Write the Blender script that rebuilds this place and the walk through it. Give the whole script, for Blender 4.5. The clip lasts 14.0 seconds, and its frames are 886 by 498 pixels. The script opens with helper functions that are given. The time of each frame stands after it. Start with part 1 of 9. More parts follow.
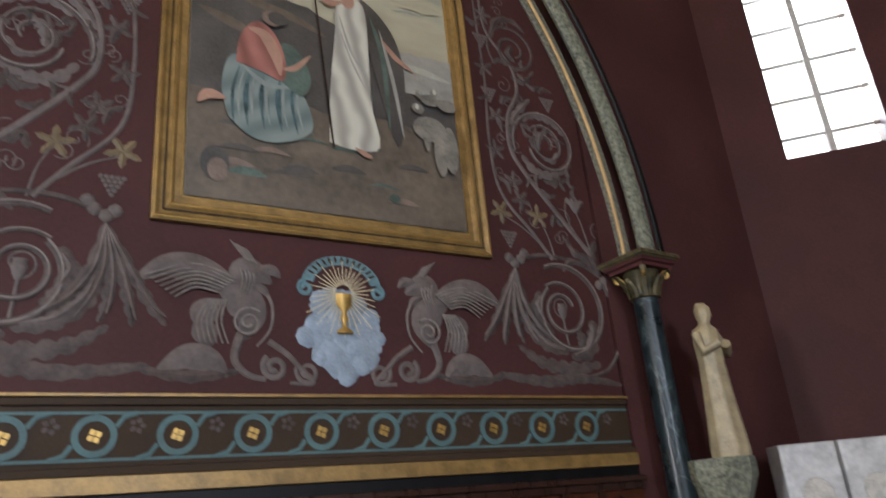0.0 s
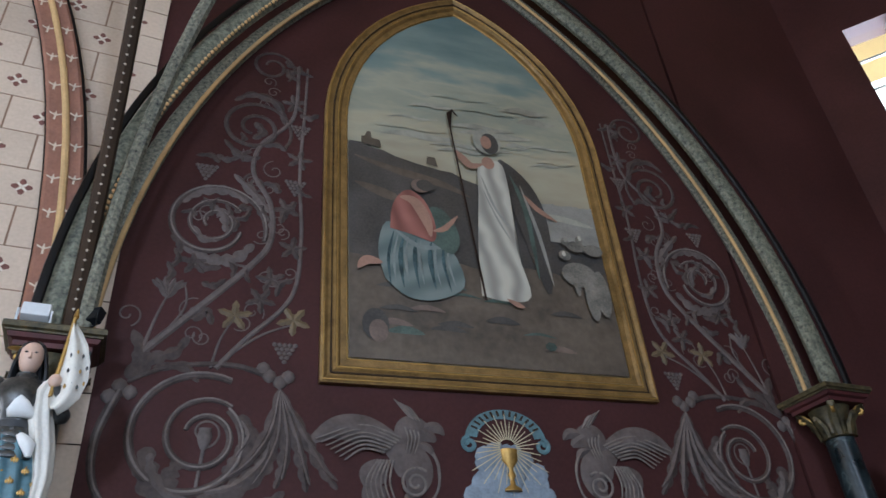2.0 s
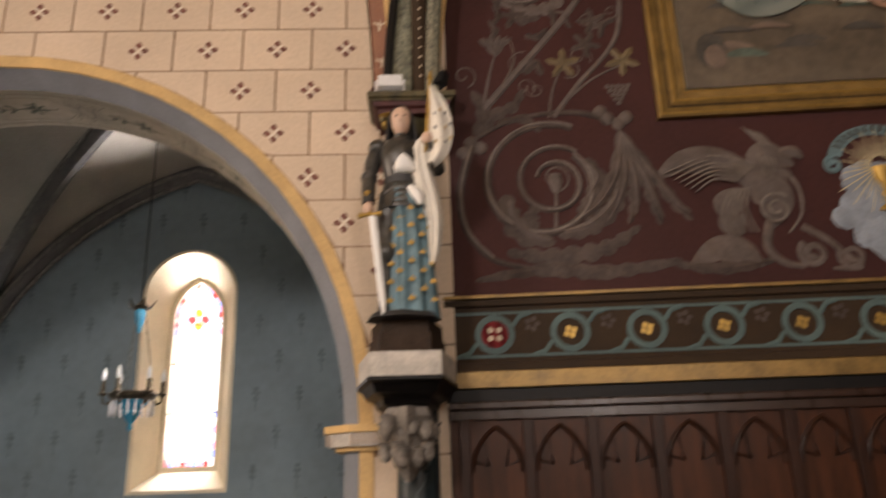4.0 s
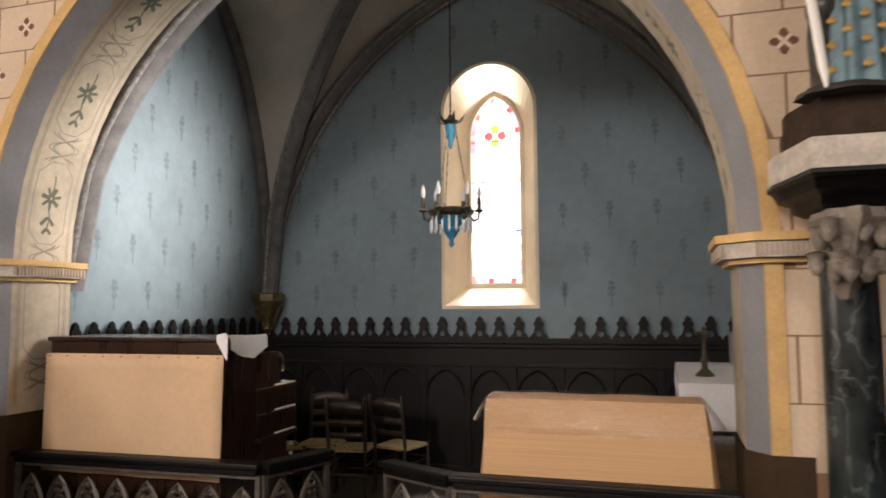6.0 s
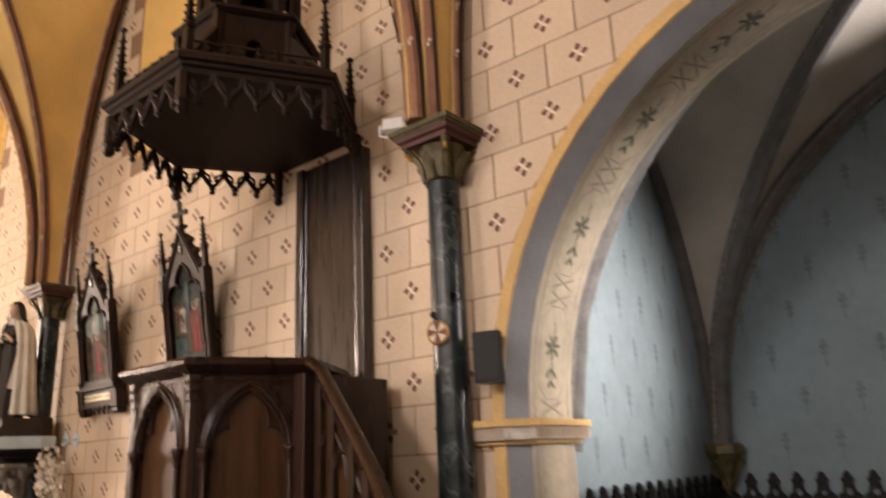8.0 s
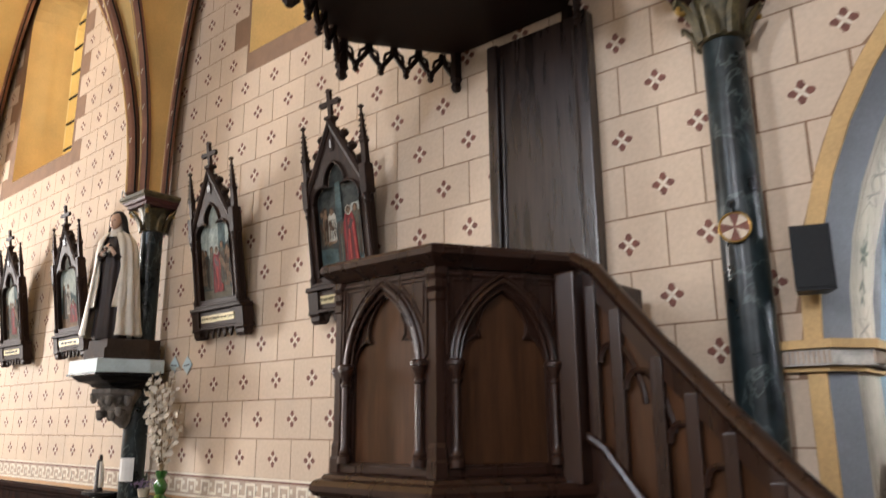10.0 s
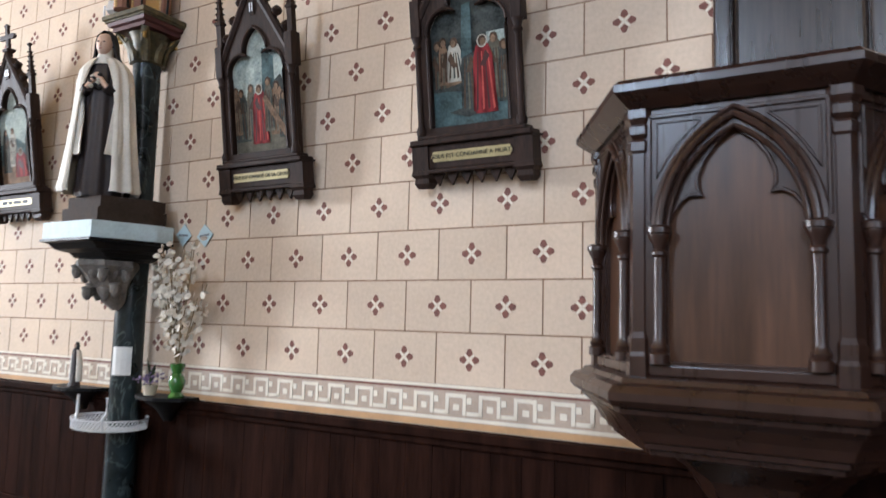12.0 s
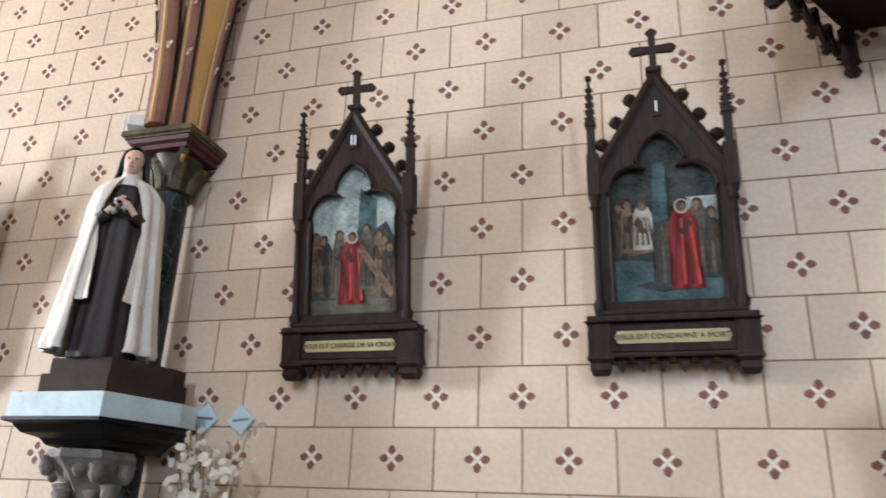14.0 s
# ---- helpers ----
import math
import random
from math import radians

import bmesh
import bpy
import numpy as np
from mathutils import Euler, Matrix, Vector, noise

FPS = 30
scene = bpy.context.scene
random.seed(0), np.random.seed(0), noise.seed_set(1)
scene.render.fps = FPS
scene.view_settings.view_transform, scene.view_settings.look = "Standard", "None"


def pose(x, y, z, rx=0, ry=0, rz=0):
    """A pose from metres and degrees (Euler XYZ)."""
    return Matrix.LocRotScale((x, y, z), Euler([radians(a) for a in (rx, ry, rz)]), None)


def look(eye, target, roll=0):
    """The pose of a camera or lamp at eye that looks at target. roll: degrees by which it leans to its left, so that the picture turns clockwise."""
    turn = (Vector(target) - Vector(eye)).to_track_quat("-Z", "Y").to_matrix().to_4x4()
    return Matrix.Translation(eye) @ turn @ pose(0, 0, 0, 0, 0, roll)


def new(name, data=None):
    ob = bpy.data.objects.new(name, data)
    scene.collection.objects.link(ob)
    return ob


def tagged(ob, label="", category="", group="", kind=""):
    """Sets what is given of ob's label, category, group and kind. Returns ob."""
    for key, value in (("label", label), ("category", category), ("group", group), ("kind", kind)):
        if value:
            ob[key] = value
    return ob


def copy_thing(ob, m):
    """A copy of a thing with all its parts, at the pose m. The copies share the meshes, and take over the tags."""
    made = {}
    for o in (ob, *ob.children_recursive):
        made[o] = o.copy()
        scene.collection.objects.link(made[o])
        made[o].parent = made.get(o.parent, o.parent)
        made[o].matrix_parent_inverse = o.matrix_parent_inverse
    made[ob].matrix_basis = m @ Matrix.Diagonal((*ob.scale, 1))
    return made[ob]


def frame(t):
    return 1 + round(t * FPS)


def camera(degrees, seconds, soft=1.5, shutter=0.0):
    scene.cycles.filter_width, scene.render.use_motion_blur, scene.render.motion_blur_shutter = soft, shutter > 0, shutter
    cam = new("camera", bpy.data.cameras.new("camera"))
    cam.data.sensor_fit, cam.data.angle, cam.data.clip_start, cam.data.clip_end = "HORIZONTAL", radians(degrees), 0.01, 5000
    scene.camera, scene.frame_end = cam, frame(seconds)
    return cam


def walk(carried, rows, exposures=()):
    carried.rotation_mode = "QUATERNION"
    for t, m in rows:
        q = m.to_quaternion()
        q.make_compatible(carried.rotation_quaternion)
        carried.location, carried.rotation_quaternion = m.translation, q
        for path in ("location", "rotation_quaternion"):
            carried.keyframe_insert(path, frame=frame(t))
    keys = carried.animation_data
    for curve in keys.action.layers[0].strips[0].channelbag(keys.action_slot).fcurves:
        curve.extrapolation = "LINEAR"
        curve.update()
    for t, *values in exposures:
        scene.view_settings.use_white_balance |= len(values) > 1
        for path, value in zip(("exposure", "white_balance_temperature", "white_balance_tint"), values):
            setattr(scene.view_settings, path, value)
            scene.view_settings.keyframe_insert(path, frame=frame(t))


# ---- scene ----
cam = camera(62.4, 14.0, shutter=0.4)
PATH = [
    (0, look((1.320, -0.839, 1.986), (2.716, 1.040, 2.865), -5.4)),
    (0.5, look((1.209, -0.742, 1.975), (2.440, 1.137, 3.070), -5.9)),
    (1, look((1.208, -0.749, 1.963), (2.286, 1.120, 3.225), -5.4)),
    (1.5, look((1.208, -0.762, 1.975), (2.196, 1.093, 3.329), -5.2)),
    (2, look((1.202, -0.761, 1.976), (2.119, 1.113, 3.355), -5.1)),
    (2.5, look((1.219, -0.769, 1.961), (2.024, 1.189, 3.290), -4.6)),
    (3, look((1.250, -0.745, 1.930), (1.863, 1.386, 3.085), -3.3)),
    (3.5, look((1.086, -0.616, 1.843), (1.480, 1.650, 2.821), -2.6)),
    (4, look((0.819, -0.527, 1.800), (0.900, 1.854, 2.555), -1.8)),
    (4.2, look((0.688, -0.471, 1.764), (0.635, 1.936, 2.435), -1.3)),
    (6.3, look((-0.194, 0.145, 1.794), (-1.001, 2.505, 1.966), -0.8)),
    (6.5, look((-0.371, 0.201, 1.811), (-1.244, 2.537, 1.982), -1.1)),
    (7, look((-0.831, 0.151, 1.809), (-1.963, 2.366, 2.064), -1.6)),
    (7.5, look((-1.281, 0.054, 1.873), (-2.641, 2.099, 2.336), -2.3)),
    (8, look((-1.715, 0.098, 1.885), (-3.224, 1.964, 2.588), -2.6)),
    (8.2, look((-1.885, 0.098, 1.929), (-3.430, 1.903, 2.706), -2.3)),
    (10.3, look((-3.691, 0.041, 1.731), (-5.269, 1.926, 2.187), -0.1)),
    (10.5, look((-3.905, 0.060, 1.702), (-5.477, 1.975, 2.039), -0.1)),
    (11, look((-4.436, -0.011, 1.646), (-5.962, 1.963, 1.795), 0.1)),
    (11.5, look((-4.900, -0.044, 1.664), (-6.350, 1.989, 1.795), 0.9)),
    (12, look((-5.411, -0.007, 1.695), (-6.684, 2.131, 1.944), 1.5)),
    (12.5, look((-5.886, -0.018, 1.750), (-6.953, 2.201, 2.184), 2.4)),
    (13, look((-6.433, 0.007, 1.771), (-7.282, 2.274, 2.395), 2.8)),
    (13.5, look((-6.917, 0.094, 1.806), (-7.654, 2.356, 2.575), 2.8)),
    (14, look((-7.451, 0.086, 1.806), (-8.139, 2.326, 2.678), 2.3)),
]
EXPOSURE = [
    (0.0, 0.7, 5400, 10),
    (1.5, 0.45, 4900, 8),
    (2.5, 0.0, 4950, 9),
    (3.0, -0.3, 5900, 13),
    (3.5, -0.05, 7000, 19),
    (4.0, 0.1, 7600, 22),
    (6.4, 0.2, 7350, 21),
    (7.2, 0.15, 7700, 23),
    (8.2, 0.1, 7650, 24),
    (10.3, 0.05, 5750, 12),
    (11.5, 0.18, 5250, 10),
    (14.0, 0.25, 5150, 8),
]
walk(cam, PATH, EXPOSURE)

# ---- world and lights ----
world = bpy.data.worlds.new("sky")
scene.world = world
world.use_nodes = True
sky = world.node_tree.nodes.new("ShaderNodeTexSky")
sky.sky_type = "NISHITA"
sky.sun_disc = False
sky.sun_elevation = radians(40)
sky.sun_rotation = radians(120)
world.node_tree.links.new(sky.outputs[0], world.node_tree.nodes["Background"].inputs[0])
world.node_tree.nodes["Background"].inputs[1].default_value = 0.1


def window_light(name, at, toward, w, h, watts, color):
    lamp = bpy.data.lights.new(name, "AREA")
    lamp.shape, lamp.size, lamp.size_y = "RECTANGLE", w, h
    lamp.energy, lamp.color = watts, color
    ob = new(name, lamp)
    ob.matrix_world = look(at, toward)
    return ob


# daylight lamps; west and south ones stand for unseen windows, without openings
window_light("skylight_chapel", (-1.73, 9.3, 6.6), (-1.73, 5.2, 1.4), 1.6, 1.6, 1200, (0.86, 0.93, 1.0))
# lamp added outside below the sill, aimed up to brighten the vault
window_light("ground_glow_chapel", (-1.75, 9.3, 0.9), (-1.75, 7.0, 4.1), 1.6, 1.0, 1150, (0.92, 0.96, 1.0))
window_light("skylight_west", (-19.6, -0.9, 4.0), (0, -0.6, 3.2), 1.5, 2.6, 1450, (1.0, 0.92, 0.81))
window_light("skylight_south", (-9.0, -7.6, 5.6), (-8.0, 3.0, 2.6), 1.2, 3.0, 540, (0.90, 0.96, 1.0))
window_light("skylight_south_mid", (-3.4, -7.6, 5.2), (-2.6, 4.3, 0.7), 1.2, 2.6, 230, (0.98, 0.98, 0.97)).data.spread = radians(95)
# added for an assumed east window, to brighten the chapel's west wall
window_light("assumed_skylight_east", (0.84, 5.30, 3.3), (-4.38, 5.30, 2.5), 0.5, 1.5, 72, (0.97, 1.0, 0.98)).data.spread = radians(40)
# fill lamp added behind the camera to lift the chancel wall
window_light("chancel_fill", (2.6, -7.5, 4.6), (2.2, 3.7, 3.4), 1.1, 2.6, 260, (0.98, 0.98, 0.97))
window_light("skylight_apse", (10.2, 3.5, 7.2), (4.0, 0.2, 3.0), 1.2, 2.6, 700, (1.0, 0.97, 0.92))

# ---- materials ----
def material(name, color, rough=0.7, metal=0.0, vary=0.12, scale=6.0, fine=60.0, bump=0.15, spec=0.5, coat=0.0, stretch=None, second=None, island=0.0):
    """Painted, wooden or stone surface with variation at two scales and fine relief."""
    m = bpy.data.materials.new(name)
    m.use_nodes = True
    n, l = m.node_tree.nodes, m.node_tree.links
    b = n["Principled BSDF"]
    b.inputs["Roughness"].default_value, b.inputs["Metallic"].default_value = rough, metal
    b.inputs["Specular IOR Level"].default_value = spec
    b.inputs["Coat Weight"].default_value = coat
    co = n.new("ShaderNodeTexCoord")
    mp = n.new("ShaderNodeMapping")
    mp.inputs["Scale"].default_value = stretch or (1, 1, 1)
    geo = n.new("ShaderNodeNewGeometry")
    l.new(geo.outputs["Position"], mp.inputs["Vector"])
    big, small = n.new("ShaderNodeTexNoise"), n.new("ShaderNodeTexNoise")
    big.inputs["Scale"].default_value, big.inputs["Detail"].default_value = scale, 6
    small.inputs["Scale"].default_value, small.inputs["Detail"].default_value = fine, 5
    for t in (big, small):
        l.new(mp.outputs[0], t.inputs["Vector"])
    ramp = n.new("ShaderNodeValToRGB")
    dark = [c * (1 - 2.2 * vary) for c in color]
    light = [min(1, c * (1 + 1.2 * vary)) for c in (second or color)]
    ramp.color_ramp.elements[0].position, ramp.color_ramp.elements[0].color = 0.3, (*dark, 1)
    ramp.color_ramp.elements[1].position, ramp.color_ramp.elements[1].color = 0.72, (*light, 1)
    mixf = n.new("ShaderNodeMath")
    mixf.operation = "MULTIPLY_ADD"
    mixf.inputs[1].default_value = 0.35
    l.new(small.outputs["Fac"], mixf.inputs[0])
    sc = n.new("ShaderNodeMath")
    sc.operation = "MULTIPLY"
    sc.inputs[1].default_value = 0.65
    l.new(big.outputs["Fac"], sc.inputs[0])
    l.new(sc.outputs[0], mixf.inputs[2])
    l.new(mixf.outputs[0], ramp.inputs[0])
    last = ramp.outputs[0]
    if island:
        inf = n.new("ShaderNodeObjectInfo")
        hsv = n.new("ShaderNodeHueSaturation")
        mr = n.new("ShaderNodeMapRange")
        mr.inputs["To Min"].default_value, mr.inputs["To Max"].default_value = 1 - island, 1 + island
        l.new(inf.outputs["Random"], mr.inputs["Value"])
        l.new(mr.outputs[0], hsv.inputs["Value"])
        l.new(last, hsv.inputs["Color"])
        last = hsv.outputs[0]
    l.new(last, b.inputs["Base Color"])
    rr = n.new("ShaderNodeMapRange")
    rr.inputs["To Min"].default_value, rr.inputs["To Max"].default_value = max(0.02, rough - 0.1), min(1, rough + 0.1)
    l.new(big.outputs["Fac"], rr.inputs["Value"])
    l.new(rr.outputs[0], b.inputs["Roughness"])
    bp = n.new("ShaderNodeBump")
    bp.inputs["Strength"].default_value, bp.inputs["Distance"].default_value = bump, 0.01
    l.new(mixf.outputs[0], bp.inputs["Height"])
    l.new(bp.outputs[0], b.inputs["Normal"])
    return m


def glass_tint(name, color):
    m = bpy.data.materials.new(name)
    m.use_nodes = True
    n, l = m.node_tree.nodes, m.node_tree.links
    tr = n.new("ShaderNodeBsdfTransparent")
    tr.inputs[0].default_value = (*color, 1)
    gl = n.new("ShaderNodeBsdfGlossy")
    gl.inputs["Roughness"].default_value = 0.15
    mx = n.new("ShaderNodeMixShader")
    mx.inputs[0].default_value = 0.05
    l.new(tr.outputs[0], mx.inputs[1])
    l.new(gl.outputs[0], mx.inputs[2])
    l.new(mx.outputs[0], n["Material Output"].inputs[0])
    return m


def painted_folds(name, dark, light, turn, scale=5.0):
    """Oil-painted drapery: soft uneven folds along one direction."""
    m = material(name, light, 0.7, vary=0.15, scale=6, spec=0.1)
    n, l = m.node_tree.nodes, m.node_tree.links
    geo, mp, wv, ns = n.new("ShaderNodeNewGeometry"), n.new("ShaderNodeMapping"), n.new("ShaderNodeTexWave"), n.new("ShaderNodeTexNoise")
    mp.inputs["Rotation"].default_value = (0, radians(turn), 0)
    l.new(geo.outputs["Position"], mp.inputs["Vector"])
    for t in (wv, ns):
        l.new(mp.outputs[0], t.inputs["Vector"])
    wv.inputs["Scale"].default_value, wv.inputs["Distortion"].default_value = scale, 11.0
    wv.inputs["Detail"].default_value, wv.inputs["Detail Scale"].default_value = 3, 0.45
    ns.inputs["Scale"].default_value = 3.0
    mx = n.new("ShaderNodeMath")
    mx.operation = "MULTIPLY"
    l.new(wv.outputs["Fac"], mx.inputs[0])
    l.new(ns.outputs["Fac"], mx.inputs[1])
    ramp = n.new("ShaderNodeValToRGB")
    e = ramp.color_ramp.elements
    e[0].position, e[0].color = 0.0, (*dark, 1)
    e[1].position, e[1].color = 0.5, (*light, 1)
    l.new(mx.outputs[0], ramp.inputs[0])
    l.new(ramp.outputs[0], n["Principled BSDF"].inputs["Base Color"])
    return m


WOODG = (5, 5, 0.5)
M_BLOCK = material("painted_block", (0.60, 0.475, 0.355), 0.75, vary=0.10, scale=1.1, fine=40, bump=0.08, island=0.07)
M_JOINT = material("joint_line", (0.26, 0.16, 0.10), 0.85, vary=0.12)
M_ROSE = material("rosette_red", (0.19, 0.075, 0.055), 0.75, vary=0.2, scale=20)
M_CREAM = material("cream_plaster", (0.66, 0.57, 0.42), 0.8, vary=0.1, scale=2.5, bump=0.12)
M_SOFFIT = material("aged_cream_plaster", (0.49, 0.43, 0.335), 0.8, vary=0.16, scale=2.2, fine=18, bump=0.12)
M_OCHRE = material("ochre_band", (0.58, 0.38, 0.16), 0.7, vary=0.14, scale=4)
M_SLATE = material("slate_paint", (0.19, 0.20, 0.22), 0.75, vary=0.12, scale=4)
M_BLUE = material("blue_plaster", (0.166, 0.222, 0.252), 0.85, vary=0.10, scale=0.9, fine=9, bump=0.06)
M_MOTIF = material("dark_stencil", (0.126, 0.170, 0.198), 0.85, vary=0.2, scale=20)
M_VAULT = material("vault_plaster", (0.46, 0.43, 0.38), 0.85, vary=0.12, scale=2)
M_RIB = material("rib_grey", (0.13, 0.13, 0.13), 0.8, vary=0.2, scale=8)
M_ROLL = material("rib_roll_grey", (0.21, 0.205, 0.195), 0.8, vary=0.3, scale=22)
M_BURG = material("burgundy_wall", (0.056, 0.0195, 0.0180), 0.65, vary=0.16, scale=1.5, fine=35, bump=0.1, spec=0.18)
M_WOOD = material("walnut", (0.029, 0.0128, 0.0082), 0.29, vary=0.17, scale=3, fine=14, bump=0.012, stretch=WOODG, spec=0.42)
M_WOODP = material("walnut_panel", (0.066, 0.029, 0.0135), 0.32, vary=0.28, scale=2.5, fine=12, bump=0.012, stretch=WOODG, spec=0.4)
M_OAKV = material("varnished_oak", (0.026, 0.016, 0.013), 0.28, vary=0.42, scale=4, fine=12, bump=0.10, stretch=WOODG, spec=0.5, coat=0.15)
M_DADO = material("dado_wood", (0.0215, 0.0088, 0.0058), 0.6, vary=0.35, scale=2.5, fine=12, bump=0.03, stretch=WOODG, spec=0.02)
M_BLACKW = material("ebonised_wood", (0.006, 0.005, 0.005), 0.45, vary=0.3, scale=4, stretch=WOODG, spec=0.18)
M_GOLD = material("gilt", (0.42, 0.26, 0.065), 0.42, metal=0.6, vary=0.18, scale=12)
M_GREENM = material("green_marble", (0.0035, 0.0062, 0.0068), 0.30, vary=0.42, scale=6, fine=22, bump=0.02, second=(0.017, 0.026, 0.029), spec=0.3)


def add_veins(m, color, scale=3.2, width=0.02):
    """Thin pale veins that wander through a dark stone."""
    n, l = m.node_tree.nodes, m.node_tree.links
    geo, mp, ns, ramp, mx = n.new("ShaderNodeNewGeometry"), n.new("ShaderNodeMapping"), n.new("ShaderNodeTexNoise"), n.new("ShaderNodeValToRGB"), n.new("ShaderNodeMixRGB")
    mp.inputs["Rotation"].default_value, mp.inputs["Scale"].default_value = (0.5, 0.6, 0), (1.6, 1.6, 0.8)
    l.new(geo.outputs["Position"], mp.inputs["Vector"])
    l.new(mp.outputs[0], ns.inputs["Vector"])
    ns.inputs["Scale"].default_value, ns.inputs["Detail"].default_value, ns.inputs["Distortion"].default_value = scale, 5, 1.2
    l.new(ns.outputs["Fac"], ramp.inputs[0])
    e = ramp.color_ramp.elements
    e[0].position, e[0].color = 0.5 - width, (0, 0, 0, 1)
    e[1].position, e[1].color = 0.5 + width, (0, 0, 0, 1)
    e.new(0.5).color = (0.8, 0.8, 0.8, 1)
    base = n["Principled BSDF"].inputs["Base Color"]
    l.new(base.links[0].from_socket, mx.inputs[1])
    mx.inputs[2].default_value = (*color, 1)
    l.new(ramp.outputs[0], mx.inputs[0])
    l.new(mx.outputs[0], base)


add_veins(M_GREENM, (0.085, 0.105, 0.105))
M_STONE = material("stone_floor", (0.075, 0.066, 0.056), 0.6, vary=0.15, scale=2)
M_WHITE = material("white_paint", (0.74, 0.74, 0.72), 0.5, vary=0.06, scale=5)
M_TEALB = material("teal_band", (0.07, 0.12, 0.12), 0.7, vary=0.14, scale=6)
M_BROWNB = material("brown_band", (0.040, 0.024, 0.013), 0.7, vary=0.15, scale=6, spec=0.2)
M_YELLOW = material("yellow_plaster", (0.76, 0.52, 0.20), 0.8, vary=0.1, scale=2)

# ---- mesh tools ----
def quads(bm, grid, closed=False):
    """Faces between rows of points."""
    rows = [[bm.verts.new(p) for p in r] for r in grid]
    for a, b in zip(rows, rows[1:]):
        k = len(a)
        for i in range(k if closed else k - 1):
            j = (i + 1) % k
            bm.faces.new((a[i], a[j], b[j], b[i]))
    return rows


def box(bm, x0, x1, y0, y1, z0, z1, bevel=0.0, m=None):
    r = bmesh.ops.create_cube(bm, size=1)
    vs = r["verts"]
    bmesh.ops.scale(bm, vec=(abs(x1 - x0), abs(y1 - y0), abs(z1 - z0)), verts=vs)
    bmesh.ops.translate(bm, vec=((x0 + x1) / 2, (y0 + y1) / 2, (z0 + z1) / 2), verts=vs)
    if bevel:
        es = list({e for v in vs for e in v.link_edges})
        r = bmesh.ops.bevel(bm, geom=es, offset=bevel, segments=2, profile=0.6, affect="EDGES")
        vs = list({v for f in r["faces"] for v in f.verts} | {v for v in vs if v.is_valid})
    if m is not None:
        bmesh.ops.transform(bm, matrix=m, verts=vs)
    return vs


def lathe(bm, profile, seg=20, cx=0.0, cy=0.0, cz=0.0, turn=0.0, squash=1.0, cap=True, span=None):
    """Solid of (radius, height) pairs round an upright axis."""
    full = span is None
    rows = []
    for r, z in profile:
        row = []
        for i in range(seg if full else seg + 1):
            a = turn + (2 * math.pi if full else span) * i / seg
            row.append((cx + r * math.cos(a), cy + r * math.sin(a) * squash, cz + z))
        rows.append(row)
    made = quads(bm, rows, closed=full)
    if cap and full:
        bm.faces.new(made[0][::-1])
        bm.faces.new(made[-1])
    return made


def prism(bm, outline, y0, y1, m=None):
    """Outline of (x, z) points drawn out from y0 to y1."""
    a = [bm.verts.new((x, y0, z)) for x, z in outline]
    b = [bm.verts.new((x, y1, z)) for x, z in outline]
    bm.faces.new(a)
    bm.faces.new(b[::-1])
    k = len(a)
    for i in range(k):
        j = (i + 1) % k
        bm.faces.new((a[j], a[i], b[i], b[j]))
    if m is not None:
        bmesh.ops.transform(bm, matrix=m, verts=a + b)
    return a + b


def tube(bm, pts, r, seg=8, taper=None, flat=1.0, up=Vector((0, 0, 1)), cap=True):
    """A round bar along points; taper gives the radius factor at each point."""
    pts = [Vector(p) for p in pts]
    rows = []
    for i, p in enumerate(pts):
        d = (pts[min(i + 1, len(pts) - 1)] - pts[max(i - 1, 0)])
        if d.length < 1e-7:
            d = Vector((0, 0, 1))
        d.normalize()
        s = d.cross(up)
        if s.length < 1e-3:
            s = d.cross(Vector((1, 0, 0)))
        s.normalize()
        u = s.cross(d)
        k = r * (taper[i] if taper else 1)
        rows.append([p + s * (k * math.cos(a)) + u * (k * flat * math.sin(a)) for a in [2 * math.pi * j / seg for j in range(seg)]])
    made = quads(bm, rows, closed=True)
    if cap:
        bm.faces.new(made[0][::-1])
        bm.faces.new(made[-1])


def extrude_strip(bm, path, sect, closed_sect=True):
    """Sweeps section points (a, b) along path rows (origin, axis a, axis b)."""
    return quads(bm, [[o + u * a + v * b for a, b in sect] for o, u, v in path], closed=closed_sect)


def finish(bm, name, mat, smooth=False):
    bmesh.ops.recalc_face_normals(bm, faces=bm.faces)
    me = bpy.data.meshes.new(name)
    bm.to_mesh(me)
    bm.free()
    if smooth:
        me.polygons.foreach_set("use_smooth", [True] * len(me.polygons))
        me.set_sharp_from_angle(angle=radians(smooth if smooth is not True else 40))
    if mat:
        me.materials.append(mat)
    return me


def part(name, bm, mat, parent=None, label="", smooth=False, m=None):
    ob = new(name, finish(bm, name, mat, smooth))
    if parent:
        ob.parent = parent
    if m is not None:
        ob.matrix_basis = m
    if label:
        tagged(ob, label)
    return ob


def piece(name, me, parent=None, m=None):
    ob = new(name, me)
    if parent:
        ob.parent = parent
    if m is not None:
        ob.matrix_basis = m
    return ob


def thing(name, label, category, m=None, group="", kind=""):
    ob = new(name)
    ob.empty_display_size = 0.1
    if m is not None:
        ob.matrix_basis = m
    return tagged(ob, label, category, group, kind)


def structure(name, bm, mat, label, category, smooth=False, m=None):
    return tagged(part(name, bm, mat, None, "", smooth, m), label, category, kind="structure")


def arc(cx, cz, r, a0, a1, n):
    return [(cx + r * math.cos(radians(a0 + (a1 - a0) * i / n)), cz + r * math.sin(radians(a0 + (a1 - a0) * i / n))) for i in range(n + 1)]


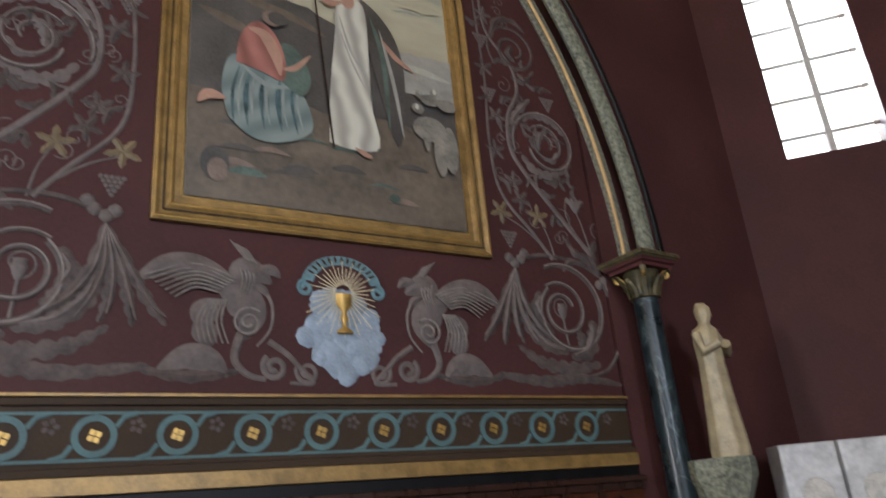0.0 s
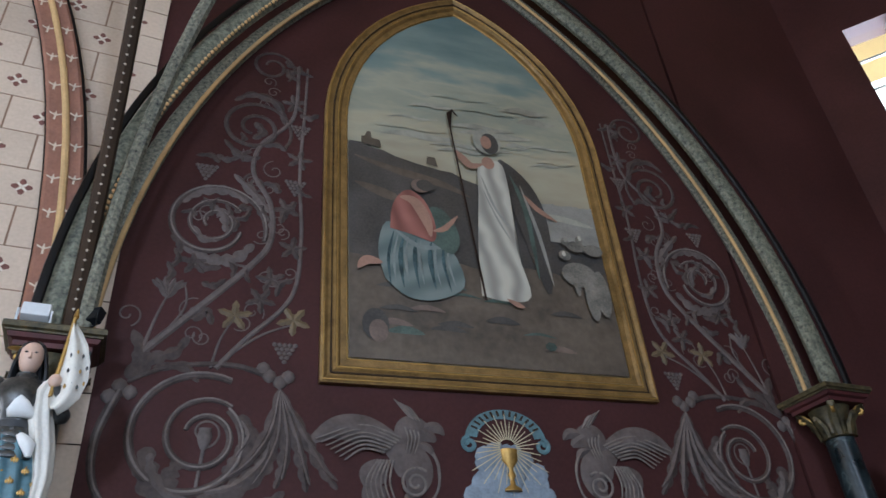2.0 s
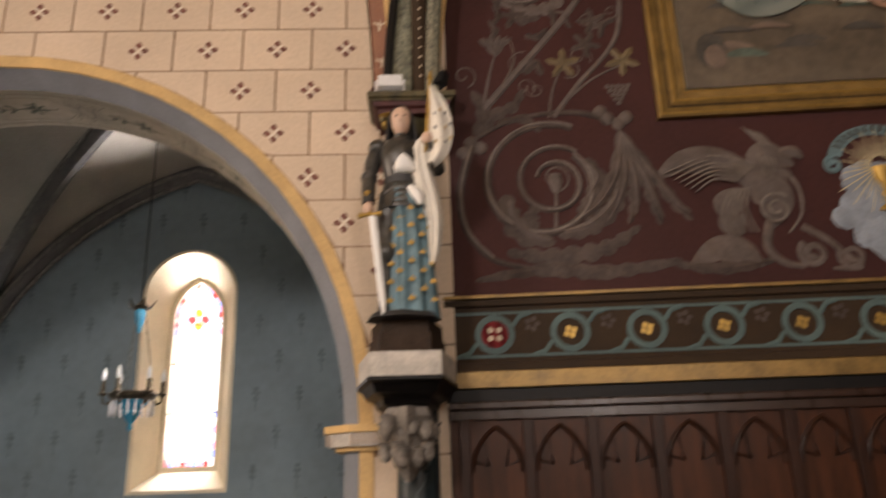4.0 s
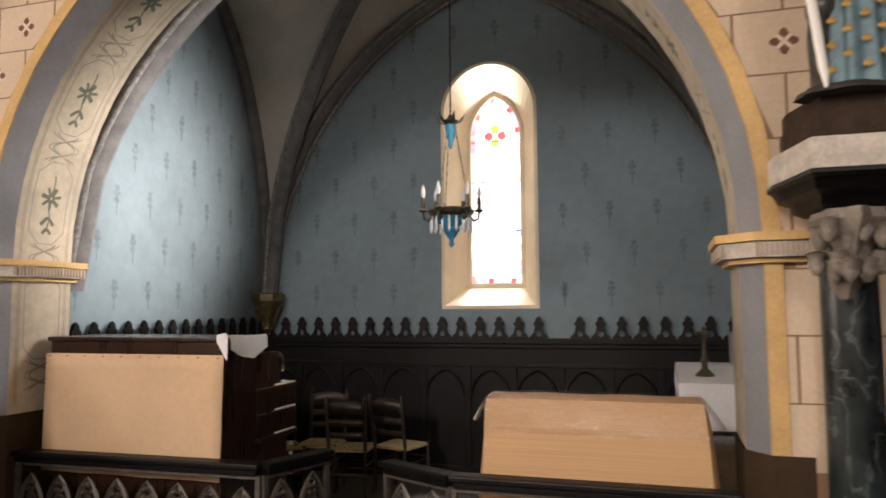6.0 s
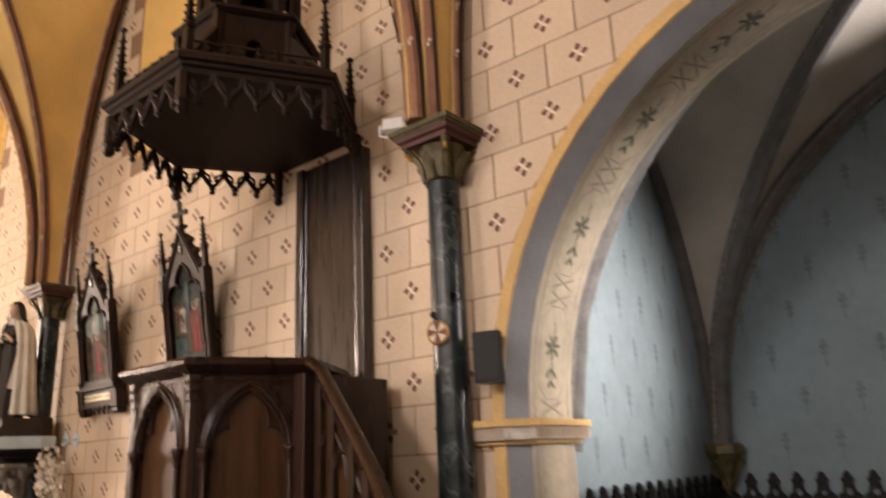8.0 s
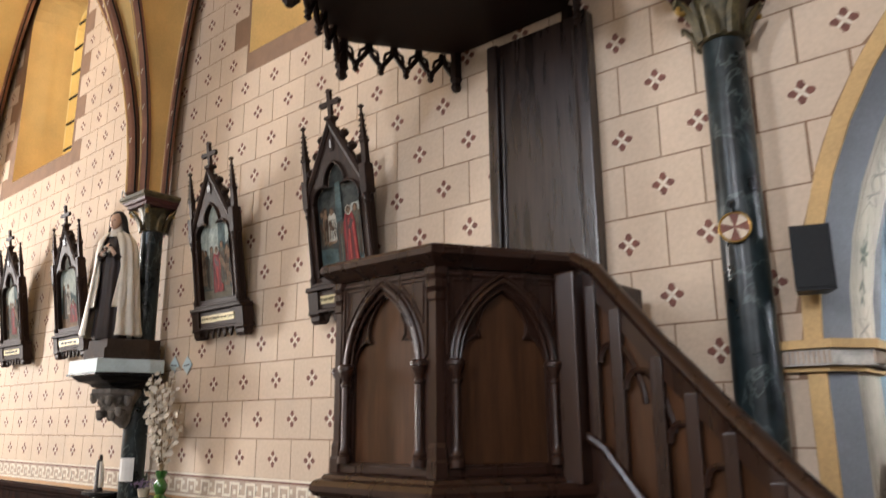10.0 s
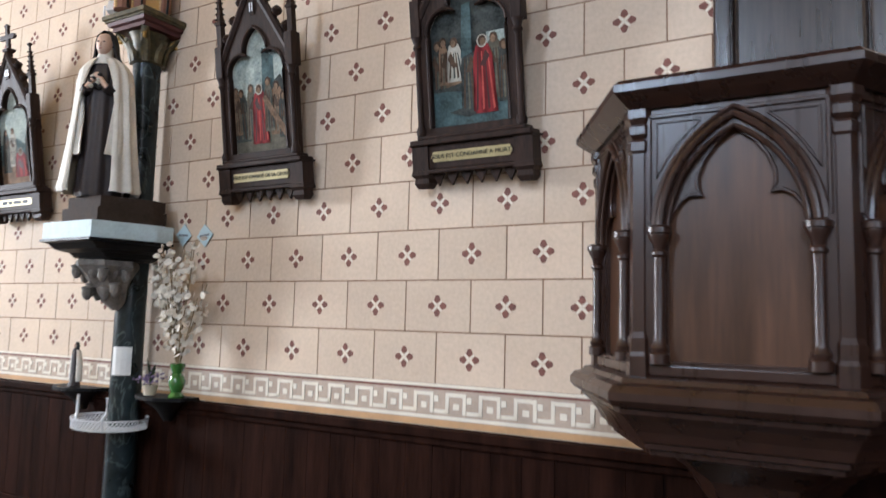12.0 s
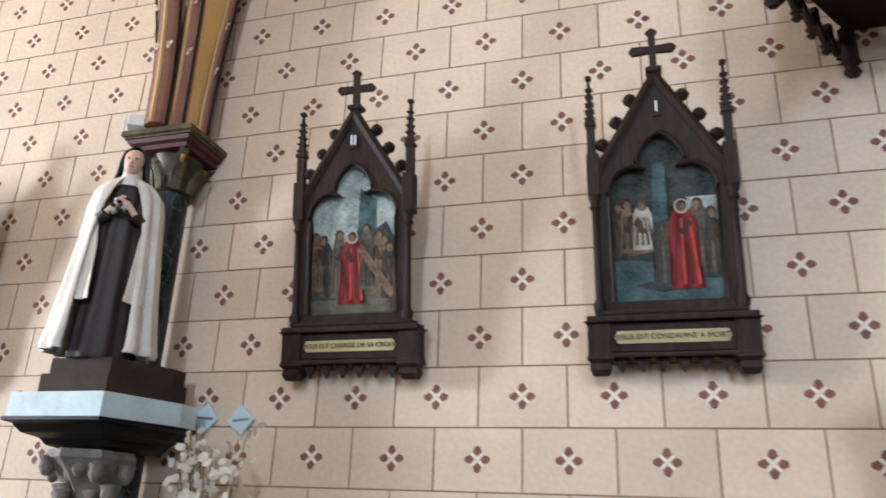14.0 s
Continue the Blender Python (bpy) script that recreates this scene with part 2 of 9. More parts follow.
def pointed(cx, z0, half, rise, n=10, bulge=1.0):
    """Pointed arch from left foot over the apex to right foot."""
    r = (half * half + rise * rise) / (2 * half)
    c = cx - half + r
    a = math.acos((r - half) / r)
    left = [(c - r * math.cos(a * i / n), z0 + r * math.sin(a * i / n)) for i in range(n + 1)]
    return left + [(2 * cx - x, z) for x, z in left[-2::-1]]

# ---- the large structure ----
WY = 3.75                      # face of the nave's north wall
AX, AZ = -1.90, 2.11           # centre of the chapel arch
R_OUT, R_FACE, R_SOF = 2.44, 2.36, 2.26
COLS = (-4.52, -10.32, -16.05)  # engaged columns along the nave
JX = 0.72                      # pier between nave and chancel
TILT = radians(-5.0)           # the chancel wall runs in a little
CHB = Matrix.Translation((1.256, WY, 0)) @ Matrix.Rotation(TILT, 4, "Z")   # its local frame: x along it, -y into the room
TOP = 9.6


def arch_opening(r, floor=0.0, n=28):
    """(x, z) along the chapel arch, left foot to right foot."""
    return [(AX - r, floor)] + arc(AX, AZ, r, 180, 0, n) + [(AX + r, floor)]


bm = bmesh.new()
box(bm, -20, 12, -8, 8.6, -0.3, 0)
structure("floor", bm, M_STONE, "worn grey stone floor of the church", "floor")
bm = bmesh.new()
box(bm, 1.05, 11.5, -7, 3.9, 0.002, 0.17, 0.01)
structure("chancel_floor", bm, M_STONE, "raised stone floor of the chancel, one step up", "floor")

bm = bmesh.new()
holes = [[(cx - 1.0, z0)] + pointed(cx, z1, 1.0, 0.6, 7) + [(cx + 1.0, z0)] for cx, z0, z1 in ((-8.0, 5.25, 7.7), (-13.95, 5.25, 7.7))]
out = [(-20, 0)] + arch_opening(R_FACE) + [(JX + 0.23, 0), (JX + 0.23, TOP), (-20, TOP)]
for yy in (WY, WY + 0.73):
    es = []
    for loop in [out] + holes:
        vs = [bm.verts.new((x, yy, z)) for x, z in loop]
        es += [bm.edges.new((p, q)) for p, q in zip(vs, vs[1:] + vs[:1])]
    bmesh.ops.triangle_fill(bm, edges=es, use_beauty=True)
quads(bm, [[(x, WY, z) for x, z in arch_opening(R_FACE)], [(x, WY + 0.73, z) for x, z in arch_opening(R_FACE)]])
nave_wall = structure("wall_north", bm, M_JOINT, "cream nave wall painted as ashlar blocks with red rosettes", "wall")


def arch_strip(name, rows, mat, label, lo=1.09, smooth=True):
    """Lining of the chapel arch; rows are (radius, y)."""
    bm = bmesh.new()
    grid = []
    for r, y in rows:
        grid.append([(x, y, z) for x, z in arch_opening(r, lo)])
    quads(bm, grid)
    return structure(name, bm, mat, label, "arch", smooth)


arch_strip("arch_ring", [(R_OUT, WY), (R_OUT, WY - 0.012), (R_FACE, WY - 0.012), (R_FACE - 0.006, WY + 0.01)], M_OCHRE, "ochre painted ring round the chapel arch")
arch_strip("arch_chamfer", [(R_FACE - 0.004, WY - 0.002), (R_SOF, WY + 0.12)], M_SLATE, "slate blue chamfer of the chapel arch")
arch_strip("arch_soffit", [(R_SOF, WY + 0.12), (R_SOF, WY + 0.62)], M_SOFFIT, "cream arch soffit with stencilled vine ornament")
arch_strip("arch_chamfer_inner", [(R_SOF, WY + 0.62), (R_FACE + 0.02, WY + 0.735)], M_SLATE, "slate blue inner chamfer of the chapel arch")
for s in (-1, 1):
    bm = bmesh.new()
    x0 = AX + s * R_SOF
    base = [(AX + s * (R_OUT + 0.1), WY - 0.012), (AX + s * R_FACE, WY - 0.012), (x0 - s * 0.01, WY + 0.12), (x0 - s * 0.01, WY + 0.62), (AX + s * (R_FACE + 0.02), WY + 0.75)]
    quads(bm, [[(x, y, z) for x, y in base] for z in (0, 1.09)])
    structure("pier_base", bm, M_BROWNB, "brown painted foot of the arch pier", "wall")

# chapel
CX0, CX1, CY1 = -4.38, 0.92, 7.46
WX0, WX1, WZ0 = -2.22, -1.25, 1.79
wsp = 3.86


def window_outline(grow=0.0):
    c, h = (WX0 + WX1) / 2, (WX1 - WX0) / 2 + grow
    return [(c - h, WZ0 - grow)] + pointed(c, wsp, h, 0.49 + grow, 8) + [(c + h, WZ0 - grow)]


bm = bmesh.new()
hole = [bm.verts.new((x, CY1, z)) for x, z in window_outline()]
frame_pts = [bm.verts.new(p) for p in ((CX0 - 0.3, CY1, 0), (CX0 - 0.3, CY1, 7), (CX1 + 0.3, CY1, 7), (CX1 + 0.3, CY1, 0))]
es = [bm.edges.new((a, b)) for a, b in zip(hole, hole[1:] + hole[:1])] + [bm.edges.new((a, b)) for a, b in zip(frame_pts, frame_pts[1:] + frame_pts[:1])]
bmesh.ops.triangle_fill(bm, edges=es, use_beauty=True)
structure("wall_chapel_back", bm, M_BLUE, "dusky blue chapel wall with faded stencilled sprigs", "wall")
GX0, GX1, GZ0, GY = -2.02, -1.47, 2.03, 7.85


def glass_outline(grow=0.0):
    c, h = (GX0 + GX1) / 2, (GX1 - GX0) / 2 + grow
    return [(c - h, GZ0 - grow)] + pointed(c, 3.68, h, 0.42 + grow, 8) + [(c + h, GZ0 - grow)]


bm = bmesh.new()
quads(bm, [[(x, CY1 - 0.004, z) for x, z in window_outline(0.035)], [(x, CY1 - 0.004, z) for x, z in window_outline()],
           [(x, GY - 0.02, z) for x, z in glass_outline(0.05)], [(x, GY - 0.02, z) for x, z in glass_outline()], [(x, GY + 0.2, z) for x, z in glass_outline()]], closed=True)
structure("window_splay", bm, M_CREAM, "cream splayed reveal round the chapel window", "window")
for nm, x0, x1 in (("wall_chapel_west", CX0 - 0.3, CX0), ("wall_chapel_east", CX1, CX1 + 0.3)):
    bm = bmesh.new()
    box(bm, x0, x1, WY + 0.73, CY1, 0, 7)
    structure(nm, bm, M_BLUE, "blue plastered chapel side wall with faded sprigs", "wall")
bm = bmesh.new()
box(bm, CX0 - 0.3, CX1 + 0.3, CY1 + 0.001, CY1 + 0.05, 0, 1.6)
structure("wall_chapel_foot", bm, M_BLUE, "outer face of the chapel wall", "wall")

# frame added for an unseen east window; the wall behind has no opening
bm = bmesh.new()
tube(bm, [(CX1 - 0.02, 5.05 + a, z) for a, z in [(-0.3, 2.6)] + pointed(0, 3.75, 0.3, 0.35, 8) + [(0.3, 2.6), (-0.3, 2.6)]], 0.04, 6)
structure("assumed_window_frame_east", bm, M_CREAM, "cream frame added for the chapel's assumed, unseen side window", "window")

VC, VB, VS, VH = -1.73, (WY + 0.73 + CY1) / 2, 1.95, 3.40
VA, VD = 2.60, (CY1 - WY - 0.73) / 2


def rise(u):
    """Pointed vault profile, 0 at the wall and 1 at the crown."""
    r = (2.5 ** 2 + 3.35 ** 2) / 5.0
    x = min(1.0, abs(u)) * 2.5
    c = r - 2.5
    return math.sqrt(max(0.0, r * r - (x + c) ** 2)) / 3.35


def vault_z(u, v):
    return VS + VH * max(rise(u), rise(v)) + 0.35 * (1 - u * u) * (1 - v * v)


bm = bmesh.new()
N = 40
quads(bm, [[(VC + VA * 1.02 * (2 * i / N - 1), VB + VD * 1.02 * (2 * j / N - 1), vault_z(2 * i / N - 1, 2 * j / N - 1)) for i in range(N + 1)] for j in range(N + 1)])
structure("ceiling_chapel", bm, M_VAULT, "pale plastered rib vault of the side chapel", "ceiling", smooth=30)


def rib(name, pts, w, d, label, mat=None, normal=None, parent=None):
    """Moulded rib of half-round section along points."""
    bm = bmesh.new()
    tube(bm, pts, w, 10, flat=d / w)
    return structure(name, bm, mat or M_RIB, label, "rib", smooth=True)


for sx, sy in ((1, 1), (-1, 1)):
    rib("rib_diagonal", [(VC + sx * VA * t * 0.985, VB + sy * VD * t * 0.985, vault_z(t, t) - 0.02) for t in [-1 + i / 24 for i in range(49)]], 0.085, 0.10, "grey moulded diagonal rib of the chapel vault")
for sx, sy in ((1, 1), (-1, 1)):
    side = Vector((-sy * VD, sx * VA, 0)).normalized()
    for o in (-0.085, 0.085):
        rib("rib_roll", [(VC + sx * VA * t * 0.985 + side.x * o, VB + sy * VD * t * 0.985 + side.y * o, vault_z(t, t) - 0.005) for t in [-1 + i / 24 for i in range(49)]], 0.026, 0.026, "slim pale roll beside the diagonal rib", M_ROLL)
for yy, zz in ((0.10, 0.0), (0.02, 0.105)):
    rib("rib_roll", [(VC + VA * t * (1 - zz * 0.35), CY1 - 0.02 - yy * 0.9, VS + VH * rise(t) - 0.03 - zz) for t in [-1 + i / 24 for i in range(49)]], 0.022, 0.022, "slim pale roll along the wall rib", M_ROLL)
rib("rib_wall", [(VC + VA * t, CY1 - 0.03, VS + VH * rise(t) - 0.03) for t in [-1 + i / 24 for i in range(49)]], 0.09, 0.09, "grey moulded wall rib over the chapel's back wall")
for xx in (CX0 + 0.04, CX1 - 0.04):
    rib("rib_wall_side", [(xx, VB + VD * t, VS + VH * rise(t) - 0.03) for t in [-1 + i / 24 for i in range(49)]], 0.07, 0.07, "grey moulded wall rib over the chapel's side wall")

# chancel
bm = bmesh.new()
box(bm, -0.35, 4.9, 0, 0.5, 0, TOP, m=CHB)
wall_chancel = structure("wall_chancel", bm, M_BURG, "burgundy chancel wall painted with pale scrolling foliage", "wall")
apse_pts = [(6.15, 3.30), (8.0, 2.95), (9.3, 1.3), (9.3, -2.6), (8.2, -4.6), (5.8, -5.4)]
for i, (a, b) in enumerate(zip(apse_pts, apse_pts[1:])):
    d = Vector((b[0] - a[0], b[1] - a[1], 0))
    m = Matrix.Translation((a[0], a[1], 0)) @ Matrix.Rotation(math.atan2(d.y, d.x), 4, "Z")
    bm = bmesh.new()
    L = d.length
    if i == 1:
        for q in ((0, L, 0, 5.2), (0, L / 2 - 0.5, 5.2, 8.6), (L / 2 + 0.5, L, 5.2, 8.6), (0, L, 8.6, TOP)):
            box(bm, q[0], q[1], 0, 0.35, q[2], q[3], m=m)
    else:
        box(bm, 0, L, 0, 0.35, 0, TOP, m=m)
    structure("wall_apse", bm, M_BURG, "dark painted wall of the apse", "wall")

# rest of the church round the camera
for nm, q in (("wall_south", (-20, 7.0, -8.0, -7.7)), ("wall_west", (-20.3, -20, -8, 4.5))):
    bm = bmesh.new()
    box(bm, q[0], q[1], q[2], q[3], 0, TOP)
    structure(nm, bm, M_CREAM, "plain cream plastered nave wall", "wall")
bm = bmesh.new()
box(bm, -20.3, 12.5, -8.0, WY + 0.8, TOP, TOP + 0.2)
structure("ceiling", bm, M_YELLOW, "ochre plastered nave ceiling", "ceiling")
bm = bmesh.new()
box(bm, 5.5, 12.5, -8.0, -5.4, 0, TOP)
structure("wall_south_east", bm, M_CREAM, "plain cream plastered wall by the apse", "wall")

# ---- nave fittings ----
M_GILTGREEN = material("gilt_green", (0.030, 0.042, 0.028), 0.5, metal=0.2, vary=0.4, scale=14, second=(0.10, 0.078, 0.033))
M_REDB = material("oxblood_paint", (0.075, 0.017, 0.016), 0.6, vary=0.2, scale=10)
M_PALEB = material("pale_blue_paint", (0.50, 0.60, 0.62), 0.6, vary=0.12, scale=9)
M_RIBN = material("rib_terracotta", (0.26, 0.12, 0.075), 0.75, vary=0.16, scale=5)
M_PALE = material("pale_stone", (0.50, 0.47, 0.42), 0.7, vary=0.2, scale=14, fine=60, bump=0.3)
M_STAR = material("stencil_cream", (0.62, 0.52, 0.40), 0.8, vary=0.12, scale=20)
M_METAL = material("white_enamel", (0.70, 0.72, 0.74), 0.4, vary=0.05)
M_BLACK = material("black_plastic", (0.008, 0.009, 0.011), 0.5, vary=0.2, spec=0.2)


def petals(bm, d, s, y=0.0, n=4, turn=0.0):
    """Four small lozenges round a point, in the wall's plane."""
    for i in range(n):
        a = turn + 2 * math.pi * i / n
        ux, uz = math.cos(a), math.sin(a)
        q = [(d - s, 0), (d - 0.25 * s, s * 0.92), (d + s * 0.8, s * 0.5), (d + s * 1.0, 0), (d + s * 0.8, -s * 0.5), (d - 0.25 * s, -s * 0.92)]
        bm.faces.new([bm.verts.new((ux * p - uz * r, y, uz * p + ux * r)) for p, r in q])


def half_hex(front, back, depth):
    """Plan of a bracket on a wall: points (x, y), y towards the room is negative."""
    return [(-back, 0), (-back, -depth * 0.25), (-front, -depth), (front, -depth), (back, -depth * 0.25), (back, 0)]


def loft_plan(bm, plans):
    """Closed solid through plans [(points, z), ...]."""
    made = quads(bm, [[(x, y, z) for x, y in pts] for pts, z in plans], closed=True)
    bm.faces.new(made[0][::-1])
    bm.faces.new(made[-1])


def engaged_column(cx, cy, size=Matrix.Identity(4)):
    col = thing("engaged_column", "dark green veined marble column with gilded leaf capital against the wall", "column", pose(cx, cy, 0) @ size)
    bm = bmesh.new()
    lathe(bm, [(0.112, 0.25), (0.110, 2.2), (0.105, 3.64)], 28)
    part("shaft", bm, M_GREENM, col, "dark green veined marble shaft", True)
    bm = bmesh.new()
    loft_plan(bm, [([(a * s, b * s) for a, b in ((-1, -1), (1, -1), (1, 1), (-1, 1))], z) for s, z in ((0.17, 0), (0.17, 0.10), (0.16, 0.12))])
    lathe(bm, [(0.16, 0.12), (0.17, 0.14), (0.155, 0.165), (0.13, 0.185), (0.145, 0.21), (0.14, 0.23), (0.12, 0.25)], 28)
    part("base", bm, M_PALE, col, "pale stone plinth and moulded base", 35)
    cap = bmesh.new()
    lathe(cap, [(0.11, 3.645), (0.125, 3.66), (0.11, 3.675), (0.112, 3.74), (0.125, 3.82), (0.155, 3.88)], 24)
    bell = part("capital", cap, M_GILTGREEN, col, "green and gold leaf capital", True)
    for i in range(8):
        a = math.pi / 4 * i
        big = i % 2 == 1
        bm = bmesh.new()
        h, o = (0.23, 0.10) if big else (0.15, 0.06)
        pts = [(0.12, 3.65), (0.14, 3.65 + h * 0.5), (0.15 + o * 0.6, 3.65 + h * 0.9), (0.14 + o, 3.65 + h), (0.145 + o, 3.65 + h * 0.82)]
        tube(bm, [(math.cos(a) * r, math.sin(a) * r, z) for r, z in pts], 0.036, 6, taper=[0.9, 1.1, 0.9, 0.75, 0.3], flat=0.5)
        part("leaf", bm, M_GILTGREEN, bell, "", True)
    for i in range(4):
        a = math.pi / 2 * i + math.pi / 4
        bm = bmesh.new()
        curl = [(0.155 + 0.055 + 0.036 * (1 - t / 9.5) * math.cos(t + 1.2), 3.835 + 0.036 * (1 - t / 9.5) * math.sin(t + 1.2)) for t in [0.45 * q for q in range(18)]]
        tube(bm, [(math.cos(a) * r, math.sin(a) * r, z) for r, z in [(0.13, 3.74), (0.165, 3.83), (0.20, 3.868)] + curl], 0.014, 6, up=Vector((-math.sin(a), math.cos(a), 0)))
        part("volute", bm, M_GOLD, bell, "gilded corner volute", True)
    bm = bmesh.new()
    sq = lambda s: [(-s, -s), (s, -s), (s, s), (-s, s)]
    loft_plan(bm, [(sq(0.19), 3.885), (sq(0.19), 3.915), (sq(0.215), 3.925), (sq(0.225), 3.95)])
    part("abacus_lower", bm, M_REDB, col, "oxblood red moulding")
    bm = bmesh.new()
    loft_plan(bm, [(sq(0.235), 3.951), (sq(0.235), 3.962), (sq(0.25), 3.97), (sq(0.25), 4.0), (sq(0.24), 4.01)])
    part("abacus", bm, M_GILTGREEN, col, "green and gold moulded abacus slab")
    return col


for cx in COLS:
    engaged_column(cx, 3.60)


def vault_rib(name, pts, w, strips, label):
    """Flat painted rib with moulded edge rolls."""
    o = thing(name, label, "rib", kind="structure")
    bm = bmesh.new()
    tube(bm, pts, w, 8, flat=0.8)
    part("body", bm, M_RIBN, o, "", True)
    return o


# wall ribs and cross ribs of the nave vault, rising from the capitals
def rib_set(cx, cy, left=True, right=True):
    def run(dx, dy, ax, ay, n=22):
        out = []
        for i in range(n + 1):
            a = math.pi / 2 * i / n
            out.append((cx + dx + ax * (1 - math.cos(a)), cy + dy + ay * (1 - math.cos(a)), 4.01 + 5.0 * math.sin(a)))
        return out
    sets = [("rib_cross", run(0, -0.20, 0, -5.2), 0.075)]
    if right:
        sets += [("rib_diagonal_nave", run(0.07, -0.12, 2.75, -4.6), 0.06), ("rib_wall_nave", run(0.12, 0.08, 2.7, 0.0), 0.05)]
    if left:
        sets += [("rib_diagonal_nave", run(-0.07, -0.12, -2.75, -4.6), 0.06), ("rib_wall_nave", run(-0.12, 0.08, -2.7, 0.0), 0.05)]
    for nm, pts, w in sets:
        ob = vault_rib(nm, pts, w, 3, "terracotta painted vault rib with cream flowers and ochre line")
        for k, (off, mat) in enumerate(((1.02, M_OCHRE),)):
            bm = bmesh.new()
            tube(bm, [(x, y - w * 0.75, z) for x, y, z in pts[:20]], 0.014, 6)
            part("ochre_roll", bm, mat, ob, "ochre roll", True)
        for s in (-1, 1):
            bm = bmesh.new()
            tube(bm, [(x + s * w, y - 0.01, z) for x, y, z in pts[:20]], 0.009, 6)
            part("edge_roll", bm, M_BLACKW, ob, "dark edge roll", True)
        bm = bmesh.new()
        for p, q in zip(pts[1:20], pts[2:20]):
            mid = (Vector(p) + Vector(q)) / 2
            for s in (-0.55, 0.55):
                k0 = len(bm.verts)
                petals(bm, 0.018, 0.016, turn=math.pi / 6, n=3)
                vs = list(bm.verts)[k0:]
                bmesh.ops.translate(bm, vec=(mid.x + s * w, mid.y - w * 0.70, mid.z), verts=vs)
        part("flower", bm, M_STAR, ob, "cream painted flowers")


for cx in COLS:
    rib_set(cx, 3.55)


def vault_web(cx, cy, sx):
    """Plaster cells of the nave vault between wall rib, diagonal rib and cross rib."""
    def run(dx, dy, ax, ay, n=22):
        return [(cx + dx + ax * (1 - math.cos(math.pi / 2 * i / n)), cy + dy + ay * (1 - math.cos(math.pi / 2 * i / n)), 4.01 + 5.0 * math.sin(math.pi / 2 * i / n)) for i in range(n + 1)]
    wall, diag, cross = run(sx * 0.12, 0.10, sx * 2.7, 0.0), run(sx * 0.07, -0.10, sx * 2.75, -4.6), run(0, -0.18, 0, -5.2)
    for p, q in ((wall, diag), (diag, cross)):
        bm = bmesh.new()
        quads(bm, [[Vector(a).lerp(Vector(b), t) + Vector((0, 0, 0.16 * math.sin(math.pi * t) * k / 22)) for t in [j / 6 for j in range(7)]] for k, (a, b) in enumerate(zip(p, q))])
        structure("ceiling_nave_cell", bm, M_YELLOW, "ochre plastered cell of the nave vault", "ceiling", True)


for cx in COLS:
    for sx in (-1, 1):
        vault_web(cx, 3.55, sx)

# high windows in the north wall
M_AMBER = glass_tint("amber_glass", (1.0, 0.91, 0.62))
NWIN = ((-8.0, 5.25, 7.7), (-13.95, 5.25, 7.7))


def high_window(cx, z0, z1):
    w = thing("window_nave", "tall amber leaded window with splayed reveal, high in the wall", "window", pose(cx, WY, 0), kind="structure")
    shape = lambda h, g: [(-h, z0 - g)] + pointed(0, z1, h, 0.6 + g, 7) + [(h, z0 - g)]
    bm = bmesh.new()
    quads(bm, [[(x, -0.003, z) for x, z in shape(1.0, 0.0)], [(x, 0.5, z) for x, z in shape(0.62, -0.35)], [(x, 0.72, z) for x, z in shape(0.62, -0.35)]], closed=True)
    part("reveal", bm, M_YELLOW, w, "ochre splayed reveal")
    bm = bmesh.new()
    bm.faces.new([bm.verts.new((x, 0.52, z)) for x, z in shape(0.62, -0.35)])
    g = part("pane", bm, M_AMBER, w, "amber glass")
    g.visible_shadow = False
    bm = bmesh.new()
    for x in (-0.21, 0.21):
        box(bm, x - 0.012, x + 0.012, 0.505, 0.53, z0 + 0.35, z1 + 0.2)
    for i in range(6):
        z = z0 + 0.55 + i * 0.42
        box(bm, -0.62, 0.62, 0.505, 0.53, z - 0.01, z + 0.01)
    part("leading", bm, M_BLACK, w, "dark lead bars")
    return w


for q in NWIN:
    high_window(*q)

# dado, rail and painted border of the nave wall
DADO = [(-20.0, -10.325), (-10.315, -4.82)]
for a, b in DADO:
    d = thing("wainscot", "dark stained plank wainscot with moulded cap along the nave wall", "wainscot", kind="structure")
    bm = bmesh.new()
    box(bm, a, b, WY - 0.09, WY - 0.004, 1.03, 1.085, 0.008)
    part("cap_rail", bm, M_DADO, d, "moulded wooden cap rail")
    bm = bmesh.new()
    box(bm, a, b, WY - 0.06, WY - 0.004, 0.985, 1.029, 0.01)
    part("under_rail", bm, M_DADO, d)
    bm = bmesh.new()
    box(bm, a, b, WY - 0.05, WY - 0.004, 0.0, 0.12, 0.008)
    part("skirting", bm, M_DADO, d)
    n = round((b - a) / 0.19)
    bm = bmesh.new()
    box(bm, 0.0008, (b - a) / n - 0.0008, -0.036, -0.004, 0.121, 0.984, 0.0025)
    me = finish(bm, "plank", M_DADO)
    for i in range(n):
        piece("plank", me, d, pose(a + (b - a) * i / n, WY, 0))
M_BORDER = material("border_cream", (0.60, 0.50, 0.38), 0.75, vary=0.08, scale=3)
M_MEAN = material("border_white", (0.72, 0.66, 0.55), 0.75, vary=0.06, scale=6)
M_ORANGE = material("border_orange", (0.50, 0.30, 0.14), 0.75, vary=0.1, scale=6)
M_TAUPE = material("border_taupe", (0.45, 0.355, 0.275), 0.75, vary=0.1, scale=6)
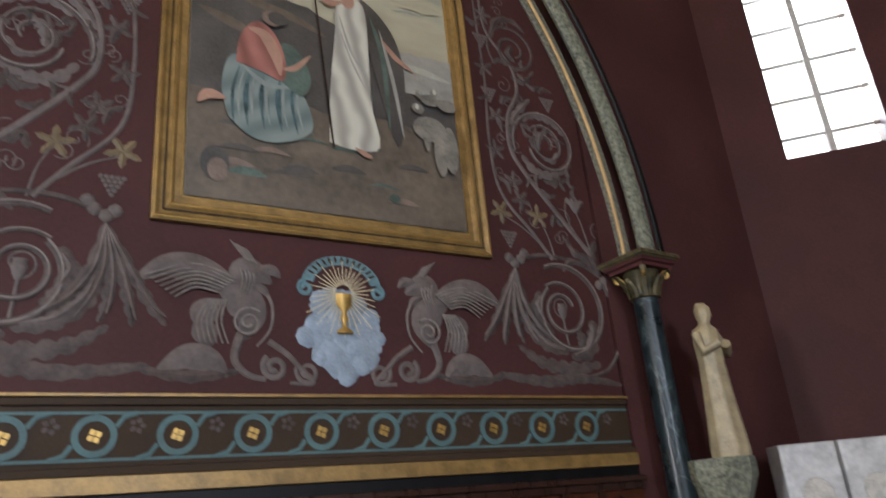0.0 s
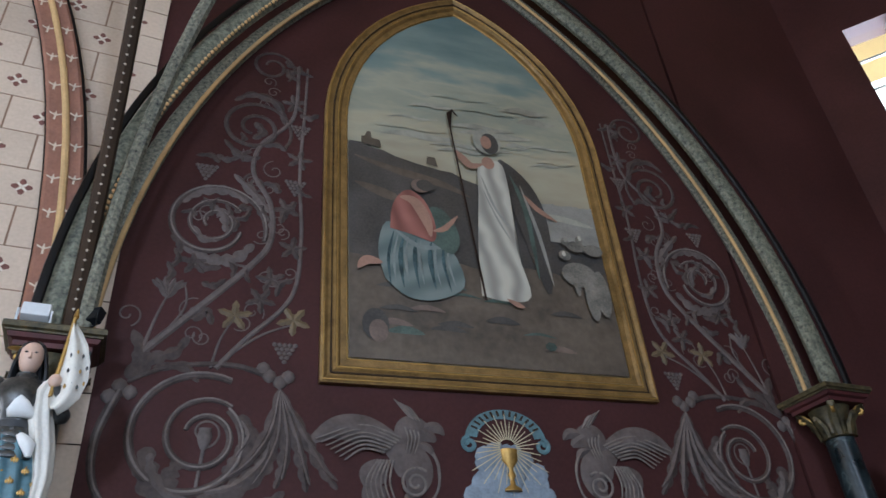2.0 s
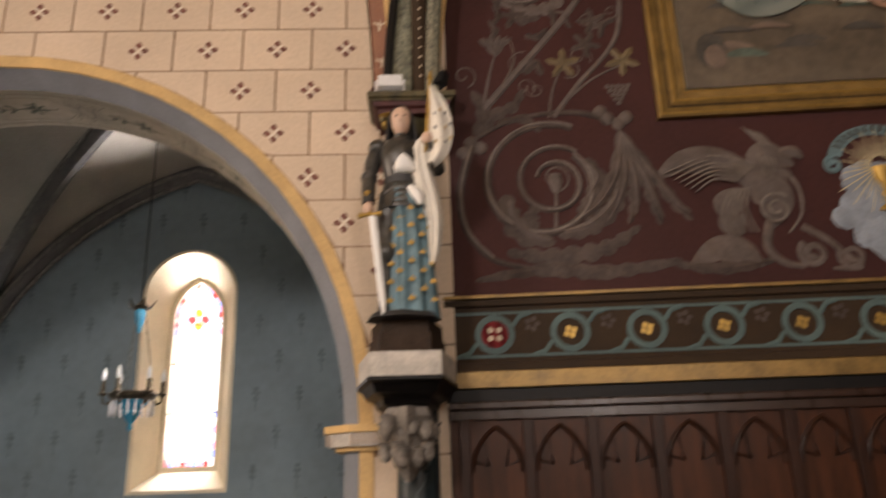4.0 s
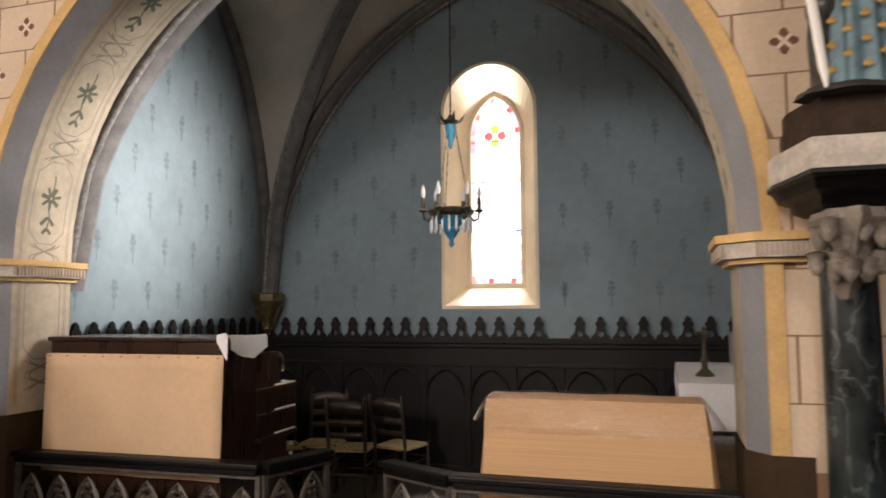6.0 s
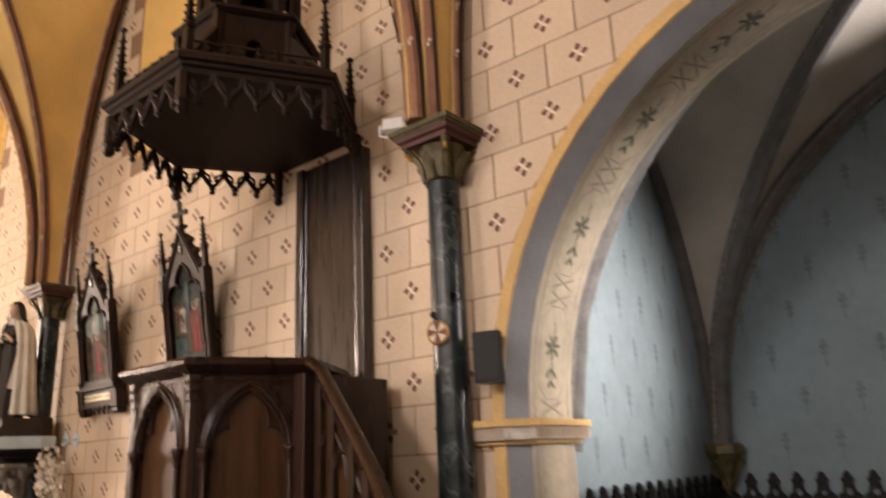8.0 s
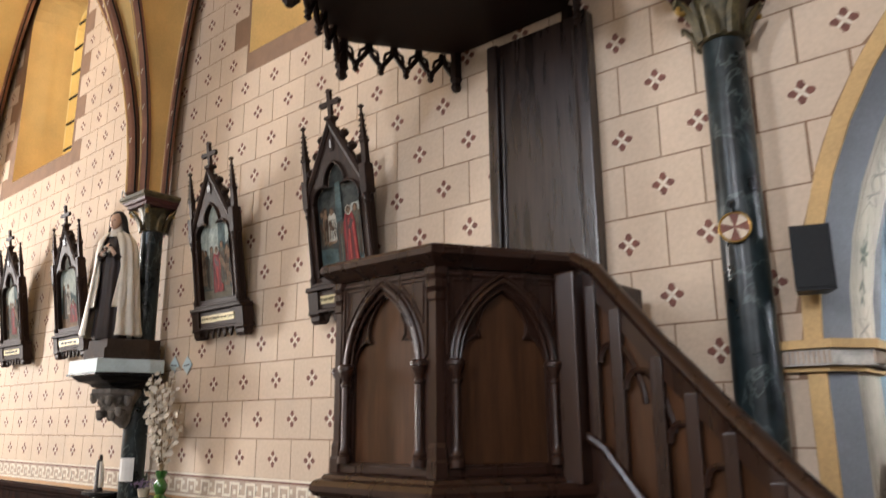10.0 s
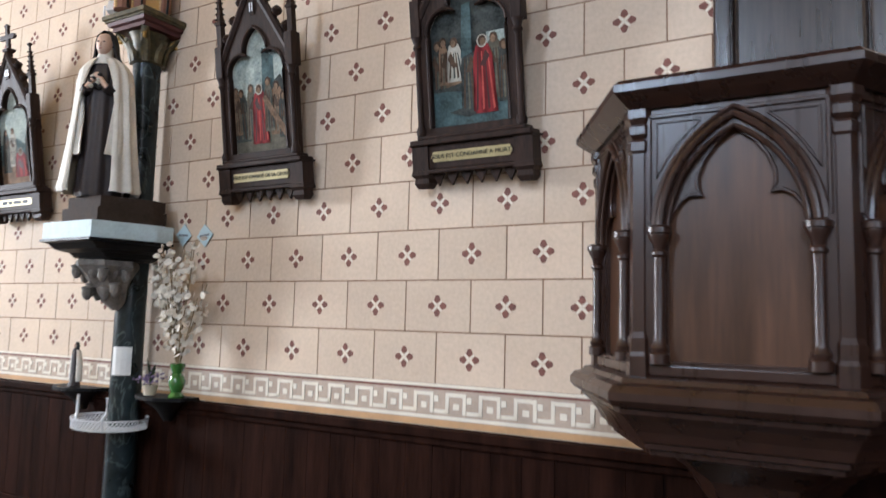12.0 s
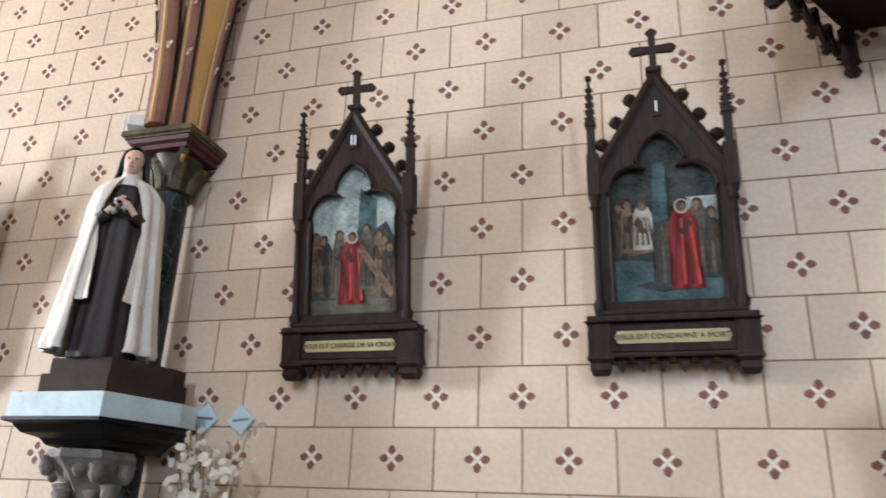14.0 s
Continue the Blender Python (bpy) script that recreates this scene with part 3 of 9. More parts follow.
for a, b in DADO:
    bord = thing("wall_border", "cream border stencilled with a white Greek key above the wainscot", "border", kind="structure")
    bm = bmesh.new()
    box(bm, a, b, WY - 0.006, WY + 0.01, 1.085, 1.335)
    part("ground", bm, M_TAUPE, bord, "taupe painted ground")
    for z0, z1, mt in ((1.09, 1.125, M_ORANGE), (1.13, 1.15, M_MEAN), (1.30, 1.312, M_ROSE), (1.316, 1.332, M_MEAN)):
        bm = bmesh.new()
        box(bm, a, b, WY - 0.008, WY - 0.003, z0, z1)
        part("line", bm, mt, bord)
    bm = bmesh.new()
    t = 0.022
    for (x0, x1, z0, z1) in ((0, 0.10, 1.165, 1.165 + t), (0.10 - t, 0.10, 1.165, 1.285), (0.10, 0.215, 1.263, 1.285), (0.193, 0.215, 1.165, 1.263), (0.13, 0.17, 1.19, 1.225), (0.0, 0.03, 1.23, 1.265)):
        box(bm, x0, x1, WY - 0.009, WY - 0.003, z0, z1)
    me = finish(bm, "key", M_MEAN)
    n = int((b - a) / 0.215)
    for i in range(n):
        piece("key", me, bord, pose(a + (b - a) * i / n, 0, 0))

# impost shelves of the chapel arch
for s in (-1, 1):
    sh = thing("impost_shelf", "moulded ochre and grey impost shelf at the springing of the arch", "impost", kind="structure")
    for nm, g, z0, z1, mt in (("slab", 0.11, 2.075, 2.115, M_OCHRE), ("cove", 0.085, 2.0, 2.073, M_PALE), ("fillet", 0.045, 1.975, 1.998, M_OCHRE)):
        bm = bmesh.new()
        pts = [(AX + s * (R_OUT + 0.12), WY - 0.004), (AX + s * (R_OUT + 0.12), WY - g), (AX + s * (R_FACE - g * 0.5), WY - g), (AX + s * (R_SOF - g), WY + 0.12 - g * 0.5), (AX + s * (R_SOF - g), WY + 0.62 + g * 0.4), (AX + s * (R_FACE + 0.02), WY + 0.74)]
        inner = [(AX + s * (R_OUT + 0.12), WY + 0.01), (AX + s * (R_FACE + 0.06), WY + 0.01), (AX + s * (R_SOF + 0.02), WY + 0.1), (AX + s * (R_SOF + 0.02), WY + 0.62), (AX + s * (R_FACE + 0.03), WY + 0.74)]
        loft_plan(bm, [(pts + inner[::-1], z0), (pts + inner[::-1], z1)])
        o = part(nm, bm, mt, sh)
    bm = bmesh.new()
    for i in range(22):
        y = WY + 0.05 + i * 0.028
        box(bm, AX + s * (R_SOF - 0.092) - 0.006, AX + s * (R_SOF - 0.092) + 0.006, y, y + 0.016, 2.008, 2.066)
    for i in range(12):
        x = AX + s * (R_FACE - 0.04 + i * 0.022)
        box(bm, x - 0.006, x + 0.006, WY - 0.092, WY - 0.082, 2.008, 2.066)
    part("dart", bm, M_TAUPE, sh, "row of carved darts")


def gable_outline(cx, z0, half, rise):
    return [(cx - half, z0), (cx, z0 + rise), (cx + half, z0)]


def cusped(cx, z0, half, rise, n=7):
    """Pointed trefoil head from left foot to right foot."""
    lobe = arc(cx - half * 0.52, z0 + rise * 0.10, half * 0.50, 180, 62, n)
    top = pointed(cx, z0 + rise * 0.46, half * 0.46, rise * 0.54, n)
    lobe = [p for p in lobe if p[1] < z0 + rise * 0.52]
    left = [(cx - half, z0)] + lobe
    right = [(2 * cx - x, z) for x, z in left[::-1]]
    return left + top + right

# ---- pulpit ----
PC = (-5.79, 2.98)


def hexa(r, turn=0.0):
    return [(r * math.cos(math.pi / 3 * i + turn), r * math.sin(math.pi / 3 * i + turn)) for i in range(6)]


def ring_loft(bm, rows, shape=hexa):
    loft_plan(bm, [(shape(r), z) for r, z in rows])


pulpit = thing("pulpit", "carved dark walnut hexagonal pulpit with traceried arch panels on a pedestal", "pulpit", pose(*PC, 0))
bm = bmesh.new()
ring_loft(bm, [(0.60, 1.52), (0.60, 2.44)])
body = part("body", bm, M_WOODP, pulpit, "reddish walnut panels")
bm = bmesh.new()
ring_loft(bm, [(0.66, 2.43), (0.70, 2.455), (0.735, 2.48), (0.735, 2.505), (0.71, 2.525), (0.62, 2.53)])
part("rim", bm, M_WOOD, pulpit, "moulded dark rim")
bm = bmesh.new()
ring_loft(bm, [(0.15, 0.80), (0.16, 0.92), (0.20, 1.06), (0.28, 1.165), (0.40, 1.245), (0.52, 1.272), (0.565, 1.274), (0.57, 1.292), (0.592, 1.297), (0.597, 1.315), (0.615, 1.322), (0.635, 1.355), (0.668, 1.392), (0.70, 1.415), (0.705, 1.432), (0.735, 1.44), (0.755, 1.46), (0.755, 1.485), (0.735, 1.507), (0.70, 1.515), (0.69, 1.53), (0.64, 1.54)])
part("base_moulding", bm, M_WOOD, pulpit, "stepped dark base moulding")
bm = bmesh.new()
ring_loft(bm, [(0.30, 0.0), (0.30, 0.12), (0.24, 0.16), (0.17, 0.22), (0.13, 0.45), (0.13, 0.60), (0.20, 0.64), (0.21, 0.69), (0.16, 0.73), (0.15, 0.80)])
part("pedestal", bm, M_WOOD, pulpit, "slender moulded pedestal")


def tracery_panel(parent, w, z0, z1, zs, m):
    """Framed face with pointed cusped arch and colonnettes; w is the face width."""
    h = w / 2
    a = h * 0.74
    rise_ = (z1 - zs) - 0.075

    def plate(bm, outer, inner, y, back):
        vo = [bm.verts.new((x, y, z)) for x, z in outer]
        vi = [bm.verts.new((x, y, z)) for x, z in inner]
        es = [bm.edges.new((p, q)) for p, q in zip(vo, vo[1:] + vo[:1])] + [bm.edges.new((p, q)) for p, q in zip(vi, vi[1:] + vi[:1])]
        bmesh.ops.triangle_fill(bm, edges=es, use_beauty=True)
        vb = [bm.verts.new((x, back, z)) for x, z in inner]
        for i in range(len(vi)):
            j = (i + 1) % len(vi)
            bm.faces.new((vi[i], vi[j], vb[j], vb[i]))

    bm = bmesh.new()
    arch = [(-a, z0 + 0.05)] + pointed(0, zs, a, rise_, 12) + [(a, z0 + 0.05)]
    plate(bm, [(-h, z0), (-h, z1), (h, z1), (h, z0)], arch, -0.035, 0.02)
    fr = part("frame", bm, M_WOOD, parent, "dark carved panel frame", m=m)
    # cusped plate set back behind the arch mouldings
    bm = bmesh.new()
    left = [(-0.96, 0.0), (-0.95, 0.10), (-0.88, 0.22), (-0.76, 0.325), (-0.62, 0.375), (-0.47, 0.36), (-0.535, 0.44), (-0.53, 0.55), (-0.44, 0.69), (-0.27, 0.84), (0.0, 0.965)]
    cusp = [(x * a, zs + z * rise_) for x, z in left]
    cusp = [(-0.96 * a, z0 + 0.052)] + cusp + [(-x, z) for x, z in cusp[-2::-1]] + [(0.96 * a, z0 + 0.052)]
    plate(bm, [(-a - 0.004, z0 + 0.048)] + pointed(0, zs, a + 0.004, rise_ + 0.006, 12) + [(a + 0.004, z0 + 0.048)], cusp, -0.016, 0.02)
    tube(bm, [(x, -0.018, z) for x, z in cusp[1:-1]], 0.0065, 6, up=Vector((0, 1, 0)))
    part("cusped_tracery", bm, M_WOOD, fr, "pointed trefoil tracery", 30)
    bm = bmesh.new()
    for g, r, y in ((-0.030, 0.009, -0.038), (-0.012, 0.013, -0.046), (0.012, 0.008, -0.036)):
        tube(bm, [(x, y, z) for x, z in pointed(0, zs + 0.01, a - g, rise_ - g * 1.5, 12)], r, 8, up=Vector((0, 1, 0)))
    part("arch_moulding", bm, M_WOOD, fr, "rolled arch moulding", True)
    for s in (-1, 1):
        bm = bmesh.new()
        lathe(bm, [(0.034, z0 + 0.045), (0.034, z0 + 0.075), (0.026, z0 + 0.082), (0.030, z0 + 0.095), (0.021, z0 + 0.112), (0.0185, z0 + 0.125), (0.0185, zs - 0.075), (0.026, zs - 0.068), (0.026, zs - 0.058), (0.019, zs - 0.05), (0.023, zs - 0.03), (0.036, zs - 0.008), (0.036, zs), (0.042, zs + 0.004), (0.042, zs + 0.022), (0.030, zs + 0.03)], 12, cx=s * (a + 0.012), cy=-0.048)
        part("colonnette", bm, M_WOOD, fr, "", 35)
        bm = bmesh.new()
        for g, r in ((0.0, 0.008), (0.022, 0.005)):
            zt = z1 - 0.028 - g
            x0 = s * (h - 0.032 - g)
            curve = [(s * abs(x), z) for x, z in pointed(0, zs, a + 0.040 + g, rise_ + 0.055 + g * 1.2, 14)[:15] if z < zt and abs(x) < abs(x0)]
            tri = [(x0, zt), (x0, max(zs + 0.05, curve[0][1]))] + curve[1:] + [(s * abs(curve[-1][0]) * 0.98, zt)]
            tube(bm, [(x, -0.037, z) for x, z in tri + tri[:1]], r, 6, up=Vector((0, 1, 0)))
        part("spandrel", bm, M_WOOD, fr, "", True)
    bm = bmesh.new()
    box(bm, -h + 0.03, h - 0.03, -0.044, -0.03, z0 + 0.005, z0 + 0.04, 0.005)
    part("bottom_rail", bm, M_WOOD, fr)
    return fr


ap = 0.60 * math.cos(math.pi / 6)
for i in (2, 3, 4, 5):
    a = math.pi / 3 * i + math.pi / 6
    m = Matrix.Rotation(a + math.pi / 2, 4, "Z") @ Matrix.Translation((0, -ap, 0))
    tracery_panel(pulpit, 0.60, 1.535, 2.43, 2.00, m)
for i in range(6):
    a = math.pi / 3 * i
    bm = bmesh.new()
    lathe(bm, [(0.052, 1.53), (0.052, 1.60), (0.046, 1.615), (0.046, 1.66), (0.038, 1.68), (0.038, 2.28), (0.046, 2.29), (0.046, 2.32), (0.036, 2.33), (0.052, 2.345), (0.052, 2.372), (0.044, 2.38), (0.058, 2.40), (0.058, 2.43)], 6, cx=0.61 * math.cos(a), cy=0.61 * math.sin(a))
    part("corner_post", bm, M_WOOD, pulpit)

# stair of the pulpit
RAIL = [(-5.10, 2.97, 2.50), (-4.98, 2.96, 2.43), (-4.68, 2.92, 2.08), (-4.44, 2.84, 1.85), (-4.15, 2.70, 1.59), (-3.90, 2.56, 1.40), (-3.62, 2.46, 1.13)]
stair = thing("pulpit_stair", "dark walnut pulpit stair with panelled side and polished handrail", "stair")
bm = bmesh.new()
tube(bm, RAIL, 0.045, 10, flat=0.75)
part("handrail", bm, M_WOOD, stair, "polished dark handrail", True)
low = [(x, y + 0.01, z - 0.98) for x, y, z in RAIL]


def board_along(bm, line, y0, y1, up, down):
    """Board of even height that follows a sloping line."""
    made = quads(bm, [[(x, y + y0, z + up), (x, y + y1, z + up), (x, y + y1, max(0.01, z - down)), (x, y + y0, max(0.01, z - down))] for x, y, z in line], closed=True)
    bm.faces.new(made[0][::-1])
    bm.faces.new(made[-1])


bm = bmesh.new()
board_along(bm, RAIL, 0.015, 0.045, -0.04, 0.16)
part("top_board", bm, M_WOOD, stair, "dark board under the handrail")
bm = bmesh.new()
board_along(bm, low, 0.012, 0.05, 0.20, 0.10)
part("stringer", bm, M_WOOD, stair, "dark closed stringer")
bm = bmesh.new()
quads(bm, [[(x, y + 0.04, z - 0.1) for x, y, z in RAIL], [(x, y + 0.04, z + 0.18) for x, y, z in low]])
part("side_panel", bm, M_WOODP, stair, "recessed walnut panels")
bm = bmesh.new()
tube(bm, [(x, y - 0.012, z + 0.20) for x, y, z in low], 0.022, 8)
part("lower_moulding", bm, M_WOOD, stair, "polished lower moulding", True)
for k in range(9):
    t = k / 8 * (len(RAIL) - 2) + 1 - 0.35
    i = int(t)
    f = t - i
    p = Vector(RAIL[i]).lerp(Vector(RAIL[min(i + 1, len(RAIL) - 1)]), f)
    bm = bmesh.new()
    box(bm, p.x - 0.028, p.x + 0.028, p.y + 0.0, p.y + 0.035, p.z - 0.80, p.z - 0.09, 0.006)
    part("baluster", bm, M_WOOD, stair)
    bm = bmesh.new()
    q = Vector(RAIL[i]).lerp(Vector(RAIL[min(i + 1, len(RAIL) - 1)]), min(1.0, f + 0.3))
    pts = pointed(0, 0, 0.10, 0.16, 6)
    tube(bm, [(p.x + 0.14 + x, (p.y + q.y) / 2 + 0.01, p.z - 0.44 + z - (x + 0.1) * 0.9) for x, z in pts], 0.014, 5)
    part("arch_moulding", bm, M_WOOD, stair, "", True)
for k in range(12):
    z = 0.12 + k * 0.125
    x = -3.55 - k * 0.128
    bm = bmesh.new()
    yy = 2.98 if x < -4.3 else 2.62 + (-(x) - 3.6) * 0.45
    box(bm, x - 0.15, x + 0.02, yy + 0.06, 3.52, z - 0.03, z + 0.01, 0.006)
    part("tread", bm, M_WOOD, stair)
bm = bmesh.new()
lathe(bm, [(0.06, 0), (0.06, 0.12), (0.045, 0.15), (0.045, 0.95), (0.06, 0.98), (0.065, 1.03), (0.05, 1.07), (0.06, 1.13), (0.03, 1.2)], 12, cx=-3.60, cy=2.46)
part("newel", bm, M_WOOD, stair, "turned newel post", True)
bm = bmesh.new()
box(bm, -5.16, -5.06, 2.9, 3.6, 1.5, 2.43, 0.01)
part("door_jamb", bm, M_WOOD, stair, "dark panel at the pulpit's entrance")

# dark sheet and box put in for the black shade under the stair
bm = bmesh.new()
made = quads(bm, [[(x, 3.22, max(0.02, z - 0.11)), (x, 3.25, max(0.02, z - 0.11)), (x, 3.25, 0.004), (x, 3.22, 0.004)] for x, y, z in low], closed=True)
bm.faces.new(made[0][::-1])
bm.faces.new(made[-1])
box(bm, -5.80, -5.101, 3.22, 3.25, 0.004, 1.34, 0.004)
part("stair_shade_sheet", bm, M_DADO, stair, "dark sheet standing in for the deep shade under the stair")
bm = bmesh.new()
quads(bm, [[(x, yy, max(0.02, z - 0.105)) for yy in (y + 0.05, 3.60)] for x, y, z in low])
part("soffit_board", bm, M_DADO, stair, "dark sloping underside of the stair")

# back board and sounding board
board = thing("pulpit_backboard", "tall dark oak back board between pulpit and sounding board", "board")
bm = bmesh.new()
box(bm, -6.03, -5.36, WY - 0.075, WY - 0.012, 1.3, 4.2, 0.006)
part("panel", bm, M_OAKV, board, "grained oak panel")
for x in (-6.03, -5.36):
    bm = bmesh.new()
    box(bm, x - 0.04, x + 0.04, WY - 0.11, WY - 0.012, 1.3, 4.2, 0.012)
    part("stile", bm, M_OAKV, board)
    bm = bmesh.new()
    tube(bm, [(x + (0.06 if x < -5.7 else -0.06), WY - 0.08, 1.3), (x + (0.06 if x < -5.7 else -0.06), WY - 0.08, 4.1)], 0.014, 6)
    part("bead", bm, M_OAKV, board, "", True)

SC, SZ, SR = (-5.95, 3.06), 4.40, 0.96
M_CANOPY = material("dull_oak", (0.022, 0.0110, 0.0075), 0.55, vary=0.22, scale=4, fine=14, bump=0.03, stretch=WOODG, spec=0.16)
# underside boards, darker and more matt than the rest of the canopy
M_UNDER = material("dark_brown_boards", (0.010, 0.0055, 0.0040), 0.8, vary=0.3, scale=3, spec=0.02)
sounder = thing("sounding_board", "dark gothic wooden sounding board with openwork crown above the pulpit", "canopy", pose(*SC, 0))


def hexc(r):
    return [(x, min(y, WY - 0.02 - SC[1])) for x, y in hexa(r)]


bm = bmesh.new()
ring_loft(bm, [(SR - 0.14, SZ - 0.10), (SR - 0.035, SZ - 0.095), (SR - 0.03, SZ - 0.06), (SR - 0.005, SZ - 0.05), (SR, SZ - 0.03), (SR + 0.03, SZ - 0.02), (SR + 0.035, SZ + 0.015), (SR, SZ + 0.03), (SR - 0.02, SZ + 0.06), (SR - 0.05, SZ + 0.07), (SR - 0.12, SZ + 0.075)], hexc)
part("rim", bm, M_CANOPY, sounder, "moulded dark rim")
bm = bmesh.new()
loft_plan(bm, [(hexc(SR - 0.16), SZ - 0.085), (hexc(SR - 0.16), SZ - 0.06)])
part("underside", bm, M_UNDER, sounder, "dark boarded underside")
fringe = bmesh.new()
for k in range(5):
    cxx = -0.36 + k * 0.18
    for s in (-1, 1):
        tube(fringe, [(cxx + s * 0.085, 0, 0.0), (cxx + s * 0.075, 0, -0.07), (cxx + s * 0.03, 0, -0.13), (cxx, 0, -0.16)], 0.019, 6, taper=[1.2, 1, 1, 0.8])
        tube(fringe, [(cxx + s * 0.08, 0, -0.03), (cxx + s * 0.03, 0, -0.06), (cxx + s * 0.02, 0, -0.11)], 0.012, 5)
    lathe(fringe, [(0.008, -0.225), (0.027, -0.205), (0.016, -0.188), (0.030, -0.17), (0.016, -0.15)], 6, cx=cxx)
fr_me = finish(fringe, "fringe", M_CANOPY, True)
ap = (SR - 0.05) * math.cos(math.pi / 6)
for i in range(6):
    a = math.pi / 3 * i + math.pi / 6
    if i == 1:
        continue
    piece("fringe", fr_me, sounder, Matrix.Rotation(a + math.pi / 2, 4, "Z") @ Matrix.Translation((0, -ap, SZ - 0.085)))


def pinnacle(bm, x, y, z, h, w, crocks=5):
    """Slim square spirelet with crockets."""
    lathe(bm, [(w, z), (w, z + h * 0.35), (w * 1.35, z + h * 0.36), (w * 1.35, z + h * 0.40), (w * 0.85, z + h * 0.43), (w * 0.3, z + h * 0.93), (w * 0.75, z + h * 0.95), (w * 0.75, z + h * 0.98), (w * 0.3, z + h)], 4, cx=x, cy=y, turn=math.pi / 4)
    for k in range(crocks):
        t = k / crocks
        zz = z + h * (0.45 + 0.46 * t)
        r = w * (0.95 - 0.5 * t)
        for q in range(4):
            a = math.pi / 2 * q + math.pi / 4
            lathe(bm, [(0.001, -w * 0.3), (w * 0.34, 0), (0.001, w * 0.3)], 5, cx=x + r * math.cos(a), cy=y + r * math.sin(a), cz=zz, cap=False)


for i in range(6):
    x, y = hexc(SR - 0.05)[i]
    bm = bmesh.new()
    lathe(bm, [(0.025, SZ - 0.38), (0.044, SZ - 0.355), (0.030, SZ - 0.32), (0.050, SZ - 0.295), (0.042, SZ - 0.27), (0.042, SZ - 0.09)], 6, cx=x, cy=y)
    part("drop", bm, M_CANOPY, sounder, "turned corner drop")
    bm = bmesh.new()
    pinnacle(bm, x * 0.97, y * 0.97, SZ + 0.02, 0.62, 0.036)
    part("pinnacle", bm, M_CANOPY, sounder, "crocketed corner pinnacle")
for r0, z0, z1 in ((0.50, SZ + 0.03, SZ + 0.62), (0.36, SZ + 0.66, SZ + 1.35)):
    for i in range(6):
        a = math.pi / 3 * i
        bm = bmesh.new()
        x, y = hexc(r0)[i]
        box(bm, x - 0.03, x + 0.03, y - 0.03, y + 0.03, z0, z1, 0.005)
        part("crown_post", bm, M_CANOPY, sounder)
        if i != 1:
            b = a + math.pi / 6
            bm = bmesh.new()
            h = r0 / 2
            hole = [(-h * 0.72, z0)] + cusped(0, z0 + 0.18 * (z1 - z0), h * 0.72, (z1 - z0) * 0.55) + [(h * 0.72, z0)]
            vo = [bm.verts.new(p) for p in ((-h, 0, z0), (-h, 0, z1), (h, 0, z1), (h, 0, z0))]
            vi = [bm.verts.new((xx, 0, zz)) for xx, zz in hole]
            loop = [vo[0], vo[1], vo[2], vo[3]] + vi[::-1]
            f = bm.faces.new(loop)
            bmesh.ops.triangulate(bm, faces=[f])
            ex = bmesh.ops.extrude_face_region(bm, geom=list(bm.faces))
            bmesh.ops.translate(bm, vec=(0, 0.03, 0), verts=[v for v in ex["geom"] if isinstance(v, bmesh.types.BMVert)])
            part("crown_panel", bm, M_CANOPY, sounder, "pierced gothic panel", m=Matrix.Rotation(b + math.pi / 2, 4, "Z") @ Matrix.Translation((0, -r0 * math.cos(math.pi / 6), 0)))
    bm = bmesh.new()
    ring_loft(bm, [(r0 + 0.02, z1), (r0 + 0.06, z1 + 0.02), (r0 + 0.06, z1 + 0.045), (r0 - 0.1, z1 + 0.055)], hexc)
    part("crown_moulding", bm, M_CANOPY, sounder)
for i in range(6):
    if i in (1, 2):
        continue
    p = Vector((*hexc(SR - 0.12)[i], SZ + 0.10))
    q = Vector((*hexc(0.50)[i], SZ + 0.52))
    bm = bmesh.new()
    side = (q - p).cross(Vector((0, 0, 1))).normalized() * 0.02
    pts = [p, q, q + Vector((0, 0, -0.13)), p.lerp(q, 0.75) + Vector((0, 0, -0.18)), p.lerp(q, 0.35) + Vector((0, 0, -0.16)), p + Vector((0, 0, -0.08))]
    va, vb = [bm.verts.new(v + side) for v in pts], [bm.verts.new(v - side) for v in pts]
    bm.faces.new(va), bm.faces.new(vb[::-1])
    for k in range(len(pts)):
        j = (k + 1) % len(pts)
        bm.faces.new((va[j], va[k], vb[k], vb[j]))
    part("buttress", bm, M_CANOPY, sounder, "sloping flying buttress")
bm = bmesh.new()
for i in range(6):
    if i == 1:
        continue
    p, q = Vector((*hexc(SR - 0.09)[i], SZ + 0.06)), Vector((*hexc(SR - 0.09)[(i + 1) % 6], SZ + 0.06))
    for k in range(1, 8):
        c = p.lerp(q, k / 8)
        lathe(bm, [(0.001, 0), (0.03, 0.02), (0.012, 0.05), (0.035, 0.08), (0.012, 0.11), (0.022, 0.13), (0.001, 0.15)], 5, cx=c.x, cy=c.y, cz=c.z - 0.03, cap=False)
    tube(bm, [p + Vector((0, 0, 0.10)), q + Vector((0, 0, 0.10))], 0.01, 5)
part("cresting", bm, M_CANOPY, sounder, "pierced cresting along the rim")
bm = bmesh.new()
ring_loft(bm, [(0.34, SZ + 1.40), (0.05, SZ + 2.7), (0.09, SZ + 2.75), (0.02, SZ + 2.95)], hexc)
part("spire", bm, M_CANOPY, sounder, "tapering wooden spire")

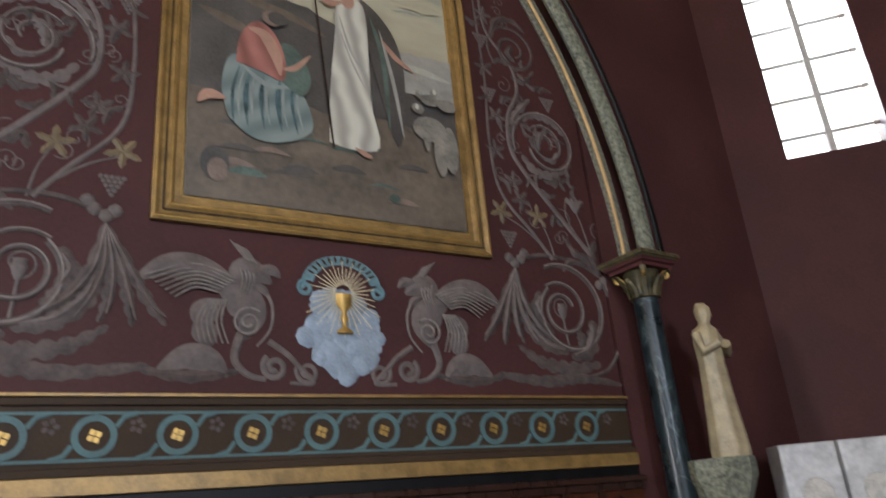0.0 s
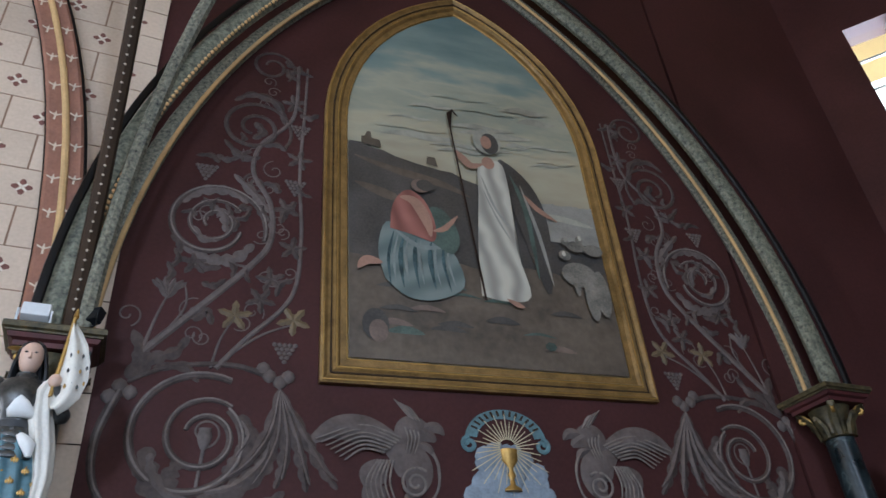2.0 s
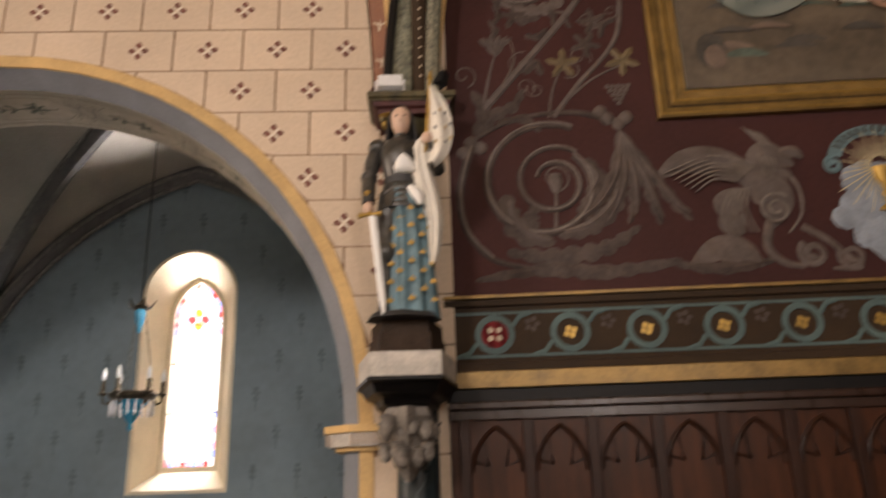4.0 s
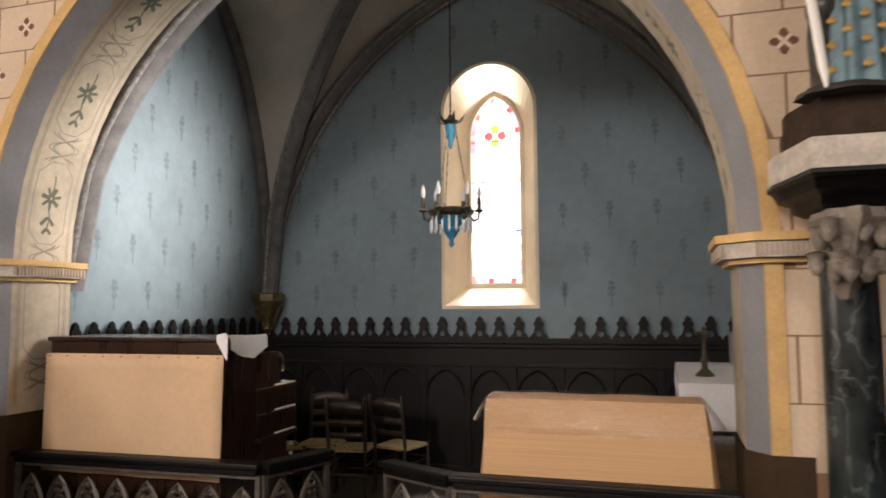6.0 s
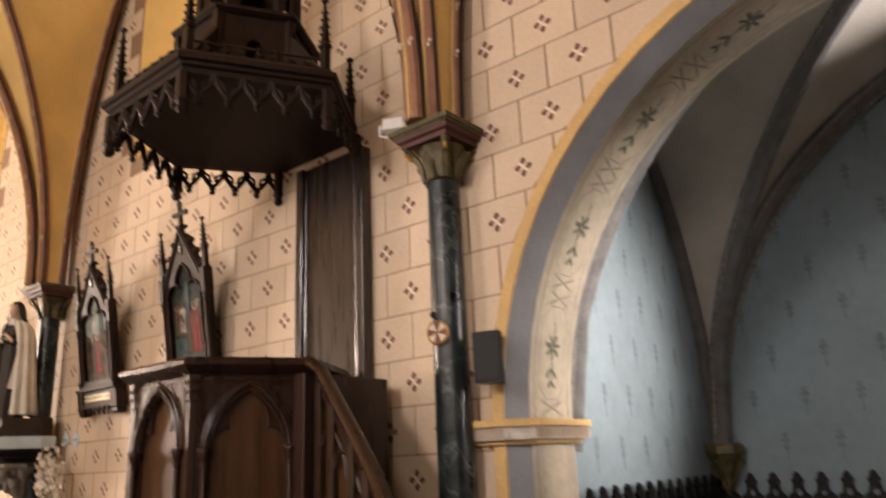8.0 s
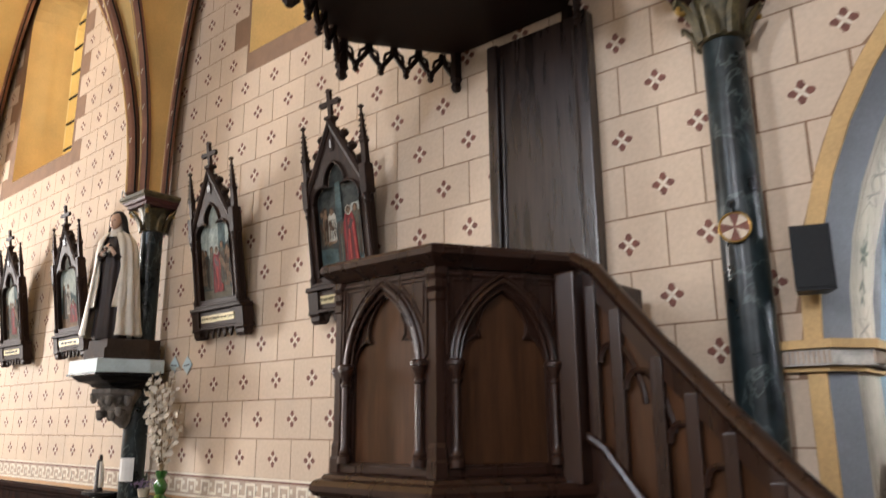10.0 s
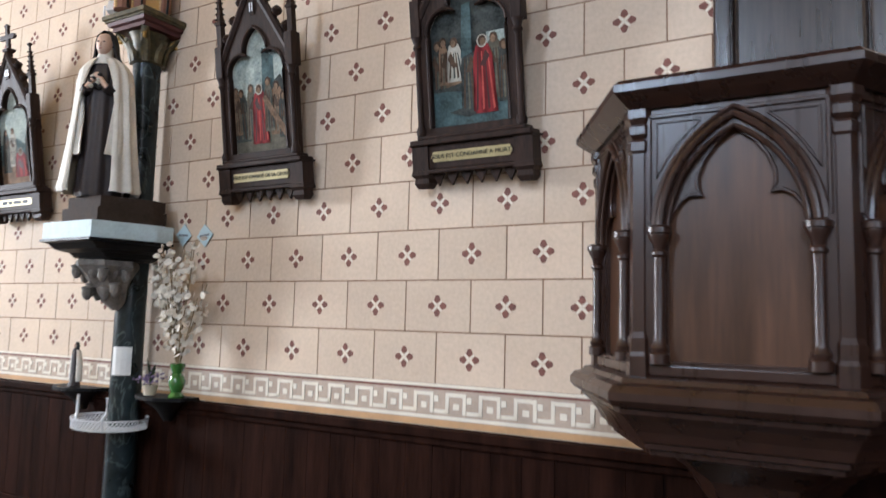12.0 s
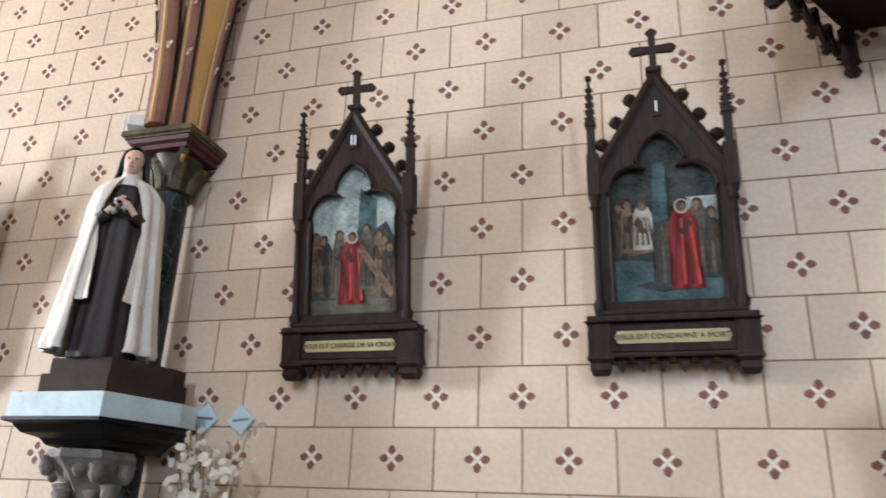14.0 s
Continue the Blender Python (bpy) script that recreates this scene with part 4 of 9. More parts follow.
# ---- stations of the cross ----
def text_mesh(words, size, mat):
    cu = bpy.data.curves.new("lettering", "FONT")
    cu.body, cu.size, cu.align_x, cu.align_y = words, size, "CENTER", "CENTER"
    cu.extrude = 0.001
    tmp = bpy.data.objects.new("tmp_letters", cu)
    scene.collection.objects.link(tmp)
    bpy.context.view_layer.update()
    me = bpy.data.meshes.new_from_object(tmp.evaluated_get(bpy.context.evaluated_depsgraph_get()))
    bpy.data.objects.remove(tmp)
    me.materials.clear()
    me.materials.append(mat)
    return me


M_DARKH = material("paint_umber", (0.07, 0.045, 0.03), 0.75, spec=0.1, vary=0.3, scale=12)
M_SKYP = material("paint_sky", (0.20, 0.28, 0.31), 0.75, spec=0.1, vary=0.3, scale=7, second=(0.36, 0.39, 0.34))
M_DARKP = material("paint_shadow", (0.020, 0.024, 0.025), 0.75, vary=0.38, scale=9, second=(0.055, 0.06, 0.055), spec=0.1)
M_GROUNDP = material("paint_ground", (0.11, 0.10, 0.075), 0.75, vary=0.35, scale=9, spec=0.1)
M_REDP = painted_folds("paint_red", (0.085, 0.009, 0.011), (0.20, 0.024, 0.026), 6, 4.0)
M_WHITEP = material("paint_white", (0.36, 0.34, 0.29), 0.75, spec=0.1, vary=0.2, scale=14)
M_BLUEP = material("paint_bluegreen", (0.075, 0.11, 0.112), 0.75, vary=0.38, scale=9, spec=0.1)
M_TANP = material("paint_tan", (0.19, 0.125, 0.08), 0.75, vary=0.35, scale=16, spec=0.1)
M_PALEP = material("paint_light_red", (0.36, 0.07, 0.055), 0.75, spec=0.1, vary=0.2, scale=16)
M_PLATE = material("pale_gilt", (0.40, 0.34, 0.17), 0.4, metal=0.3, vary=0.15)
M_STATW = material("station_wood", (0.030, 0.0165, 0.0120), 0.55, vary=0.3, scale=5, fine=20, bump=0.03, stretch=WOODG, spec=0.14)


def blob(outline, y, wob=0.0):
    bm = bmesh.new()
    bm.faces.new([bm.verts.new((x, y, z)) for x, z in outline])
    bmesh.ops.triangulate(bm, faces=bm.faces)
    return bm


def robe(cx, z0, w, h, lean=0.0):
    """Plain draped silhouette."""
    s = [(-0.50, 0), (-0.36, 0.22), (-0.46, 0.48), (-0.42, 0.7), (-0.30, 0.84), (-0.10, 0.90), (0.10, 0.91), (0.30, 0.84), (0.46, 0.70), (0.40, 0.5), (0.34, 0.25), (0.62, 0)]
    return [(cx + a * w + lean * b * h, z0 + b * h) for a, b in s]


SCENES = {
    "I": ([("shadow", [(-0.28, 0.3), (-0.28, 0.56), (0.02, 0.85), (0.28, 0.60), (0.28, 0.3)], "d"), ("sky", [(0.12, 0.62), (0.12, 0.70), (0.27, 0.70), (0.27, 0.60)], "s"), ("ground", [(-0.28, 0.30), (-0.28, 0.47), (0.28, 0.42), (0.28, 0.30)], "b"), ("step", [(-0.27, 0.46), (-0.02, 0.50), (-0.02, 0.53), (-0.27, 0.49)], "t"),
           ("figure", robe(-0.23, 0.46, 0.09, 0.24), "d"), ("figure", robe(-0.19, 0.49, 0.07, 0.22), "t"), ("figure", robe(-0.11, 0.50, 0.11, 0.20), "w"), ("figure", robe(-0.01, 0.35, 0.12, 0.33), "d"), ("figure", robe(0.17, 0.40, 0.13, 0.30), "g"), ("robe", robe(0.09, 0.34, 0.15, 0.36), "r"), ("shade", [(-0.16, 0.36), (-0.02, 0.33), (0.04, 0.345), (-0.06, 0.375)], "d"), ("figure", robe(0.235, 0.38, 0.08, 0.28), "d"), ("band", [(-0.06, 0.60), (0.02, 0.62), (0.02, 0.85), (-0.04, 0.84)], "b")], 0.0),
    "II": ([("sky", [(-0.28, 0.5), (-0.28, 0.66), (-0.1, 0.80), (0.1, 0.85), (0.28, 0.62), (0.28, 0.5)], "s"), ("tower", [(0.01, 0.55), (0.03, 0.86), (0.14, 0.80), (0.14, 0.55)], "b"), ("rock", [(0.10, 0.48), (0.12, 0.66), (0.2, 0.70), (0.28, 0.60), (0.28, 0.45)], "d"), ("ground", [(-0.28, 0.30), (-0.28, 0.40), (0.28, 0.42), (0.28, 0.30)], "g"),
            ("figure", robe(-0.20, 0.36, 0.14, 0.30), "d"), ("figure", robe(-0.10, 0.37, 0.10, 0.31), "g"), ("figure", robe(0.16, 0.38, 0.14, 0.29), "t"), ("figure", robe(0.22, 0.36, 0.10, 0.25), "d"), ("robe", robe(-0.02, 0.34, 0.15, 0.33, 0.03), "r"), ("figure", robe(-0.25, 0.40, 0.09, 0.27), "t"), ("figure", robe(0.08, 0.40, 0.09, 0.30), "g"), ("beam", [(0.02, 0.58), (0.05, 0.60), (0.27, 0.38), (0.23, 0.36)], "t")], 0.0),
    "III": ([("sky", [(-0.28, 0.55), (-0.28, 0.66), (-0.1, 0.80), (0.1, 0.85), (0.28, 0.62), (0.28, 0.5)], "s"), ("hill", [(-0.28, 0.42), (-0.28, 0.58), (0.0, 0.62), (0.28, 0.52), (0.28, 0.42)], "b"), ("ground", [(-0.28, 0.30), (-0.28, 0.43), (0.28, 0.43), (0.28, 0.30)], "t"), ("figure", robe(-0.18, 0.38, 0.13, 0.32), "d"), ("figure", robe(-0.06, 0.42, 0.12, 0.28), "w"), ("figure", robe(0.20, 0.38, 0.12, 0.30), "d"), ("robe", robe(0.06, 0.34, 0.20, 0.20), "r")], 0.0),
}
PM = {"d": M_DARKP, "s": M_SKYP, "b": M_BLUEP, "t": M_TANP, "w": M_WHITEP, "g": M_GROUNDP, "r": M_REDP}


def station(cx, numeral, words, lab, wide=0.80, key=None):
    """Gothic frame; its local z runs from the foot, y towards the wall."""
    m = Matrix.Translation((cx, WY - 0.075, 2.50)) @ Matrix.Rotation(radians(8.5), 4, "X")
    st = thing("station_of_the_cross", lab, "religious picture", m, group="stations along the nave wall")
    h = wide / 2
    k = wide / 0.80
    # pedestal shelf
    bm = bmesh.new()
    box(bm, -h + 0.09, h - 0.09, -0.05, 0.05, 0.10, 0.24, 0.006)
    part("shelf", bm, M_STATW, st, "moulded brown shelf")
    for x0, y0, z0, z1 in ((-h + 0.01, -0.085, 0.243, 0.275), (-h + 0.05, -0.065, 0.277, 0.30), (-h + 0.03, -0.07, 0.075, 0.098)):
        bm = bmesh.new()
        box(bm, x0, -x0, y0, 0.05, z0, z1, 0.008)
        part("shelf_moulding", bm, M_STATW, st)
    for s in (-1, 1):
        bm = bmesh.new()
        loft_plan(bm, [([(s * (h - 0.065) + a * w, b * w - 0.01) for a, b in ((-1, -1), (1, -1), (1, 1), (-1, 1))], z) for w, z in ((0.035, -0.01), (0.05, 0.02), (0.045, 0.05), (0.062, 0.07), (0.055, 0.10), (0.055, 0.235), (0.07, 0.25))])
        part("corbel", bm, M_STATW, st)
    bm = bmesh.new()
    for i in range(6):
        x = -h + 0.165 + i * (wide - 0.33) / 5
        prism(bm, [(x - 0.04, 0.075), (x, 0.0), (x + 0.04, 0.075)], -0.03, -0.01)
    part("fringe", bm, M_STATW, st, "row of pointed drops")
    bm = bmesh.new()
    prism(bm, [(-h * 0.66, 0.17), (-h * 0.62, 0.20), (h * 0.62, 0.20), (h * 0.66, 0.17), (h * 0.62, 0.14), (-h * 0.62, 0.14)], -0.056, -0.045)
    plate = part("title_plate", bm, M_PLATE, st, "gilt title plate")
    if words:
        me = text_mesh(words, 0.036 * k, M_BLACK)
        piece("lettering", me, plate, Matrix.Translation((0, -0.058, 0.17)) @ Matrix.Rotation(radians(90), 4, "X"))
    else:
        bm = bmesh.new()
        for x0, x1 in ((-0.2, -0.12), (-0.1, -0.04), (-0.02, 0.1), (0.12, 0.2)):
            box(bm, x0, x1, -0.059, -0.057, 0.155, 0.185)
        part("lettering", bm, M_BLACK, plate)
    # gable front with trefoil opening
    bm = bmesh.new()
    zs, za = 1.00, 1.47
    w2 = h - 0.09
    pw = w2 - 0.055
    hole = [(-pw, 0.34)] + cusped(0, 0.86, pw, 0.33) + [(pw, 0.34)]
    outer = [(-w2, 0.30), (-w2, zs - 0.02), (0, za), (w2, zs - 0.02), (w2, 0.30)]
    vo = [bm.verts.new((x, -0.045, z)) for x, z in outer]
    vi = [bm.verts.new((x, -0.045, z)) for x, z in hole]
    es = [bm.edges.new((p, q)) for p, q in zip(vo, vo[1:] + vo[:1])] + [bm.edges.new((p, q)) for p, q in zip(vi, vi[1:] + vi[:1])]
    bmesh.ops.triangle_fill(bm, edges=es, use_beauty=True)
    for ring, yb in ((vi, -0.005), (vo, 0.045)):
        vb = [bm.verts.new((v.co.x, yb, v.co.z)) for v in ring]
        for i in range(len(ring)):
            j = (i + 1) % len(ring)
            bm.faces.new((ring[i], ring[j], vb[j], vb[i]))
    fr = part("frame", bm, M_STATW, st, "brown gabled gothic frame")
    bm = bmesh.new()
    tube(bm, [(x, -0.048, z) for x, z in hole], 0.011, 6)
    part("inner_moulding", bm, M_STATW, fr, "", True)
    for s in (-1, 1):
        bm = bmesh.new()
        tube(bm, [(s * (w2 + 0.015), -0.04, zs - 0.03), (0, -0.04, za + 0.02)], 0.024, 6, flat=1.2)
        part("gable_moulding", bm, M_STATW, fr, "", True)
        for i in range(3):
            f = 0.22 + i * 0.24
            x, z = s * (w2 * (1 - f)) + s * 0.03, zs + (za - zs) * f + 0.035
            bm = bmesh.new()
            lathe(bm, [(0.001, -0.038), (0.028, -0.022), (0.038, 0), (0.028, 0.022), (0.001, 0.038)], 8, cx=x + s * 0.004, cz=z + 0.016, cy=-0.02, cap=False)
            tube(bm, [(x - s * 0.03, -0.02, z - 0.03), (x, -0.02, z)], 0.016, 6)
            part("crocket", bm, M_STATW, fr, "", True)
        bm = bmesh.new()
        lathe(bm, [(0.028, 0.30), (0.034, 0.33), (0.02, 0.36), (0.018, 0.80), (0.03, 0.82), (0.022, 0.84), (0.036, 0.88)], 10, cx=s * (w2 + 0.015), cy=-0.045)
        part("colonnette", bm, M_STATW, st, "", True)
        bm = bmesh.new()
        box(bm, s * (w2 + 0.015) - 0.032, s * (w2 + 0.015) + 0.032, -0.07, 0.02, 0.88, 1.10, 0.006)
        pinnacle(bm, s * (w2 + 0.02), -0.025, 1.10, 0.44, 0.03)
        part("pinnacle", bm, M_STATW, st, "crocketed side pinnacle")
    bm = bmesh.new()
    loft_plan(bm, [([(a * w, b * w - 0.02) for a, b in ((-1, -1), (1, -1), (1, 1), (-1, 1))], z) for w, z in ((0.022, 1.47), (0.022, 1.50), (0.04, 1.515), (0.04, 1.535), (0.024, 1.545))])
    arms = [(-0.018, 1.54), (-0.018, 1.625), (-0.10, 1.620), (-0.118, 1.642), (-0.10, 1.665), (-0.018, 1.66), (-0.018, 1.725), (-0.03, 1.74), (0, 1.76), (0.03, 1.74), (0.018, 1.725), (0.018, 1.66), (0.10, 1.665), (0.118, 1.642), (0.10, 1.62), (0.018, 1.625), (0.018, 1.54)]
    prism(bm, arms, -0.035, -0.008)
    part("cross", bm, M_STATW, st, "trefoil-tipped wooden cross")
    bm = bmesh.new()
    prism(bm, [(-0.022, 1.27), (-0.022, 1.36), (0, 1.385), (0.022, 1.36), (0.022, 1.27)], -0.052, -0.044)
    part("number_shield", bm, M_STATW, fr)
    piece("numeral", text_mesh(numeral, 0.085, M_METAL), fr, Matrix.Translation((0, -0.056, 1.318)) @ Matrix.Rotation(radians(90), 4, "X"))
    # picture
    pic = part("picture", blob(hole, -0.004), M_DARKP if numeral == "I" else M_SKYP, st, "small oil painting on panel")
    for j, (nm, outl, c) in enumerate(SCENES[key or numeral][0]):
        fit = [(max(-pw + 0.004, min(pw - 0.004, x * pw / 0.275)), 0.347 + (z - 0.30) * 1.26) for x, z in outl]
        part("painted_" + nm, blob(fit, -0.0055 - 0.0007 * j), PM[c], pic)
        if nm in ("figure", "robe"):
            hx = sum(x for x, z in outl) / len(outl)
            hz = 0.302 + (max(z for x, z in outl) - 0.30) * 1.26
            z0 = 0.302 + (min(z for x, z in outl) - 0.30) * 1.26
            fw = (max(x for x, z in outl) - min(x for x, z in outl)) * pw / 0.275
            hx, hw, y = hx * pw / 0.275, 0.023, -0.0056 - 0.0007 * j
            dark, pale = (M_BURG, M_PALEP) if nm == "robe" else (M_DARKH, M_GROUNDP if c in "dt" else M_DARKP)
            for q, mt in ((-0.26, dark), (-0.05, pale), (0.13, dark), (0.30, pale)):
                xa, xb = hx + q * fw * 0.7, hx + q * fw * 1.25
                ha = min(max(xa, -pw + 0.02), pw - 0.02)
                hb = min(max(xb, -pw + 0.02), pw - 0.02)
                part("painted_fold", blob([(ha - 0.003, hz - 0.02), (ha + 0.004, hz - 0.02), (hb + 0.011, z0 + 0.07), (hb - 0.002, z0 + 0.06)], y - 0.0001), mt, pic)
            sd = 1 if j % 2 else -1
            part("painted_sleeve", blob([(hx + sd * 0.02, hz - 0.01), (hx + sd * 0.045, hz - 0.05), (hx + sd * 0.01, hz - 0.105), (hx - sd * 0.02, hz - 0.10), (hx + sd * 0.005, hz - 0.05)], y - 0.0002), dark, pic)
            if nm == "robe":
                part("painted_halo", blob([(hx + 0.034 * math.cos(q * 0.42), hz + 0.040 + 0.038 * math.sin(q * 0.42)) for q in range(15)], y - 0.00025), M_WHITEP, pic)
            part("painted_hair", blob([(hx + hw * 1.15 * math.cos(q * 0.7), hz + 0.042 + hw * 1.35 * math.sin(q * 0.7)) for q in range(9)], y - 0.0003), M_DARKH, pic)
            part("painted_head", blob([(hx + 0.004 * sd + hw * 0.72 * math.cos(q * 0.7), hz + 0.034 + hw * 1.0 * math.sin(q * 0.7)) for q in range(9)], y - 0.0004), M_TANP, pic)
    return st


station(-7.39, "I", "JESUS EST CONDAMNÉ A MORT", "carved brown station frame, a red-robed figure judged in a dark hall")
station(-9.03, "II", "JESUS EST CHARGÉ DE SA CROIX", "carved brown station frame, a red-robed figure shouldering a beam")
station(-12.02, "III", "", "carved brown station frame, a red-robed figure kneeling under pale sky")
station(-13.70, "IV", "", "carved brown station frame, red-robed figure among darker robes", key="II")

# ---- statues on brackets, small things by the nave column ----
M_ROBE = material("brown_robe", (0.030, 0.020, 0.019), 0.6, vary=0.2, scale=10)
M_CLOAK = material("cream_cloak", (0.72, 0.68, 0.60), 0.55, vary=0.1, scale=6)
M_SKIN = material("painted_face", (0.60, 0.41, 0.31), 0.5, vary=0.06)
M_LIPS = material("painted_lips", (0.40, 0.14, 0.11), 0.5, vary=0.06)
M_VEIL = material("dark_veil", (0.03, 0.03, 0.032), 0.6, vary=0.2)
M_ARMOUR = material("painted_armour", (0.07, 0.068, 0.064), 0.36, metal=0.35, vary=0.35, scale=18)
M_CORBEL = material("grey_carved_stone", (0.20, 0.175, 0.15), 0.7, vary=0.3, scale=14)
M_SKIRT = material("teal_skirt", (0.095, 0.185, 0.225), 0.55, vary=0.2, scale=10)


def loft(bm, rings, slot=0, seg=20, folds=0, depth=0.0, cap=True):
    """Rings (cx, cy, z, rx, ry); folds ripple the outline like cloth."""
    grid = []
    for cx, cy, z, rx, ry in rings:
        row = []
        for i in range(seg):
            a = 2 * math.pi * i / seg
            f = 1 + depth * math.sin(folds * a + cx * 9) if folds else 1
            row.append((cx + rx * f * math.cos(a), cy + ry * f * math.sin(a), z))
        grid.append(row)
    before = len(bm.faces)
    made = quads(bm, grid, closed=True)
    if cap:
        bm.faces.new(made[0][::-1])
        bm.faces.new(made[-1])
    bm.faces.ensure_lookup_table()
    for f in bm.faces[before:]:
        f.material_index = slot


def shell(bm, rings, slot, seg=26, folds=0, depth=0.0, thick=0.012):
    """Cloth wrapped round the back; rings (cx, cy, z, rx, ry, open angle at the front)."""
    before = len(bm.faces)
    faces = []
    for off in (0.0, -thick):
        grid = []
        for cx, cy, z, rx, ry, gap in rings:
            row = []
            for i in range(seg + 1):
                a = -math.pi / 2 + radians(gap) + (2 * math.pi - 2 * radians(gap)) * i / seg
                f = 1 + depth * math.sin(folds * a)
                row.append((cx + (rx * f + off) * math.cos(a), cy + (ry * f + off) * math.sin(a), z))
            grid.append(row)
        faces.append(quads(bm, grid))
    a, b = faces
    for j in range(len(rings) - 1):
        for k in (0, -1):
            bm.faces.new((a[j][k], a[j + 1][k], b[j + 1][k], b[j][k]))
    for j in (0, -1):
        for i in range(seg):
            bm.faces.new((a[j][i], a[j][i + 1], b[j][i + 1], b[j][i]))
    bm.faces.ensure_lookup_table()
    for f in bm.faces[before:]:
        f.material_index = slot


M_PLINTH = material("brown_painted_plinth", (0.045, 0.030, 0.022), 0.7, vary=0.2, scale=12, spec=0.1)


def bracket(cx, front, zb, band_mat, label, top_h=0.19, slim=1.0):
    b = thing("statue_bracket", label, "bracket", pose(cx, 3.62, 0))
    d = 3.62 - front
    for nm, fr, bk, dd, z0, z1, mt in (("plinth", 0.21, 0.34, d - 0.09, zb + 0.125, zb + 0.125 + top_h * 0.55, M_PLINTH), ("plinth_top", 0.19, 0.32, d - 0.12, zb + 0.125 + top_h * 0.56, zb + 0.125 + top_h, M_PLINTH), ("band", 0.285, 0.43, d, zb, zb + 0.12, band_mat)):
        bm = bmesh.new()
        loft_plan(bm, [(half_hex(fr * slim, bk * slim, dd), z0), (half_hex(fr * slim, bk * slim, dd), z1)])
        part(nm, bm, mt, b)
    bm = bmesh.new()
    loft_plan(bm, [(half_hex(fr * slim, bk * slim, dd), zb + z) for fr, bk, dd, z in ((0.14, 0.2, d * 0.5, -0.14), (0.19, 0.27, d * 0.66, -0.12), (0.20, 0.29, d * 0.72, -0.09), (0.25, 0.37, d * 0.86, -0.07), (0.27, 0.41, d * 0.94, -0.03), (0.295, 0.44, d + 0.015, -0.02), (0.295, 0.44, d + 0.015, -0.003))])
    part("moulding", bm, M_BLACKW, b, "dark stepped moulding")
    bm = bmesh.new()
    loft(bm, [(0, -0.13, zb - 0.50, 0.03, 0.03), (0, -0.15, zb - 0.44, 0.09, 0.08), (0.0, -0.17, zb - 0.34, 0.11, 0.13), (0, -0.20, zb - 0.25, 0.17, 0.17), (0, -0.22, zb - 0.18, 0.21, 0.22), (0, -0.22, zb - 0.14, 0.19, 0.22)], seg=28, folds=7, depth=0.10)
    bmesh.ops.scale(bm, vec=(slim, 1, 1), verts=bm.verts)
    corbel = part("carved_corbel", bm, M_CORBEL, b, "grey carved leaf corbel", True)
    for i in range(16):
        a = math.pi * (1.02 + 0.96 * (i % 8) / 7)
        r = 0.16 + 0.05 * (i % 3) - (0.07 if i > 7 else 0)
        z = zb - 0.22 - (0.13 if i > 7 else 0) - 0.03 * (i % 2)
        bm = bmesh.new()
        lathe(bm, [(0.001, -0.055), (0.02, -0.045), (0.038, -0.01), (0.034, 0.02), (0.046, 0.04), (0.02, 0.05), (0.001, 0.052)], 8, cx=slim * r * math.cos(a), cy=-0.20 + r * math.sin(a) * 0.8, cz=z, cap=False)
        part("carved_leaf", bm, M_CORBEL, corbel, "", True)
    return b


bracket(-10.34, 3.05, 2.22, M_PALEB, "brown plinth with pale blue band on a carved bracket")
bm = bmesh.new()
# habit, wrapped cloak, hands with flowers, head and veil
loft(bm, [(0, 0, 0.0, 0.14, 0.13), (0, 0, 0.03, 0.155, 0.14), (0, 0, 0.4, 0.13, 0.115), (0, 0, 0.75, 0.12, 0.105), (0, 0, 0.92, 0.125, 0.10), (0, 0.01, 1.02, 0.10, 0.08), (0, 0.01, 1.07, 0.05, 0.05)], 0, 54, 9, 0.07)
shell(bm, [(0, 0.02, 0.035, 0.275, 0.21, 33), (0, 0.02, 0.06, 0.285, 0.22, 34), (0, 0.02, 0.12, 0.272, 0.21, 35), (0, 0.02, 0.40, 0.238, 0.19, 37), (0, 0.02, 0.66, 0.212, 0.168, 38), (0, 0.01, 0.86, 0.198, 0.155, 33), (0, 0.0, 0.95, 0.182, 0.138, 26), (0, 0.0, 1.00, 0.150, 0.118, 20), (0, 0.0, 1.035, 0.112, 0.098, 16), (0, 0.0, 1.06, 0.07, 0.07, 12)], 1, 88, 13, 0.06)
shell(bm, [(0.015, 0.02, 0.30, 0.225, 0.195, 22), (0.015, 0.02, 0.36, 0.22, 0.19, 24), (0.01, 0.02, 0.60, 0.20, 0.17, 34), (0, 0.02, 0.84, 0.185, 0.145, 44)], 1, 80, 15, 0.06)
for sg in (-1, 1):
    for pts, rr, slot in (([(sg * 0.085, -0.03, 0.95), (sg * 0.108, -0.095, 0.77), (sg * 0.07, -0.135, 0.80)], 0.036, 0), ([(sg * 0.075, -0.135, 0.80), (sg * 0.02, -0.14, 0.87), (-sg * 0.015, -0.135, 0.90)], 0.019, 2)):
        k = len(bm.faces)
        tube(bm, pts, rr, 10)
        bm.faces.ensure_lookup_table()
        for f in bm.faces[k:]:
            f.material_index = slot
for q in range(9):
    loft(bm, [(0.035 * math.cos(q * 2.4) - 0.01, -0.145, 0.80 + 0.012 * q - 0.02, 0.008, 0.008), (0.035 * math.cos(q * 2.4) - 0.01, -0.15, 0.815 + 0.012 * q - 0.02, 0.020, 0.018), (0.035 * math.cos(q * 2.4) - 0.01, -0.145, 0.83 + 0.012 * q - 0.02, 0.008, 0.008)], 1 if q % 2 else 3, 8)
